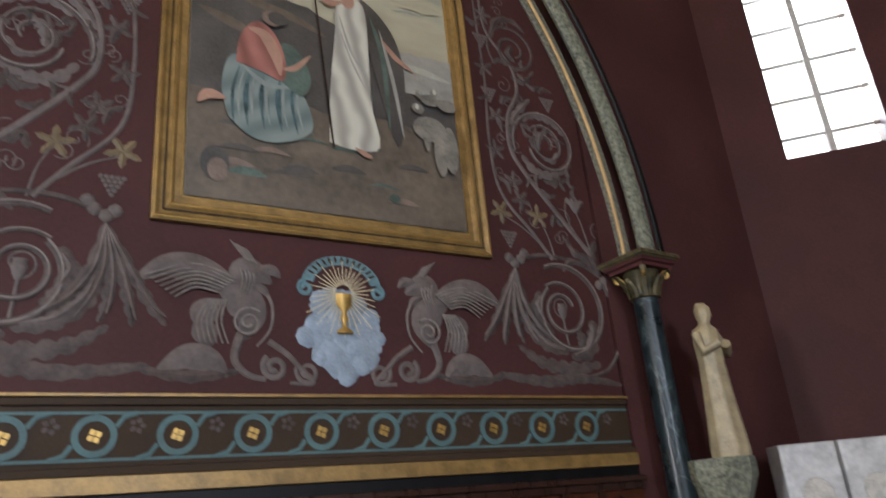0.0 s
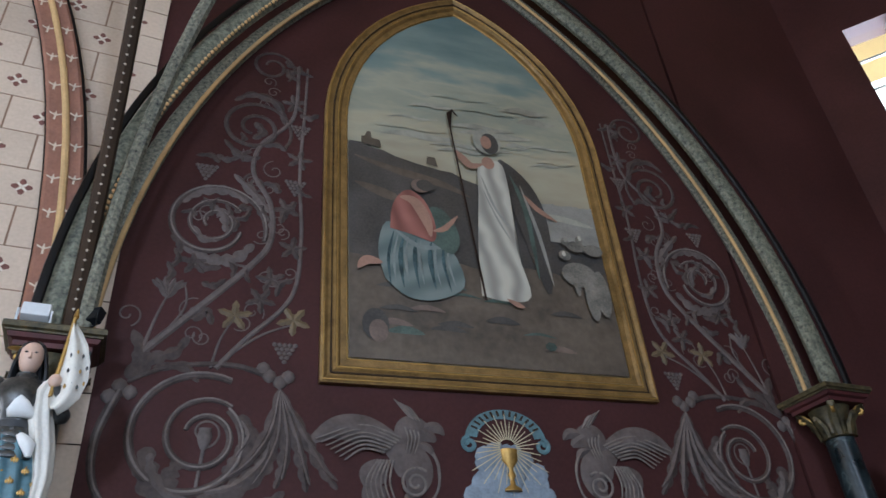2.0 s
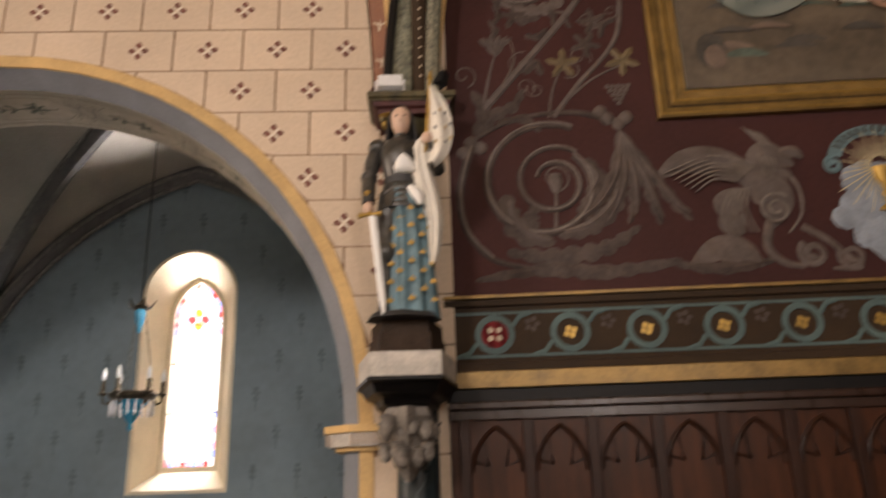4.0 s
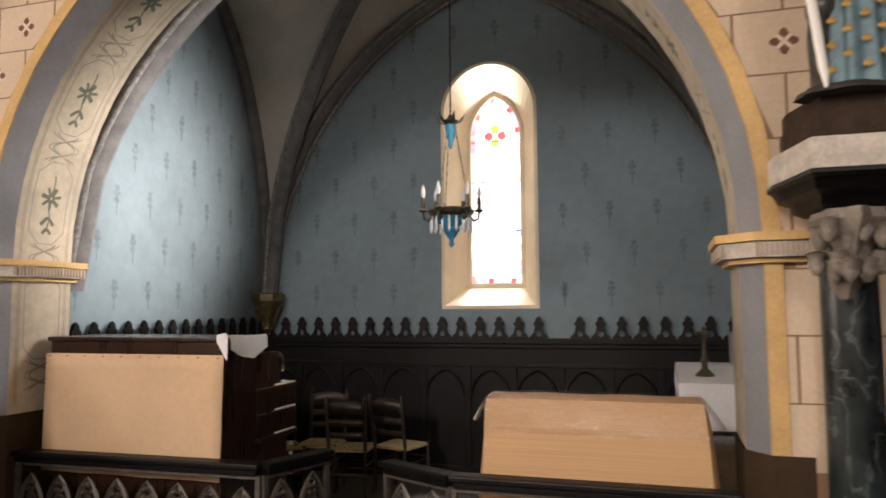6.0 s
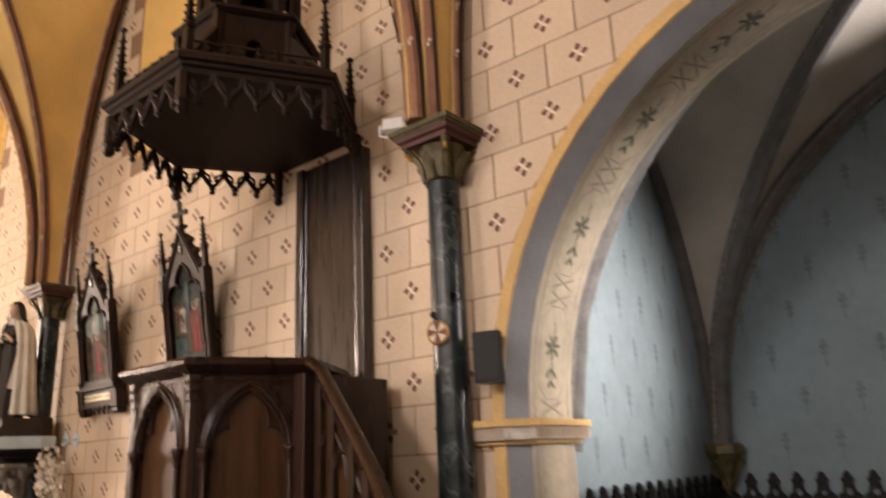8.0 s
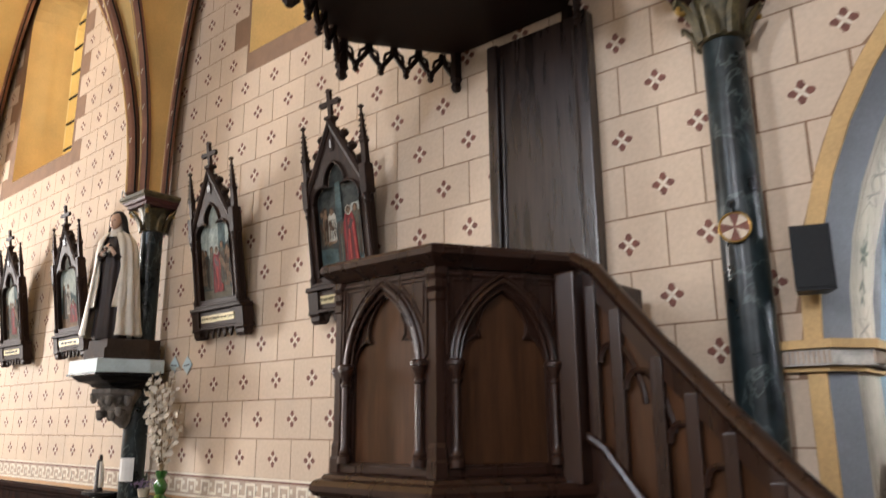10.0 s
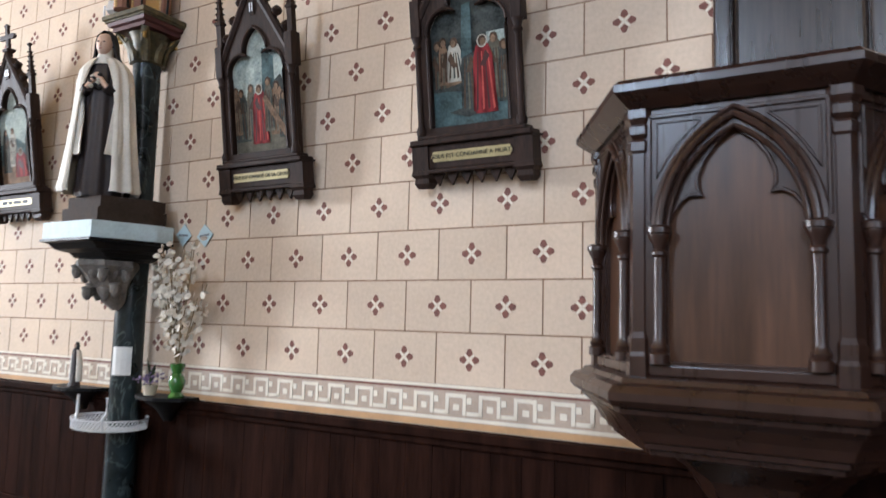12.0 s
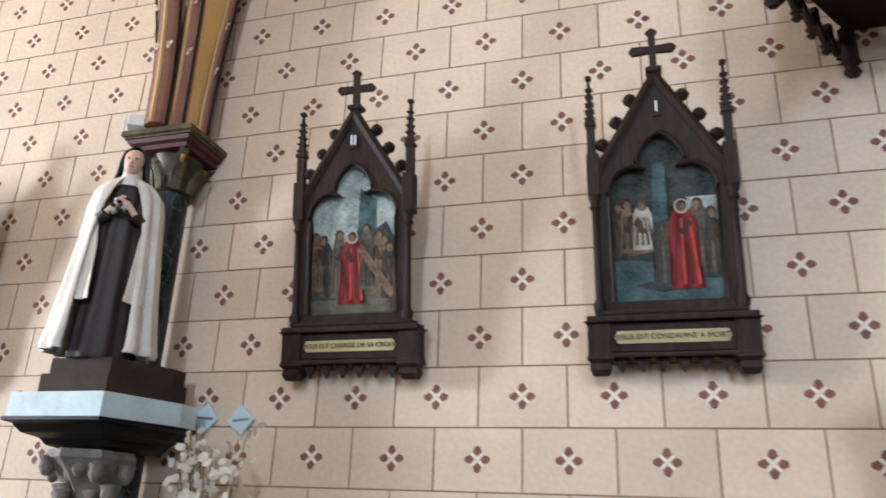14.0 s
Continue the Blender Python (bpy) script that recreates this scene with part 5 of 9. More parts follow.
loft(bm, [(0, -0.02, 1.0, 0.085, 0.075), (0, -0.025, 1.04, 0.065, 0.065), (0, -0.03, 1.08, 0.052, 0.058), (0, -0.03, 1.13, 0.054, 0.052)], 1, 16)
loft(bm, [(0, -0.072, 1.068, 0.018, 0.022), (0, -0.072, 1.085, 0.036, 0.040), (0, -0.068, 1.115, 0.049, 0.056), (0, -0.062, 1.155, 0.055, 0.062), (0, -0.056, 1.19, 0.053, 0.060), (0, -0.046, 1.22, 0.042, 0.048), (0, -0.03, 1.238, 0.02, 0.03)], 2, 20)
for ex in (-0.022, 0.022):
    loft(bm, [(ex, -0.120, 1.150, 0.004, 0.003), (ex, -0.1215, 1.154, 0.011, 0.004), (ex, -0.118, 1.160, 0.006, 0.003)], 0, 8)
loft(bm, [(0, -0.119, 1.098, 0.006, 0.003), (0, -0.124, 1.102, 0.014, 0.004), (0, -0.121, 1.107, 0.006, 0.003)], 4, 8)
loft(bm, [(0, -0.118, 1.116, 0.010, 0.008), (0, -0.131, 1.122, 0.009, 0.010), (0, -0.118, 1.158, 0.005, 0.005)], 2, 8)
shell(bm, [(0, 0.03, 0.92, 0.140, 0.10, 80), (0, 0.01, 1.02, 0.112, 0.100, 72), (0, -0.01, 1.09, 0.088, 0.098, 66), (0, -0.02, 1.16, 0.082, 0.098, 60), (0, -0.025, 1.215, 0.070, 0.082, 46), (0, -0.02, 1.258, 0.037, 0.047, 20), (0, -0.015, 1.272, 0.01, 0.012, 5)], 3, 34, 6, 0.02)
nun = part("statue", bm, M_ROBE, None, "", 60, pose(-10.34, 3.27, 2.535, 0, 0, 31))
for mt in (M_CLOAK, M_SKIN, M_VEIL, M_LIPS):
    nun.data.materials.append(mt)
tagged(nun, "painted plaster statue of a robed nun, brown habit and cream cloak", "statue")

engaged_column(JX + 0.07, 3.66, Matrix.Diagonal((1.06, 1.06, 1.012, 1)))
bracket(JX + 0.02, 3.08, 2.30, M_PALE, "brown plinth with cream band on a carved bracket", slim=0.62)
bm = bmesh.new()


def limb(bm, pts, r, slot, taper=None, seg=10):
    k = len(bm.faces)
    tube(bm, pts, r, seg, taper=taper)
    bm.faces.ensure_lookup_table()
    for f in bm.faces[k:]:
        f.material_index = slot


def knob(bm, c, r, slot, sx=1.0, sy=1.0, sz=1.0, seg=12):
    loft(bm, [(c[0], c[1], c[2] + sz * r * t, sx * r * math.sqrt(max(0.002, 1 - t * t)), sy * r * math.sqrt(max(0.002, 1 - t * t))) for t in (-0.99, -0.8, -0.45, 0, 0.45, 0.8, 0.99)], slot, seg)


# slots: 0 armour, 1 skirt, 2 skin, 3 gilt, 4 cream cloth, 5 dark hair and straps, 6 white
loft(bm, [(0.05, 0, 0.0, 0.135, 0.12), (0.05, 0, 0.05, 0.13, 0.118), (0.045, 0, 0.30, 0.112, 0.105), (0.035, -0.005, 0.52, 0.105, 0.10), (0.015, -0.005, 0.66, 0.11, 0.098), (0.0, 0, 0.735, 0.098, 0.085)], 1, 72, 9, 0.10)
shell(bm, [(0.0, 0.0, 0.60, 0.135, 0.115, 25), (0.0, 0.0, 0.66, 0.128, 0.110, 18), (0.0, 0, 0.73, 0.106, 0.092, 8), (0.0, 0, 0.755, 0.098, 0.086, 3)], 0, 40, 12, 0.035)
loft(bm, [(-0.10, -0.05, 0.0, 0.042, 0.085), (-0.10, -0.03, 0.045, 0.038, 0.06), (-0.10, -0.015, 0.08, 0.034, 0.042), (-0.095, -0.015, 0.24, 0.046, 0.052), (-0.09, -0.02, 0.31, 0.042, 0.05), (-0.088, -0.025, 0.34, 0.056, 0.064), (-0.086, -0.025, 0.375, 0.058, 0.066), (-0.084, -0.02, 0.41, 0.046, 0.054), (-0.075, -0.01, 0.58, 0.062, 0.066), (-0.06, -0.01, 0.70, 0.066, 0.07)], 0, 18)
loft(bm, [(0.0, 0, 0.72, 0.100, 0.086), (0, 0, 0.775, 0.092, 0.078), (0, -0.008, 0.83, 0.103, 0.092), (0, -0.012, 0.90, 0.122, 0.108), (0, -0.006, 0.97, 0.126, 0.10), (0, 0, 1.015, 0.095, 0.075), (0, 0, 1.035, 0.052, 0.05), (0, -0.005, 1.055, 0.048, 0.048)], 0, 28)
loft(bm, [(0, -0.002, 0.755, 0.100, 0.086), (0, -0.002, 0.768, 0.102, 0.088), (0, -0.002, 0.79, 0.098, 0.084)], 5, 28)
for k in range(4):
    loft(bm, [(0, -0.004, 0.60 + 0.035 * k, 0.123 - 0.006 * k, 0.108 - 0.005 * k), (0, -0.004, 0.612 + 0.035 * k, 0.126 - 0.006 * k, 0.111 - 0.005 * k), (0, -0.004, 0.63 + 0.035 * k, 0.119 - 0.006 * k, 0.104 - 0.005 * k)], 0, 28)
# white lozenge on the breast
loft(bm, [(0.02, -0.088, 0.80, 0.055, 0.012), (0.02, -0.105, 0.83, 0.062, 0.014), (0.015, -0.118, 0.875, 0.034, 0.012), (0.01, -0.12, 0.90, 0.006, 0.006)], 6, 14, 5, 0.10)
# head, hair, halo
loft(bm, [(0, -0.02, 1.055, 0.024, 0.028), (0, -0.026, 1.075, 0.040, 0.044), (0, -0.026, 1.11, 0.052, 0.058), (0, -0.022, 1.15, 0.057, 0.062), (0, -0.018, 1.19, 0.054, 0.058), (0, -0.008, 1.22, 0.036, 0.042), (0, 0, 1.235, 0.012, 0.016)], 2, 20)
loft(bm, [(0, -0.078, 1.112, 0.010, 0.008), (0, -0.090, 1.118, 0.009, 0.010), (0, -0.078, 1.155, 0.005, 0.005)], 2, 8)
for ex in (-0.022, 0.022):
    loft(bm, [(ex, -0.079, 1.147, 0.004, 0.003), (ex, -0.0805, 1.151, 0.011, 0.004), (ex, -0.077, 1.157, 0.006, 0.003)], 5, 8)
shell(bm, [(0, 0.015, 1.02, 0.092, 0.075, 82), (0, 0.012, 1.06, 0.090, 0.078, 74), (0, 0.004, 1.12, 0.080, 0.076, 66), (0, 0.0, 1.18, 0.070, 0.072, 56), (0, 0.0, 1.222, 0.052, 0.056, 32), (0, 0, 1.248, 0.02, 0.02, 10)], 5, 34, 11, 0.05)
lathe_k = len(bm.faces)
lathe(bm, [(0.001, 0.0), (0.045, 0.003), (0.052, 0.008), (0.045, 0.012), (0.001, 0.012)], 18, cx=-0.075, cy=0.03, cz=1.205, squash=0.55, cap=False)
bm.faces.ensure_lookup_table()
for f in bm.faces[lathe_k:]:
    f.material_index = 3
# arms: one hanging to the sword, one raised to the banner
knob(bm, (-0.132, 0.0, 0.985), 0.056, 0, 1.0, 1.05, 0.95)
knob(bm, (0.132, 0.0, 0.985), 0.056, 0, 1.0, 1.05, 0.95)
limb(bm, [(-0.140, 0.0, 0.97), (-0.165, -0.005, 0.88), (-0.178, -0.02, 0.80)], 0.042, 0, [1, 1.05, 0.85])
knob(bm, (-0.180, -0.02, 0.795), 0.047, 0)
limb(bm, [(-0.180, -0.025, 0.79), (-0.182, -0.055, 0.70), (-0.178, -0.08, 0.635)], 0.038, 0, [1, 1.05, 0.8])
limb(bm, [(-0.178, -0.08, 0.645), (-0.178, -0.083, 0.622)], 0.036, 5)
knob(bm, (-0.178, -0.088, 0.595), 0.033, 2, 0.85, 1.0, 1.15)
limb(bm, [(0.140, 0.0, 0.97), (0.178, -0.02, 0.90), (0.195, -0.045, 0.845)], 0.042, 0, [1, 1.05, 0.85])
knob(bm, (0.195, -0.045, 0.84), 0.046, 0)
limb(bm, [(0.195, -0.05, 0.84), (0.178, -0.09, 0.90), (0.150, -0.12, 0.96)], 0.036, 0, [1, 1.0, 0.8])
knob(bm, (0.142, -0.128, 0.985), 0.034, 2, 0.95, 0.9, 1.1)
# sword point down, with gilt guard and pommel
loft(bm, [(-0.098, -0.125, 0.0, 0.006, 0.004), (-0.105, -0.12, 0.08, 0.017, 0.006), (-0.155, -0.105, 0.545, 0.021, 0.007)], 6, 8)
limb(bm, [(-0.232, -0.10, 0.545), (-0.19, -0.105, 0.552), (-0.15, -0.105, 0.552), (-0.108, -0.11, 0.556)], 0.012, 3, [1.3, 0.9, 0.9, 1.3])
limb(bm, [(-0.168, -0.10, 0.56), (-0.182, -0.092, 0.67)], 0.011, 3)
knob(bm, (-0.184, -0.09, 0.68), 0.018, 3)
# banner on its staff and the cream mantle falling behind the arm
limb(bm, [(0.135, -0.13, 0.90), (0.150, -0.13, 1.10), (0.170, -0.13, 1.36)], 0.010, 3)
limb(bm, [(0.170, -0.13, 1.35), (0.172, -0.13, 1.40)], 0.016, 3, [1, 0.3])
quads_k = len(bm.faces)
for off in (0.0, 0.012):
    quads(bm, [[(0.165 - 0.03 * (1 - t) + w * u * (1 + 0.10 * math.sin(5 * t)), -0.145 + off + 0.022 * math.sin(7 * u + 3 * t), 0.86 + 0.44 * t - 0.05 * u * (1 - t)) for u in [q / 10 for q in range(11)]] for t, w in ((0.0, 0.05), (0.08, 0.085), (0.2, 0.115), (0.4, 0.130), (0.6, 0.128), (0.78, 0.105), (0.9, 0.065), (1.0, 0.02))])
bm.faces.ensure_lookup_table()
for f in bm.faces[quads_k:]:
    f.material_index = 4
loft(bm, [(0.155, -0.045, 0.28, 0.018, 0.03), (0.165, -0.05, 0.36, 0.034, 0.045), (0.172, -0.045, 0.52, 0.042, 0.055), (0.150, -0.05, 0.66, 0.05, 0.06), (0.115, -0.06, 0.80, 0.052, 0.055), (0.10, -0.075, 0.92, 0.045, 0.04), (0.125, -0.10, 0.99, 0.03, 0.03)], 4, 32, 6, 0.16)
loft(bm, [(0.10, -0.115, 0.60, 0.012, 0.012), (0.085, -0.12, 0.66, 0.035, 0.02), (0.06, -0.11, 0.70, 0.03, 0.018), (0.05, -0.10, 0.72, 0.008, 0.008)], 6, 16, 4, 0.12)
# low rocky ground under the feet
loft(bm, [(0.0, -0.01, -0.005, 0.19, 0.15), (0.0, -0.01, 0.02, 0.175, 0.14), (0.0, 0, 0.035, 0.12, 0.10)], 5, 26, 7, 0.06)
# gilt fleurs-de-lis on the skirt, dark marks on the banner
for row in range(6):
    for col in range(5):
        z = 0.09 + row * 0.10 + (0.05 if col % 2 else 0)
        a = -math.pi / 2 + (col - 2) * 0.48
        if z > 0.62:
            continue
        rx, ry = 0.137 - z * 0.045, 0.128 - z * 0.035
        k0 = len(bm.faces)
        for dx, dz, h in ((0, 0, 0.034), (-0.011, -0.004, 0.02), (0.011, -0.004, 0.02)):
            lathe(bm, [(0.001, -h * 0.6), (0.0085, 0), (0.001, h * 0.6)], 5, cx=0.048 + rx * 1.06 * math.cos(a) + dx, cy=ry * 1.06 * math.sin(a), cz=z + dz, squash=0.7, cap=False)
        bm.faces.ensure_lookup_table()
        for f in bm.faces[k0:]:
            f.material_index = 3
for i in range(12):
    k0 = len(bm.faces)
    lathe(bm, [(0.001, -0.014), (0.008, 0), (0.001, 0.014)], 5, cx=0.19 + 0.028 * (i % 4), cy=-0.158, cz=0.95 + 0.085 * (i // 4) + 0.02 * (i % 2), squash=0.8, cap=False)
    bm.faces.ensure_lookup_table()
    for f in bm.faces[k0:]:
        f.material_index = 3 if i % 3 == 0 else 5
joan = part("statue", bm, M_ARMOUR, None, "", 60, pose(JX + 0.01, 3.24, 2.61))
for mt in (M_SKIRT, M_SKIN, M_GOLD, M_CLOAK, M_VEIL, M_WHITE):
    joan.data.materials.append(mt)
tagged(joan, "painted plaster statue of an armoured maid with sword and cream banner", "statue")

# floodlights on the abaci, loudspeaker, medallions
def floodlight(x, y, z, turn, mat, label):
    f = thing("floodlight", label, "floodlight", pose(x, y, z, 0, 0, turn))
    bm = bmesh.new()
    box(bm, -0.075, 0.075, -0.03, 0.03, 0.06, 0.16, 0.008, pose(0, 0, 0, -20))
    part("housing", bm, mat, f)
    bm = bmesh.new()
    tube(bm, [(-0.085, 0, 0.10), (-0.085, 0, 0.02), (-0.03, 0, 0.004), (0.03, 0, 0.004), (0.085, 0, 0.02), (0.085, 0, 0.10)], 0.008, 5)
    part("stirrup", bm, mat, f)


floodlight(-4.80, 3.42, 4.01, 25, M_METAL, "small white floodlight on the column's abacus")
floodlight(-10.52, 3.42, 4.01, 25, M_METAL, "small white floodlight on the column's abacus")
floodlight(0.66, 3.46, 4.06, 0, M_METAL, "small white floodlight on the pier's capital")
floodlight(0.92, 3.46, 4.06, -40, M_BLACK, "small black floodlight on the pier's capital")
sp = thing("loudspeaker", "small black loudspeaker on a wall bracket beside the arch", "loudspeaker", pose(-4.24, 3.62, 2.47, 0, 0, 20) @ Matrix.Scale(0.88, 4))
bm = bmesh.new()
loft_plan(bm, [([(-0.095, -0.09), (0.095, -0.09), (0.07, 0.07), (-0.07, 0.07)], z) for z in (-0.17, 0.17)])
part("cabinet", bm, M_BLACK, sp)
bm = bmesh.new()
box(bm, -0.085, 0.085, -0.098, -0.091, -0.155, 0.155, 0.003)
part("grille", bm, M_BLACK, sp, "black cloth grille")
bm = bmesh.new()
tube(bm, [(0, 0.07, 0), (-0.02, 0.12, 0), (-0.03, 0.16, 0)], 0.012, 6)
part("bracket_arm", bm, M_BLACK, sp)


def medallion(m):
    md = thing("consecration_medallion", "round red and cream consecration cross medallion with gilt rim", "medallion", m)
    bm = bmesh.new()
    lathe(bm, [(0.105, 0.0), (0.105, 0.012), (0.098, 0.016), (0.09, 0.010)], 28, cap=False)
    part("rim", bm, M_GOLD, md, "gilt rim", True)
    bm = bmesh.new()
    lathe(bm, [(0.092, 0.0), (0.092, 0.011)], 28)
    part("disc", bm, M_ROSE, md, "red disc")
    for i in range(4):
        bm = bmesh.new()
        a = math.pi / 2 * i + math.pi / 4
        pts = [(0.008, 0)] + [(0.088 * math.cos(t), 0.088 * math.sin(t)) for t in (-0.4, -0.2, 0, 0.2, 0.4)]
        bm.faces.new([bm.verts.new((math.cos(a) * x - math.sin(a) * y, math.sin(a) * x + math.cos(a) * y, 0.0135)) for x, y in pts])
        part("cross_arm", bm, M_STAR, md)
    bm = bmesh.new()
    tube(bm, [(0, 0.10, 0), (0, 0.12, 0.05), (0, 0.14, 0.09), (0.02, 0.15, 0.10)], 0.008, 6)
    lathe(bm, [(0.012, 0.06), (0.03, 0.07), (0.03, 0.075), (0.01, 0.08)], 10, cy=0.14)
    part("candle_arm", bm, M_BLACK, md, "small iron candle arm")


for cx in COLS[:1]:
    medallion(Matrix.Translation((cx + 0.01, 3.47, 2.645)) @ Matrix.Rotation(radians(90), 4, "X") @ Matrix.Rotation(radians(10), 4, "Y") @ Matrix.Scale(0.72, 4))

# tray, paper, shelves, vases at the second column
X2 = COLS[1] + 0.0
tray = thing("flower_tray", "white perforated metal tray clipped round the column", "tray", pose(X2 - 0.02, 3.50, 0.855))
bm = bmesh.new()
lathe(bm, [(0.02, 0), (0.31, 0), (0.315, 0.004), (0.31, 0.008), (0.02, 0.008)], 30, squash=0.75)
part("bottom", bm, M_METAL, tray)
bm = bmesh.new()
for i in range(60):
    a0, a1 = 2 * math.pi * i / 60, 2 * math.pi * (i + 2) / 60
    for b0, b1 in ((a0, a1), (a1, a0)):
        tube(bm, [(0.31 * math.cos(b0), 0.232 * math.sin(b0), 0.006), (0.315 * math.cos(b1), 0.236 * math.sin(b1), 0.075)], 0.003, 4)
tube(bm, [(0.316 * math.cos(2 * math.pi * i / 40), 0.237 * math.sin(2 * math.pi * i / 40), 0.076) for i in range(41)], 0.004, 5)
part("mesh_edge", bm, M_METAL, tray, "expanded metal edge")
for s in (-1, 1):
    bm = bmesh.new()
    tube(bm, [(s * 0.15, -0.16, 0.01), (s * 0.15, -0.17, 0.08), (s * 0.17, -0.15, 0.12), (s * 0.17, -0.15, 0.24)], 0.012, 6)
    part("strap", bm, M_METAL, tray)
bm = bmesh.new()
quads(bm, [[(X2 + 0.116 * math.sin(a), 3.60 - 0.116 * math.cos(a), z) for a in (-0.12, 0.2, 0.55, 0.9, 1.2)] for z in (1.24, 1.45)])
tagged(part("paper_notice", bm, M_WHITE), "plain white paper notice stuck on the column", "notice")


def corner_shelf(x, lab):
    s = thing("wall_shelf", lab, "shelf", pose(x, WY - 0.09, 1.09))
    bm = bmesh.new()
    pts = [(-0.28, 0.02)] + [(0.28 * math.cos(a), -0.22 * math.sin(a)) for a in [math.pi - math.pi * i / 12 for i in range(13)]] + [(0.28, 0.02)]
    loft_plan(bm, [(pts, 0), (pts, 0.025)])
    part("board", bm, M_BLACKW, s)
    bm = bmesh.new()
    loft(bm, [(0, -0.01, -0.16, 0.03, 0.03), (0, -0.03, -0.08, 0.08, 0.06), (0, -0.06, -0.002, 0.2, 0.12)], seg=14)
    part("bracket", bm, M_BLACKW, s, "", True)


corner_shelf(-10.90, "small dark half-round wooden shelf on the wainscot")
corner_shelf(-9.88, "small dark half-round wooden shelf on the wainscot")
bm = bmesh.new()
loft(bm, [(0, 0, 0, 0.05, 0.045), (0, 0, 0.02, 0.05, 0.045), (0, 0, 0.03, 0.04, 0.035), (0, 0, 0.18, 0.035, 0.03), (0, 0, 0.27, 0.034, 0.028), (0, 0, 0.30, 0.02, 0.02)], 0, 16, 6, 0.05)
for s in (-1, 1):
    loft(bm, [(s * 0.046, 0.008, 0.04, 0.016, 0.026), (s * 0.042, 0.008, 0.2, 0.016, 0.026), (s * 0.024, 0.004, 0.285, 0.012, 0.018)], 1, 10)
loft(bm, [(0, 0.004, 0.285, 0.020, 0.018), (0, 0.004, 0.32, 0.024, 0.022), (0, 0.004, 0.348, 0.012, 0.012)], 2, 10)
loft(bm, [(0, -0.012, 0.30, 0.010, 0.010), (0, -0.014, 0.318, 0.016, 0.012), (0, -0.012, 0.336, 0.008, 0.008)], 3, 10)
st = part("statuette", bm, M_ROBE, None, "", 60, pose(-10.90, WY - 0.19, 1.116))
st.data.materials.append(M_CLOAK)
st.data.materials.append(M_VEIL)
st.data.materials.append(M_SKIN)
tagged(st, "small plaster statuette of a robed figure on a shelf", "statuette")

M_GREENG = material("green_glass", (0.05, 0.16, 0.03), 0.12, vary=0.2, scale=10, coat=0.5)
M_DRY = material("dried_petals", (0.72, 0.66, 0.56), 0.7, vary=0.15, scale=20)
M_STEM = material("dry_stem", (0.24, 0.17, 0.09), 0.8, vary=0.2)
M_LILAC = material("lilac_bloom", (0.22, 0.16, 0.30), 0.7, vary=0.3, scale=30)
M_LEAF = material("dark_leaf", (0.03, 0.05, 0.02), 0.6, vary=0.3, scale=30)
vase = thing("vase", "green glass vase holding tall dried honesty on a shelf", "vase", pose(-9.69, WY - 0.20, 1.116))
bm = bmesh.new()
lathe(bm, [(0.055, 0), (0.06, 0.01), (0.035, 0.04), (0.055, 0.08), (0.06, 0.12), (0.032, 0.17), (0.05, 0.21), (0.055, 0.235), (0.045, 0.24), (0.03, 0.20)], 20, cap=False)
part("glass_body", bm, M_GREENG, vase, "green glass body", True)
rnd = random.Random(5)
stems, discs = bmesh.new(), bmesh.new()
for i in range(22):
    a = rnd.uniform(0, 6.28)
    tip = Vector((0.02 + 0.27 * math.cos(a) * rnd.uniform(0.3, 1), 0.07 * math.sin(a) - 0.04, rnd.uniform(0.6, 1.12)))
    mid = Vector((tip.x * 0.3, tip.y * 0.3, tip.z * 0.5))
    pts = [Vector((0, 0, 0.18)), mid, tip]
    tube(stems, pts, 0.004, 4)
    for k in range(22):
        f = rnd.uniform(0.42, 1.0)
        c = mid.lerp(tip, (f - 0.4) / 0.6) + Vector((rnd.uniform(-0.06, 0.06), rnd.uniform(-0.04, 0.04), rnd.uniform(-0.04, 0.05)))
        n = Vector((rnd.uniform(-1, 1), rnd.uniform(-1.2, 0.2), rnd.uniform(-0.5, 0.5))).normalized()
        u = n.orthogonal().normalized()
        v = n.cross(u)
        r = rnd.uniform(0.017, 0.032)
        discs.faces.new([discs.verts.new(c + (u * math.cos(t) + v * math.sin(t) * 0.8) * r) for t in [math.pi / 3 * q for q in range(6)]])
tagged(part("stems", stems, M_STEM, vase, "dry brown stems"), kind="stuff")
tagged(part("seed_head", discs, M_DRY, vase, "papery cream seed pods"), kind="stuff")
pot = thing("flower_pot", "small pot of faded lilac flowers on a shelf", "flower pot", pose(-9.96, WY - 0.21, 1.116))
bm = bmesh.new()
lathe(bm, [(0.04, 0), (0.055, 0.07), (0.06, 0.075), (0.05, 0.07)], 16, cap=False)
part("pot", bm, M_CREAM, pot, "", True)
bm, lf = bmesh.new(), bmesh.new()
for i in range(60):
    c = Vector((rnd.gauss(0, 0.05), rnd.gauss(0, 0.04), 0.12 + rnd.gauss(0, 0.025)))
    lathe(bm, [(0.001, -0.008), (0.011, 0), (0.001, 0.008)], 5, cx=c.x, cy=c.y, cz=c.z, cap=False)
for i in range(6):
    a = rnd.uniform(-0.6, 0.9)
    tube(lf, [(0, 0, 0.07), (0.03 * a, 0, 0.17), (0.07 * a, -0.01, 0.26 - 0.02 * i)], 0.014, 5, taper=[0.4, 1, 0.2], flat=0.3)
tagged(part("bloom", bm, M_LILAC, pot, "faded lilac blooms"), kind="stuff")
part("leaves", lf, M_LEAF, pot, "dark narrow leaves")
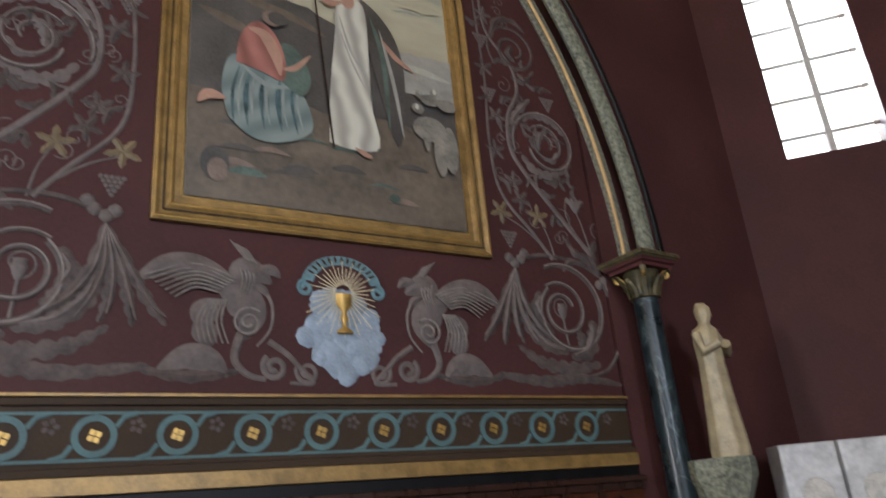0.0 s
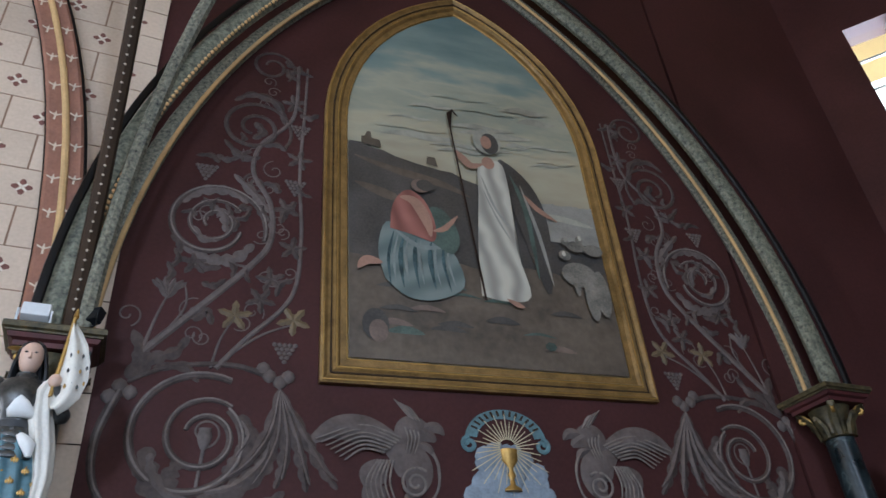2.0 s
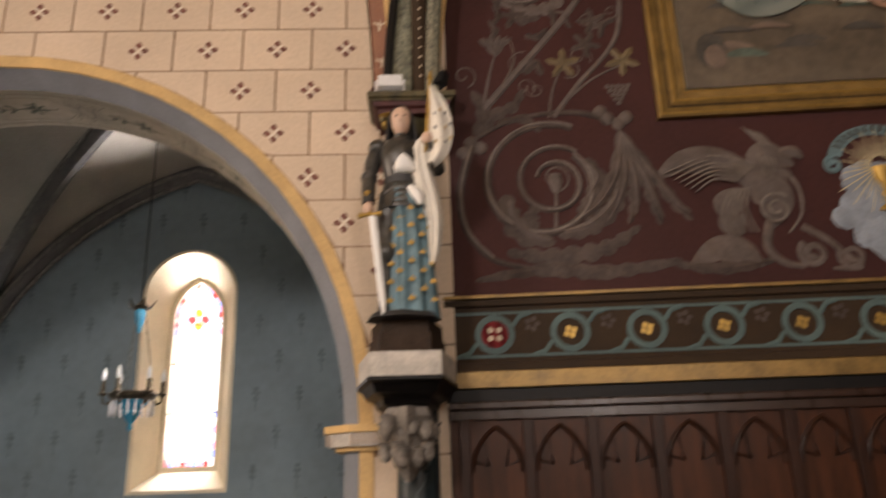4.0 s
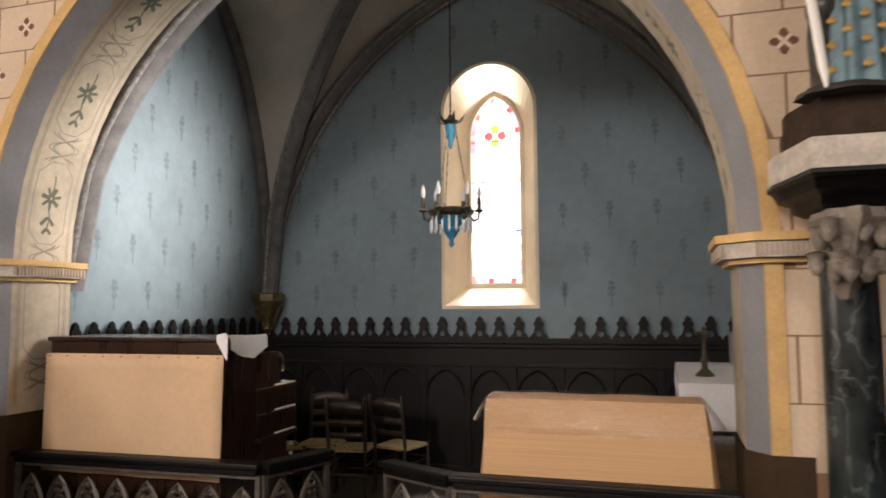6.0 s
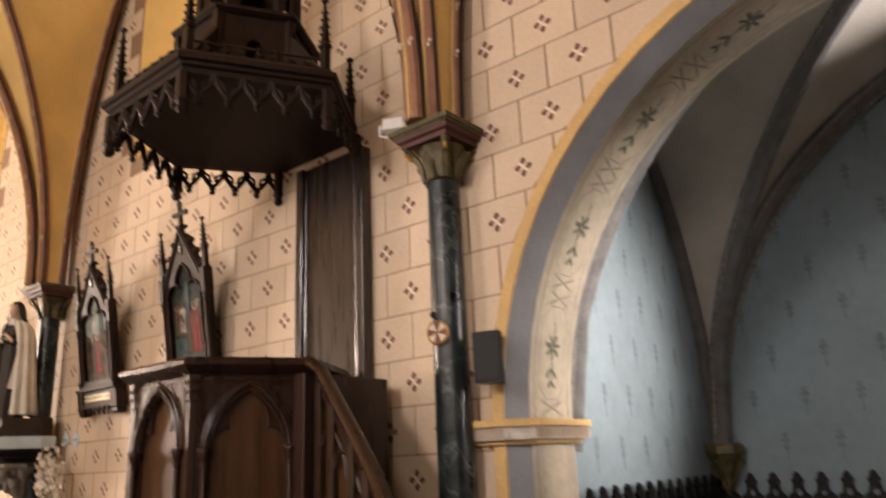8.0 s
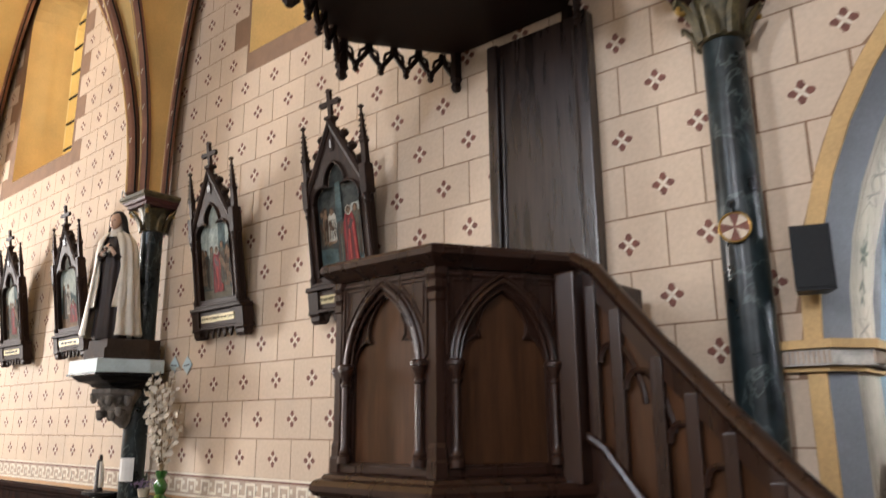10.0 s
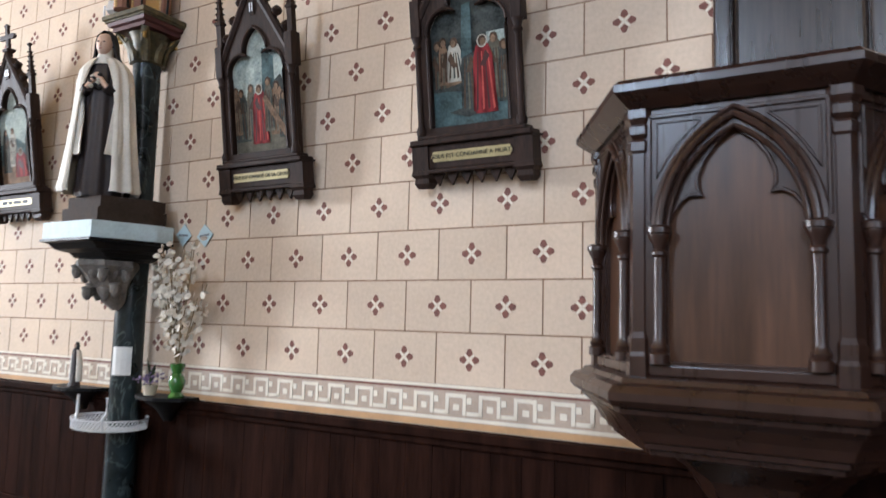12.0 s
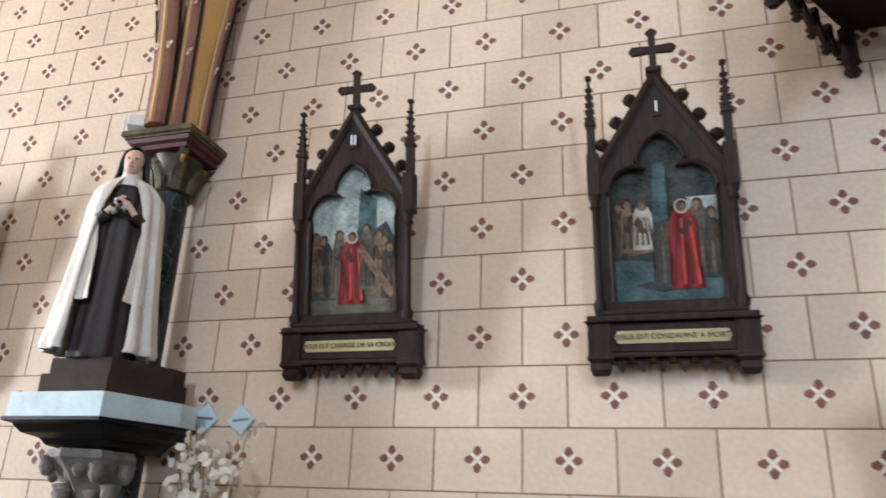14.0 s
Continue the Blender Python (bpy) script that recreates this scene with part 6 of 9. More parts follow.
M_SIGN = material("pale_blue_card", (0.50, 0.62, 0.66), 0.6, vary=0.05)
for dx, tilt in ((-9.93, 4), (-9.70, -6)):
    sg = thing("diamond_sign", "small pale blue diamond-shaped card stuck on the wall", "sign", Matrix.Translation((dx, WY - 0.022, 2.30 if dx < -9.8 else 2.29)) @ Matrix.Rotation(radians(45 + tilt), 4, "Y"))
    bm = bmesh.new()
    box(bm, -0.062, 0.062, 0, 0.006, -0.062, 0.062, 0.004)
    part("card", bm, M_SIGN, sg)
    bm = bmesh.new()
    box(bm, -0.05, 0.05, -0.002, -0.0005, -0.007, 0.007, m=Matrix.Rotation(radians(-45), 4, "Y"))
    part("writing", bm, M_SLATE, sg, "line of unreadable print")

# ---- chapel things ----
M_CARD = material("brown_card", (0.60, 0.42, 0.27), 0.8, vary=0.06, scale=3, fine=30)
M_KRAFT = material("corrugated_kraft", (0.58, 0.365, 0.195), 0.7, vary=0.05, scale=3, fine=5, bump=0.35, stretch=(0.15, 0.15, 30))
M_CLOTH = material("white_cloth", (0.72, 0.73, 0.76), 0.85, vary=0.06, scale=6)
M_MARBLE = material("grey_marble", (0.50, 0.49, 0.48), 0.35, vary=0.16, scale=5, fine=20)
M_IRON = material("cast_iron", (0.11, 0.10, 0.09), 0.45, metal=0.4, vary=0.3, scale=20)
M_BRASS = material("tarnished_brass", (0.10, 0.085, 0.06), 0.4, metal=0.7, vary=0.3, scale=20)
M_BLUEGL = material("blue_opaline", (0.04, 0.32, 0.52), 0.2, vary=0.15, scale=12, coat=0.4)
M_CRYST = material("crystal", (0.75, 0.80, 0.85), 0.1, vary=0.05, coat=0.5)
M_RUSH = material("rush_seat", (0.34, 0.24, 0.11), 0.75, vary=0.25, scale=30)
M_CHAIRW = material("chair_beech", (0.11, 0.052, 0.024), 0.4, vary=0.28, scale=8, stretch=WOODG, coat=0.15)
M_CHAIRD = material("chair_dark", (0.020, 0.011, 0.007), 0.45, vary=0.3, scale=8, stretch=WOODG)


def film(name):
    """Clear plastic film."""
    m = bpy.data.materials.new(name)
    m.use_nodes = True
    n, l = m.node_tree.nodes, m.node_tree.links
    tr, gl, mx = n.new("ShaderNodeBsdfTransparent"), n.new("ShaderNodeBsdfGlossy"), n.new("ShaderNodeMixShader")
    gl.inputs["Roughness"].default_value = 0.09
    mx.inputs[0].default_value = 0.15
    ns, bp = n.new("ShaderNodeTexNoise"), n.new("ShaderNodeBump")
    ns.inputs["Scale"].default_value = 16
    bp.inputs["Strength"].default_value, bp.inputs["Distance"].default_value = 0.9, 0.03
    l.new(ns.outputs["Fac"], bp.inputs["Height"])
    l.new(bp.outputs[0], gl.inputs["Normal"])
    l.new(tr.outputs[0], mx.inputs[1])
    l.new(gl.outputs[0], mx.inputs[2])
    l.new(mx.outputs[0], n["Material Output"].inputs[0])
    return m


M_FILM = film("plastic_film")

# stained glass window
win = thing("window_chapel", "pointed stained glass window, clear field with pink and orange borders", "window", pose(0, GY, 0), kind="structure")
gc, gh = (GX0 + GX1) / 2, (GX1 - GX0) / 2
G_CLEAR, G_PINK = glass_tint("clear_glass", (0.97, 0.98, 1.0)), glass_tint("pink_glass", (0.95, 0.42, 0.62))
G_ORANGE, G_RED, G_BLUE, G_PALE = glass_tint("orange_glass", (1.0, 0.45, 0.08)), glass_tint("red_glass", (0.85, 0.10, 0.10)), glass_tint("blue_glass", (0.35, 0.45, 0.95)), glass_tint("pale_glass", (0.90, 0.93, 1.0))


def pane(name, pts, mat, y=0.0):
    bm = bmesh.new()
    bm.faces.new([bm.verts.new((x, y, z)) for x, z in pts])
    o = part(name, bm, mat, win)
    o.visible_shadow = False
    return o


pane("clear_pane", glass_outline(), G_CLEAR, 0.01)
bw = 0.055
zz = GZ0
k = 0
while zz < 3.66:
    z1 = min(zz + 0.085, 3.68)
    for s in (-1, 1):
        x0 = gc + s * gh
        mt = (G_PINK, G_PALE, G_BLUE, G_PINK, G_PALE)[(k + (s > 0)) % 5]
        if zz < 2.62 or zz > 3.45:
            pane("border_pane", [(x0, zz), (x0 - s * bw, zz), (x0 - s * bw, z1 - 0.004), (x0, z1 - 0.004)], mt)
    zz = z1
    k += 1
for i in range(7):
    x0 = GX0 + bw + i * (GX1 - GX0 - 2 * bw) / 7
    x1 = x0 + (GX1 - GX0 - 2 * bw) / 7 - 0.004
    pane("border_pane", [(x0, GZ0), (x1, GZ0), (x1, GZ0 + bw), (x0, GZ0 + bw)], (G_BLUE, G_PINK, G_RED, G_PINK)[i % 4])
ao, ai = pointed(gc, 3.68, gh, 0.42, 8), pointed(gc, 3.68, gh - bw, 0.42 - bw, 8)
for i in range(len(ao) - 1):
    pane("border_pane", [ao[i], ao[i + 1], ai[i + 1], ai[i]], (G_PINK, G_BLUE, G_PINK, G_RED)[i % 4])
for i in range(4):
    a = math.pi / 2 * i
    pane("quatrefoil_pane", [(gc + 0.075 * math.cos(a) + 0.05 * math.cos(t), 3.66 + 0.075 * math.sin(a) + 0.05 * math.sin(t)) for t in [math.pi / 5 * q for q in range(10)]], (G_RED, G_ORANGE)[i % 2], -0.004)
ring_o = [(gc + 0.145 * math.cos(t), 3.66 + 0.145 * math.sin(t)) for t in [math.pi / 12 * q for q in range(25)]]
ring_i = [(gc + 0.13 * math.cos(t), 3.66 + 0.13 * math.sin(t)) for t in [math.pi / 12 * q for q in range(25)]]
for i in range(0, 24, 2):
    pane("ring_pane", [ring_o[i], ring_o[i + 1], ring_o[i + 2], ring_i[i + 2], ring_i[i + 1], ring_i[i]], G_BLUE, -0.003)
r2o = [(gc + 0.135 * math.cos(t), 2.28 + 0.135 * math.sin(t)) for t in [math.pi / 12 * q for q in range(25)]]
r2i = [(gc + 0.118 * math.cos(t), 2.28 + 0.118 * math.sin(t)) for t in [math.pi / 12 * q for q in range(25)]]
for i in range(0, 24, 2):
    pane("ring_pane", [r2o[i], r2o[i + 1], r2o[i + 2], r2i[i + 2], r2i[i + 1], r2i[i]], G_PINK, -0.003)
bm = bmesh.new()
for z in (2.60, 3.15, 3.60):
    box(bm, GX0, GX1, -0.012, -0.004, z - 0.005, z + 0.005)
part("saddle_bar", bm, M_IRON, win, "thin iron saddle bars")

# wainscot with pierced cresting
wain = thing("wainscot_chapel", "near-black panelled wainscot with pierced cresting round the chapel", "wainscot", kind="structure")
for (m, L) in ((Matrix.Translation((CX0, CY1, 0)), CX1 - CX0), (Matrix.Translation((CX0, WY + 0.75, 0)) @ Matrix.Rotation(radians(90), 4, "Z"), CY1 - WY - 0.80)):
    bm = bmesh.new()
    box(bm, 0, L, -0.03, -0.004, 0, 1.40, m=m)
    part("backing", bm, M_BLACKW, wain, m=None)
    bm = bmesh.new()
    for z0, z1, d in ((1.40, 1.455, 0.10), (1.355, 1.398, 0.07), (1.16, 1.20, 0.05), (0, 0.15, 0.055)):
        box(bm, 0, L, -d, -0.004, z0, z1, 0.006, m)
    part("rail", bm, M_BLACKW, wain)
    n = round(L / 0.50)
    for i in range(n + 1):
        bm = bmesh.new()
        x = L * i / n
        box(bm, x - 0.035, x + 0.035, -0.055, -0.004, 0.15, 1.16, 0.006, m)
        part("stile", bm, M_BLACKW, wain)
        if i < n:
            bm = bmesh.new()
            tube(bm, [m @ Vector((x + L / n / 2 + a, -0.04, z)) for a, z in pointed(0, 0.86, L / n / 2 - 0.04, 0.27, 8)], 0.014, 6)
            part("panel_arch", bm, M_BLACKW, wain, "", True)
    bm = bmesh.new()
    w = 0.092
    outer = [(-w, 0), (-w, 0.02), (-0.05, 0.055), (-0.038, 0.12), (-0.055, 0.15), (-0.03, 0.175), (-0.028, 0.20), (0, 0.225), (0.028, 0.20), (0.03, 0.175), (0.055, 0.15), (0.038, 0.12), (0.05, 0.055), (w, 0.02), (w, 0)]
    inner = [(0.03 * math.cos(t), 0.05 + 0.034 * math.sin(t)) for t in [math.pi / 4 * q for q in range(8)]]
    for yy in (-0.075, -0.045):
        vo, vi = [bm.verts.new((x, yy, z)) for x, z in outer], [bm.verts.new((x, yy, z)) for x, z in inner]
        es = [bm.edges.new((p, q)) for p, q in zip(vo, vo[1:] + vo[:1])] + [bm.edges.new((p, q)) for p, q in zip(vi, vi[1:] + vi[:1])]
        bmesh.ops.triangle_fill(bm, edges=es, use_beauty=True)
    quads(bm, [[(x, yy, z) for x, z in outer] for yy in (-0.075, -0.045)], closed=True)
    quads(bm, [[(x, yy, z) for x, z in inner] for yy in (-0.075, -0.045)], closed=True)
    me = finish(bm, "crest_piece", M_BLACKW)
    n = round(L / 0.20)
    for i in range(n):
        if (i * 7 + 3) % 23 == 0 and L > 4:
            continue
        piece("crest_piece", me, wain, m @ Matrix.Translation((L * (i + 0.5) / n, 0, 1.455)))

# corbels under the vault ribs
for cx, cy in ((CX0 + 0.12, CY1 - 0.12), (CX1 - 0.12, CY1 - 0.12)):
    cb = thing("rib_corbel", "gilded grey leaf corbel carrying the vault ribs in the corner", "corbel", pose(cx, cy, 1.5))
    bm = bmesh.new()
    lathe(bm, [(0.02, 0), (0.06, 0.05), (0.05, 0.1), (0.10, 0.18), (0.13, 0.27), (0.17, 0.34), (0.19, 0.36), (0.19, 0.43), (0.16, 0.45)], 8)
    part("bell", bm, M_GILTGREEN, cb)
    for i in range(7):
        a = math.pi * 2 * i / 7
        bm = bmesh.new()
        tube(bm, [(0.05 * math.cos(a), 0.05 * math.sin(a), 0.06), (0.10 * math.cos(a), 0.10 * math.sin(a), 0.2), (0.17 * math.cos(a), 0.17 * math.sin(a), 0.30)], 0.03, 6, taper=[0.6, 1, 0.5])
        part("leaf", bm, M_GILTGREEN, cb, "", True)

# stencilled sprigs on the blue walls
bm = bmesh.new()
rnd = random.Random(9)


def sprig(bm, m, s=1.0):
    k = len(bm.verts)
    prism(bm, [(-0.006, -0.13), (-0.006, 0.08), (0.006, 0.08), (0.006, -0.13)], 0, 0.001)
    for z, w in ((-0.02, 0.035), (0.04, 0.045), (0.09, 0.03)):
        for q in (-1, 1):
            prism(bm, [(0, z - 0.02), (q * w, z + 0.01), (q * w * 0.5, z + 0.045), (0, z + 0.02)], 0, 0.001)
    vs = list(bm.verts)[k:]
    bmesh.ops.transform(bm, matrix=m, verts=vs)


for r in range(9):
    z = 1.90 + r * 0.40
    for c in range(16):
        x = CX0 + 0.2 + c * 0.46 + (0.23 if r % 2 else 0)
        hz = VS + VH * rise((x - VC) / VA)
        if z < hz - 0.15 and not (WX0 - 0.12 < x < WX1 + 0.12 and z < 4.5) and x < CX1 - 0.2:
            sprig(bm, Matrix.Translation((x, CY1 - 0.004, z)))
    for c in range(8):
        y = WY + 0.9 + c * 0.42 + (0.21 if r % 2 else 0)
        if y < CY1 - 0.2 and z < VS + VH * rise((y - VB) / VD) - 0.15:
            sprig(bm, Matrix.Translation((CX0 + 0.003, y, z)) @ Matrix.Rotation(radians(90), 4, "Z"))
sprig_ob = part("stencil_sprigs", bm, M_MOTIF)
tagged(sprig_ob, "faded dark stencilled sprigs on the blue chapel walls", "wall ornament", kind="stuff")

# chandelier
CH = (-1.78, 6.2)
ch = thing("chandelier", "small bronze and blue opaline chandelier with candle bulbs on a chain", "chandelier", pose(*CH, 0.23) @ Matrix.Diagonal((0.8, 0.8, 0.9, 1)))
bm = bmesh.new()
tube(bm, [(0, 0, 3.62), (0, 0, 6.15)], 0.008, 6)
part("cord", bm, M_BLACK, ch)
bm = bmesh.new()
lathe(bm, [(0.02, 3.62), (0.04, 3.58), (0.09, 3.56), (0.05, 3.53)], 14)
for i in range(6):
    a = math.pi / 3 * i
    tube(bm, [(0.04 * math.cos(a), 0.04 * math.sin(a), 3.52), (0.12 * math.cos(a), 0.12 * math.sin(a), 3.55), (0.17 * math.cos(a), 0.17 * math.sin(a), 3.62)], 0.025, 6, taper=[0.8, 1, 0.3], flat=0.4)
part("crown", bm, M_BRASS, ch, "leafy bronze crown", True)
bm = bmesh.new()
lathe(bm, [(0.012, 3.28), (0.03, 3.31), (0.025, 3.34), (0.05, 3.40), (0.065, 3.50), (0.05, 3.53)], 14)
part("blue_finial", bm, M_BLUEGL, ch, "blue opaline finial", True)
for i in range(3):
    a = 2 * math.pi * i / 3 + 0.5
    bm = bmesh.new()
    for k in range(9):
        f = k / 8
        lathe(bm, [(0.001, -0.02), (0.008, 0), (0.001, 0.02)], 5, cx=math.cos(a) * (0.05 + 0.16 * f), cy=math.sin(a) * (0.05 + 0.16 * f), cz=3.50 - 0.80 * f, cap=False)
    tube(bm, [(math.cos(a) * 0.05, math.sin(a) * 0.05, 3.52), (math.cos(a) * 0.21, math.sin(a) * 0.21, 2.68)], 0.003, 4)
    part("chain", bm, M_BRASS, ch)
bm = bmesh.new()
lathe(bm, [(0.20, 2.60), (0.25, 2.63), (0.26, 2.66), (0.23, 2.68), (0.18, 2.66)], 24)
part("ring", bm, M_BRASS, ch, "bronze ring", True)
bm = bmesh.new()
loft(bm, [(0, 0, 2.30, 0.004, 0.004), (0, 0, 2.33, 0.03, 0.03), (0, 0, 2.37, 0.02, 0.02), (0, 0, 2.42, 0.06, 0.06), (0, 0, 2.48, 0.10, 0.10), (0, 0, 2.50, 0.085, 0.085), (0, 0, 2.57, 0.17, 0.17), (0, 0, 2.62, 0.19, 0.19)], seg=36, folds=18, depth=0.035)
part("blue_bowl", bm, M_BLUEGL, ch, "fluted blue opaline bowl", 60)
for i in range(6):
    a = math.pi / 3 * i + 0.35
    bm = bmesh.new()
    tube(bm, [(math.cos(a) * r, math.sin(a) * r, z) for r, z in ((0.20, 2.62), (0.25, 2.56), (0.30, 2.58), (0.31, 2.64))], 0.014, 6)
    lathe(bm, [(0.02, 2.64), (0.05, 2.66), (0.05, 2.67), (0.025, 2.68), (0.022, 2.79)], 10, cx=math.cos(a) * 0.31, cy=math.sin(a) * 0.31)
    arm = part("arm", bm, M_BRASS, ch, "bronze arm with candle tube", True)
    bm = bmesh.new()
    lathe(bm, [(0.014, 2.79), (0.028, 2.83), (0.022, 2.87), (0.004, 2.92)], 10, cx=math.cos(a) * 0.31, cy=math.sin(a) * 0.31)
    part("bulb", bm, M_CRYST, arm, "flame-shaped glass bulb", True)
for i in range(18):
    a = 2 * math.pi * i / 18
    bm = bmesh.new()
    lathe(bm, [(0.002, 2.44), (0.014, 2.47), (0.012, 2.54), (0.004, 2.60)], 6, cx=0.225 * math.cos(a), cy=0.225 * math.sin(a))
    part("crystal_drop", bm, M_CRYST, ch)

# harmonium with its back covered in card
har = thing("harmonium", "dark wooden harmonium seen from behind, back covered with pinned card", "harmonium", pose(-3.37, 4.12, 0))
bm = bmesh.new()
box(bm, -0.67, 0.67, 0.0, 0.42, 0.0, 1.47, 0.008)
part("case", bm, M_WOOD, har, "dark walnut case")
bm = bmesh.new()
box(bm, -0.70, 0.71, -0.03, 0.46, 1.565, 1.595, 0.008)
box(bm, -0.68, 0.68, -0.012, 0.43, 1.47, 1.563, 0.004)
part("lid", bm, M_WOOD, har, "overhanging lid")
for s in (-1, 1):
    bm = bmesh.new()
    prism(bm, [(0.42, 0.0), (0.42, 1.47), (0.66, 1.47), (0.70, 1.25), (0.92, 1.20), (0.92, 0.86), (0.80, 0.84), (0.80, 0.0)], s * 0.67 - 0.02, s * 0.67 + 0.02)
    o = part("side_panel", bm, M_WOOD, har, "shaped side panel")
    o.matrix_basis = Matrix(((0, 1, 0, 0), (1, 0, 0, 0), (0, 0, 1, 0), (0, 0, 0, 1)))
for z0, z1, d in ((1.20, 1.225, 0.92), (1.03, 1.05, 0.90), (0.86, 0.885, 0.95)):
    bm = bmesh.new()
    box(bm, -0.66, 0.70, 0.40, d, z0, z1, 0.006)
    part("key_shelf", bm, M_WOOD, har)
for z in (1.228, 1.053, 0.888):
    bm = bmesh.new()
    box(bm, 0.60, 0.704, 0.62, 0.90, z, z + 0.012, 0.003)
    part("key_cheek", bm, M_METAL, har, "pale key cheek")
bm = bmesh.new()
tube(bm, [(0.64, 0.74 + 0.085 * math.cos(t), 1.36 + 0.085 * math.sin(t)) for t in [-0.6 + 0.24 * q for q in range(13)]], 0.014, 6)
part("scroll_bracket", bm, M_BRASS, har, "curved metal candle bracket", True)
bm = bmesh.new()
quads(bm, [[(0.52 + 0.14 * i / 4, 0.66 + 0.16 * j / 3, 1.243 + 0.02 * math.sin(i + j)) for i in range(5)] for j in range(4)])
part("sheet_music", bm, M_WHITE, har, "crumpled white sheet", True)
for k in range(4):
    bm = bmesh.new()
    lathe(bm, [(0.012, 0), (0.016, 0.012), (0.012, 0.022)], 10, cx=0.69, cy=0.86, cz=0.56 + 0.07 * k)
    part("stop_knob", bm, M_METAL, har, "", True)
bm = bmesh.new()
N1 = 14
quads(bm, [[(-0.70 + 1.40 * i / N1 + 0.012 * math.sin(i * 1.3) * (1 - j / 8) - (0.012 if i == 0 else 0) * (8 - j) / 8, -0.035 - 0.018 * math.sin(i * 0.55) ** 2 * (1 - j / 8), 0.70 + 0.785 * j / 8) for i in range(N1 + 1)] for j in range(9)])
cover = part("card_cover", bm, M_CARD, har, "pale brown card pinned along the top", True)
md = cover.modifiers.new("thick", "SOLIDIFY")
md.thickness = 0.004
bm = bmesh.new()
for i in range(10):
    lathe(bm, [(0.006, -0.003), (0.006, 0.003)], 8, cx=-0.66 + i * 0.147, cy=-0.042, cz=1.468)
part("drawing_pin", bm, M_BRASS, har)
bm = bmesh.new()
g = []
for j, (y, z) in enumerate(((0.20, 1.575), (0.05, 1.577), (-0.02, 1.575), (-0.038, 1.56), (-0.04, 1.50), (-0.045, 1.42))):
    g.append([(0.635 + 0.095 * i / 6 + (0.02 * j if i == 0 else 0), y, z + (0.10 * (6 - i) / 6 if j == 4 else 0.15 * (6 - i) / 6 if j == 5 else 0)) for i in range(7)])
quads(bm, g)
quads(bm, [[(0.735, y, 1.575), (0.745, y, 1.55), (0.74, y + 0.01, 1.40 + abs(y - 0.2) * 0.4)] for y in (-0.03, 0.1, 0.25, 0.42)])
clo = part("cloth", bm, M_CLOTH, None, "", True, pose(-3.37, 4.12, 0.028))
tagged(clo, "white cloth draped over the harmonium's corner", "cloth")

# wrapped altar
alt = thing("wrapped_altar", "freestanding altar wrapped in kraft corrugated paper under clear film", "altar", pose(-0.40, 4.35, 0))
bm = bmesh.new()
box(bm, -0.52, 0.52, -0.17, 0.02, 0.12, 1.23, 0.01)
part("table", bm, M_WOOD, alt, "altar table under the wrapping")
bm = bmesh.new()
box(bm, -0.85, 0.85, -0.2, 0.8, 0.002, 0.12, 0.01)
part("step", bm, M_DADO, alt, "low wooden step")


W_ALT, Z_FR, Z_BK = 0.585, 1.262, 1.272


def drape(u, v, lift=0.0):
    """Point of the paper; u across, v from the front hem (-1) over the top to the back (1)."""
    if v < 0:
        k = -v
        flare = 1 + 0.055 * k + 0.02 * k * abs(u) ** 6
        return (u * W_ALT * flare + 0.010 * math.sin(9 * u + 3 * v), -0.215 - lift - 0.035 * k - 0.018 * k * math.sin(6.5 * u + 0.6) ** 2, Z_FR - 0.66 * k - 0.03 * k * u ** 4)
    return (u * W_ALT * (1 - 0.025 * v), -0.215 + 0.24 * v, Z_FR + lift + (Z_BK - Z_FR) * math.sin(v * 1.571) + 0.002 * math.sin(8 * u + 5 * v))


bm = bmesh.new()
quads(bm, [[drape(-1 + 2 * i / 48, v) for i in range(49)] for v in [-1 + 0.0625 * k for k in range(17)] + [0.08, 0.2, 0.4, 0.6, 0.8, 1]])
part("paper_front", bm, M_KRAFT, alt, "ribbed kraft paper hanging in front", True)
for s in (-1, 1):
    # folded gusset where the paper turns the corner
    bm = bmesh.new()
    rows = []
    for k in [q / 10 for q in range(11)]:
        x0, y0, z0 = drape(s, -k)
        rows.append([(x0 + s * t * (0.03 + 0.10 * k) * (1 - 0.6 * t), y0 + 0.24 * t + 0.02 * math.sin(7 * t + 4 * k), z0 + (Z_BK - Z_FR) * t * (1 - k) + 0.06 * k * t) for t in (0, 0.12, 0.25, 0.4, 0.6, 0.8, 1)])
    quads(bm, rows)
    part("paper_side", bm, M_KRAFT, alt, "paper folded over the end", True)
    bm = bmesh.new()
    quads(bm, [[(s * (W_ALT * 0.975 + (0.075 + 0.06 * t) * k + 0.012 * math.sin(9 * t) * k), -0.235 + 0.27 * t, Z_FR + 0.012 + (Z_BK - Z_FR) * t - (0.13 + 0.06 * t) * k * (0.6 + 0.4 * k)) for t in [q / 10 for q in range(11)]] for k in [q / 5 for q in range(6)]])
    part("under_cloth", bm, M_CLOTH, alt, "white cloth edge under the film", True)
rnd = random.Random(21)
CR = [(rnd.uniform(4, 24), rnd.uniform(-20, 20), rnd.uniform(0, 6)) for q in range(5)]
bm = bmesh.new()
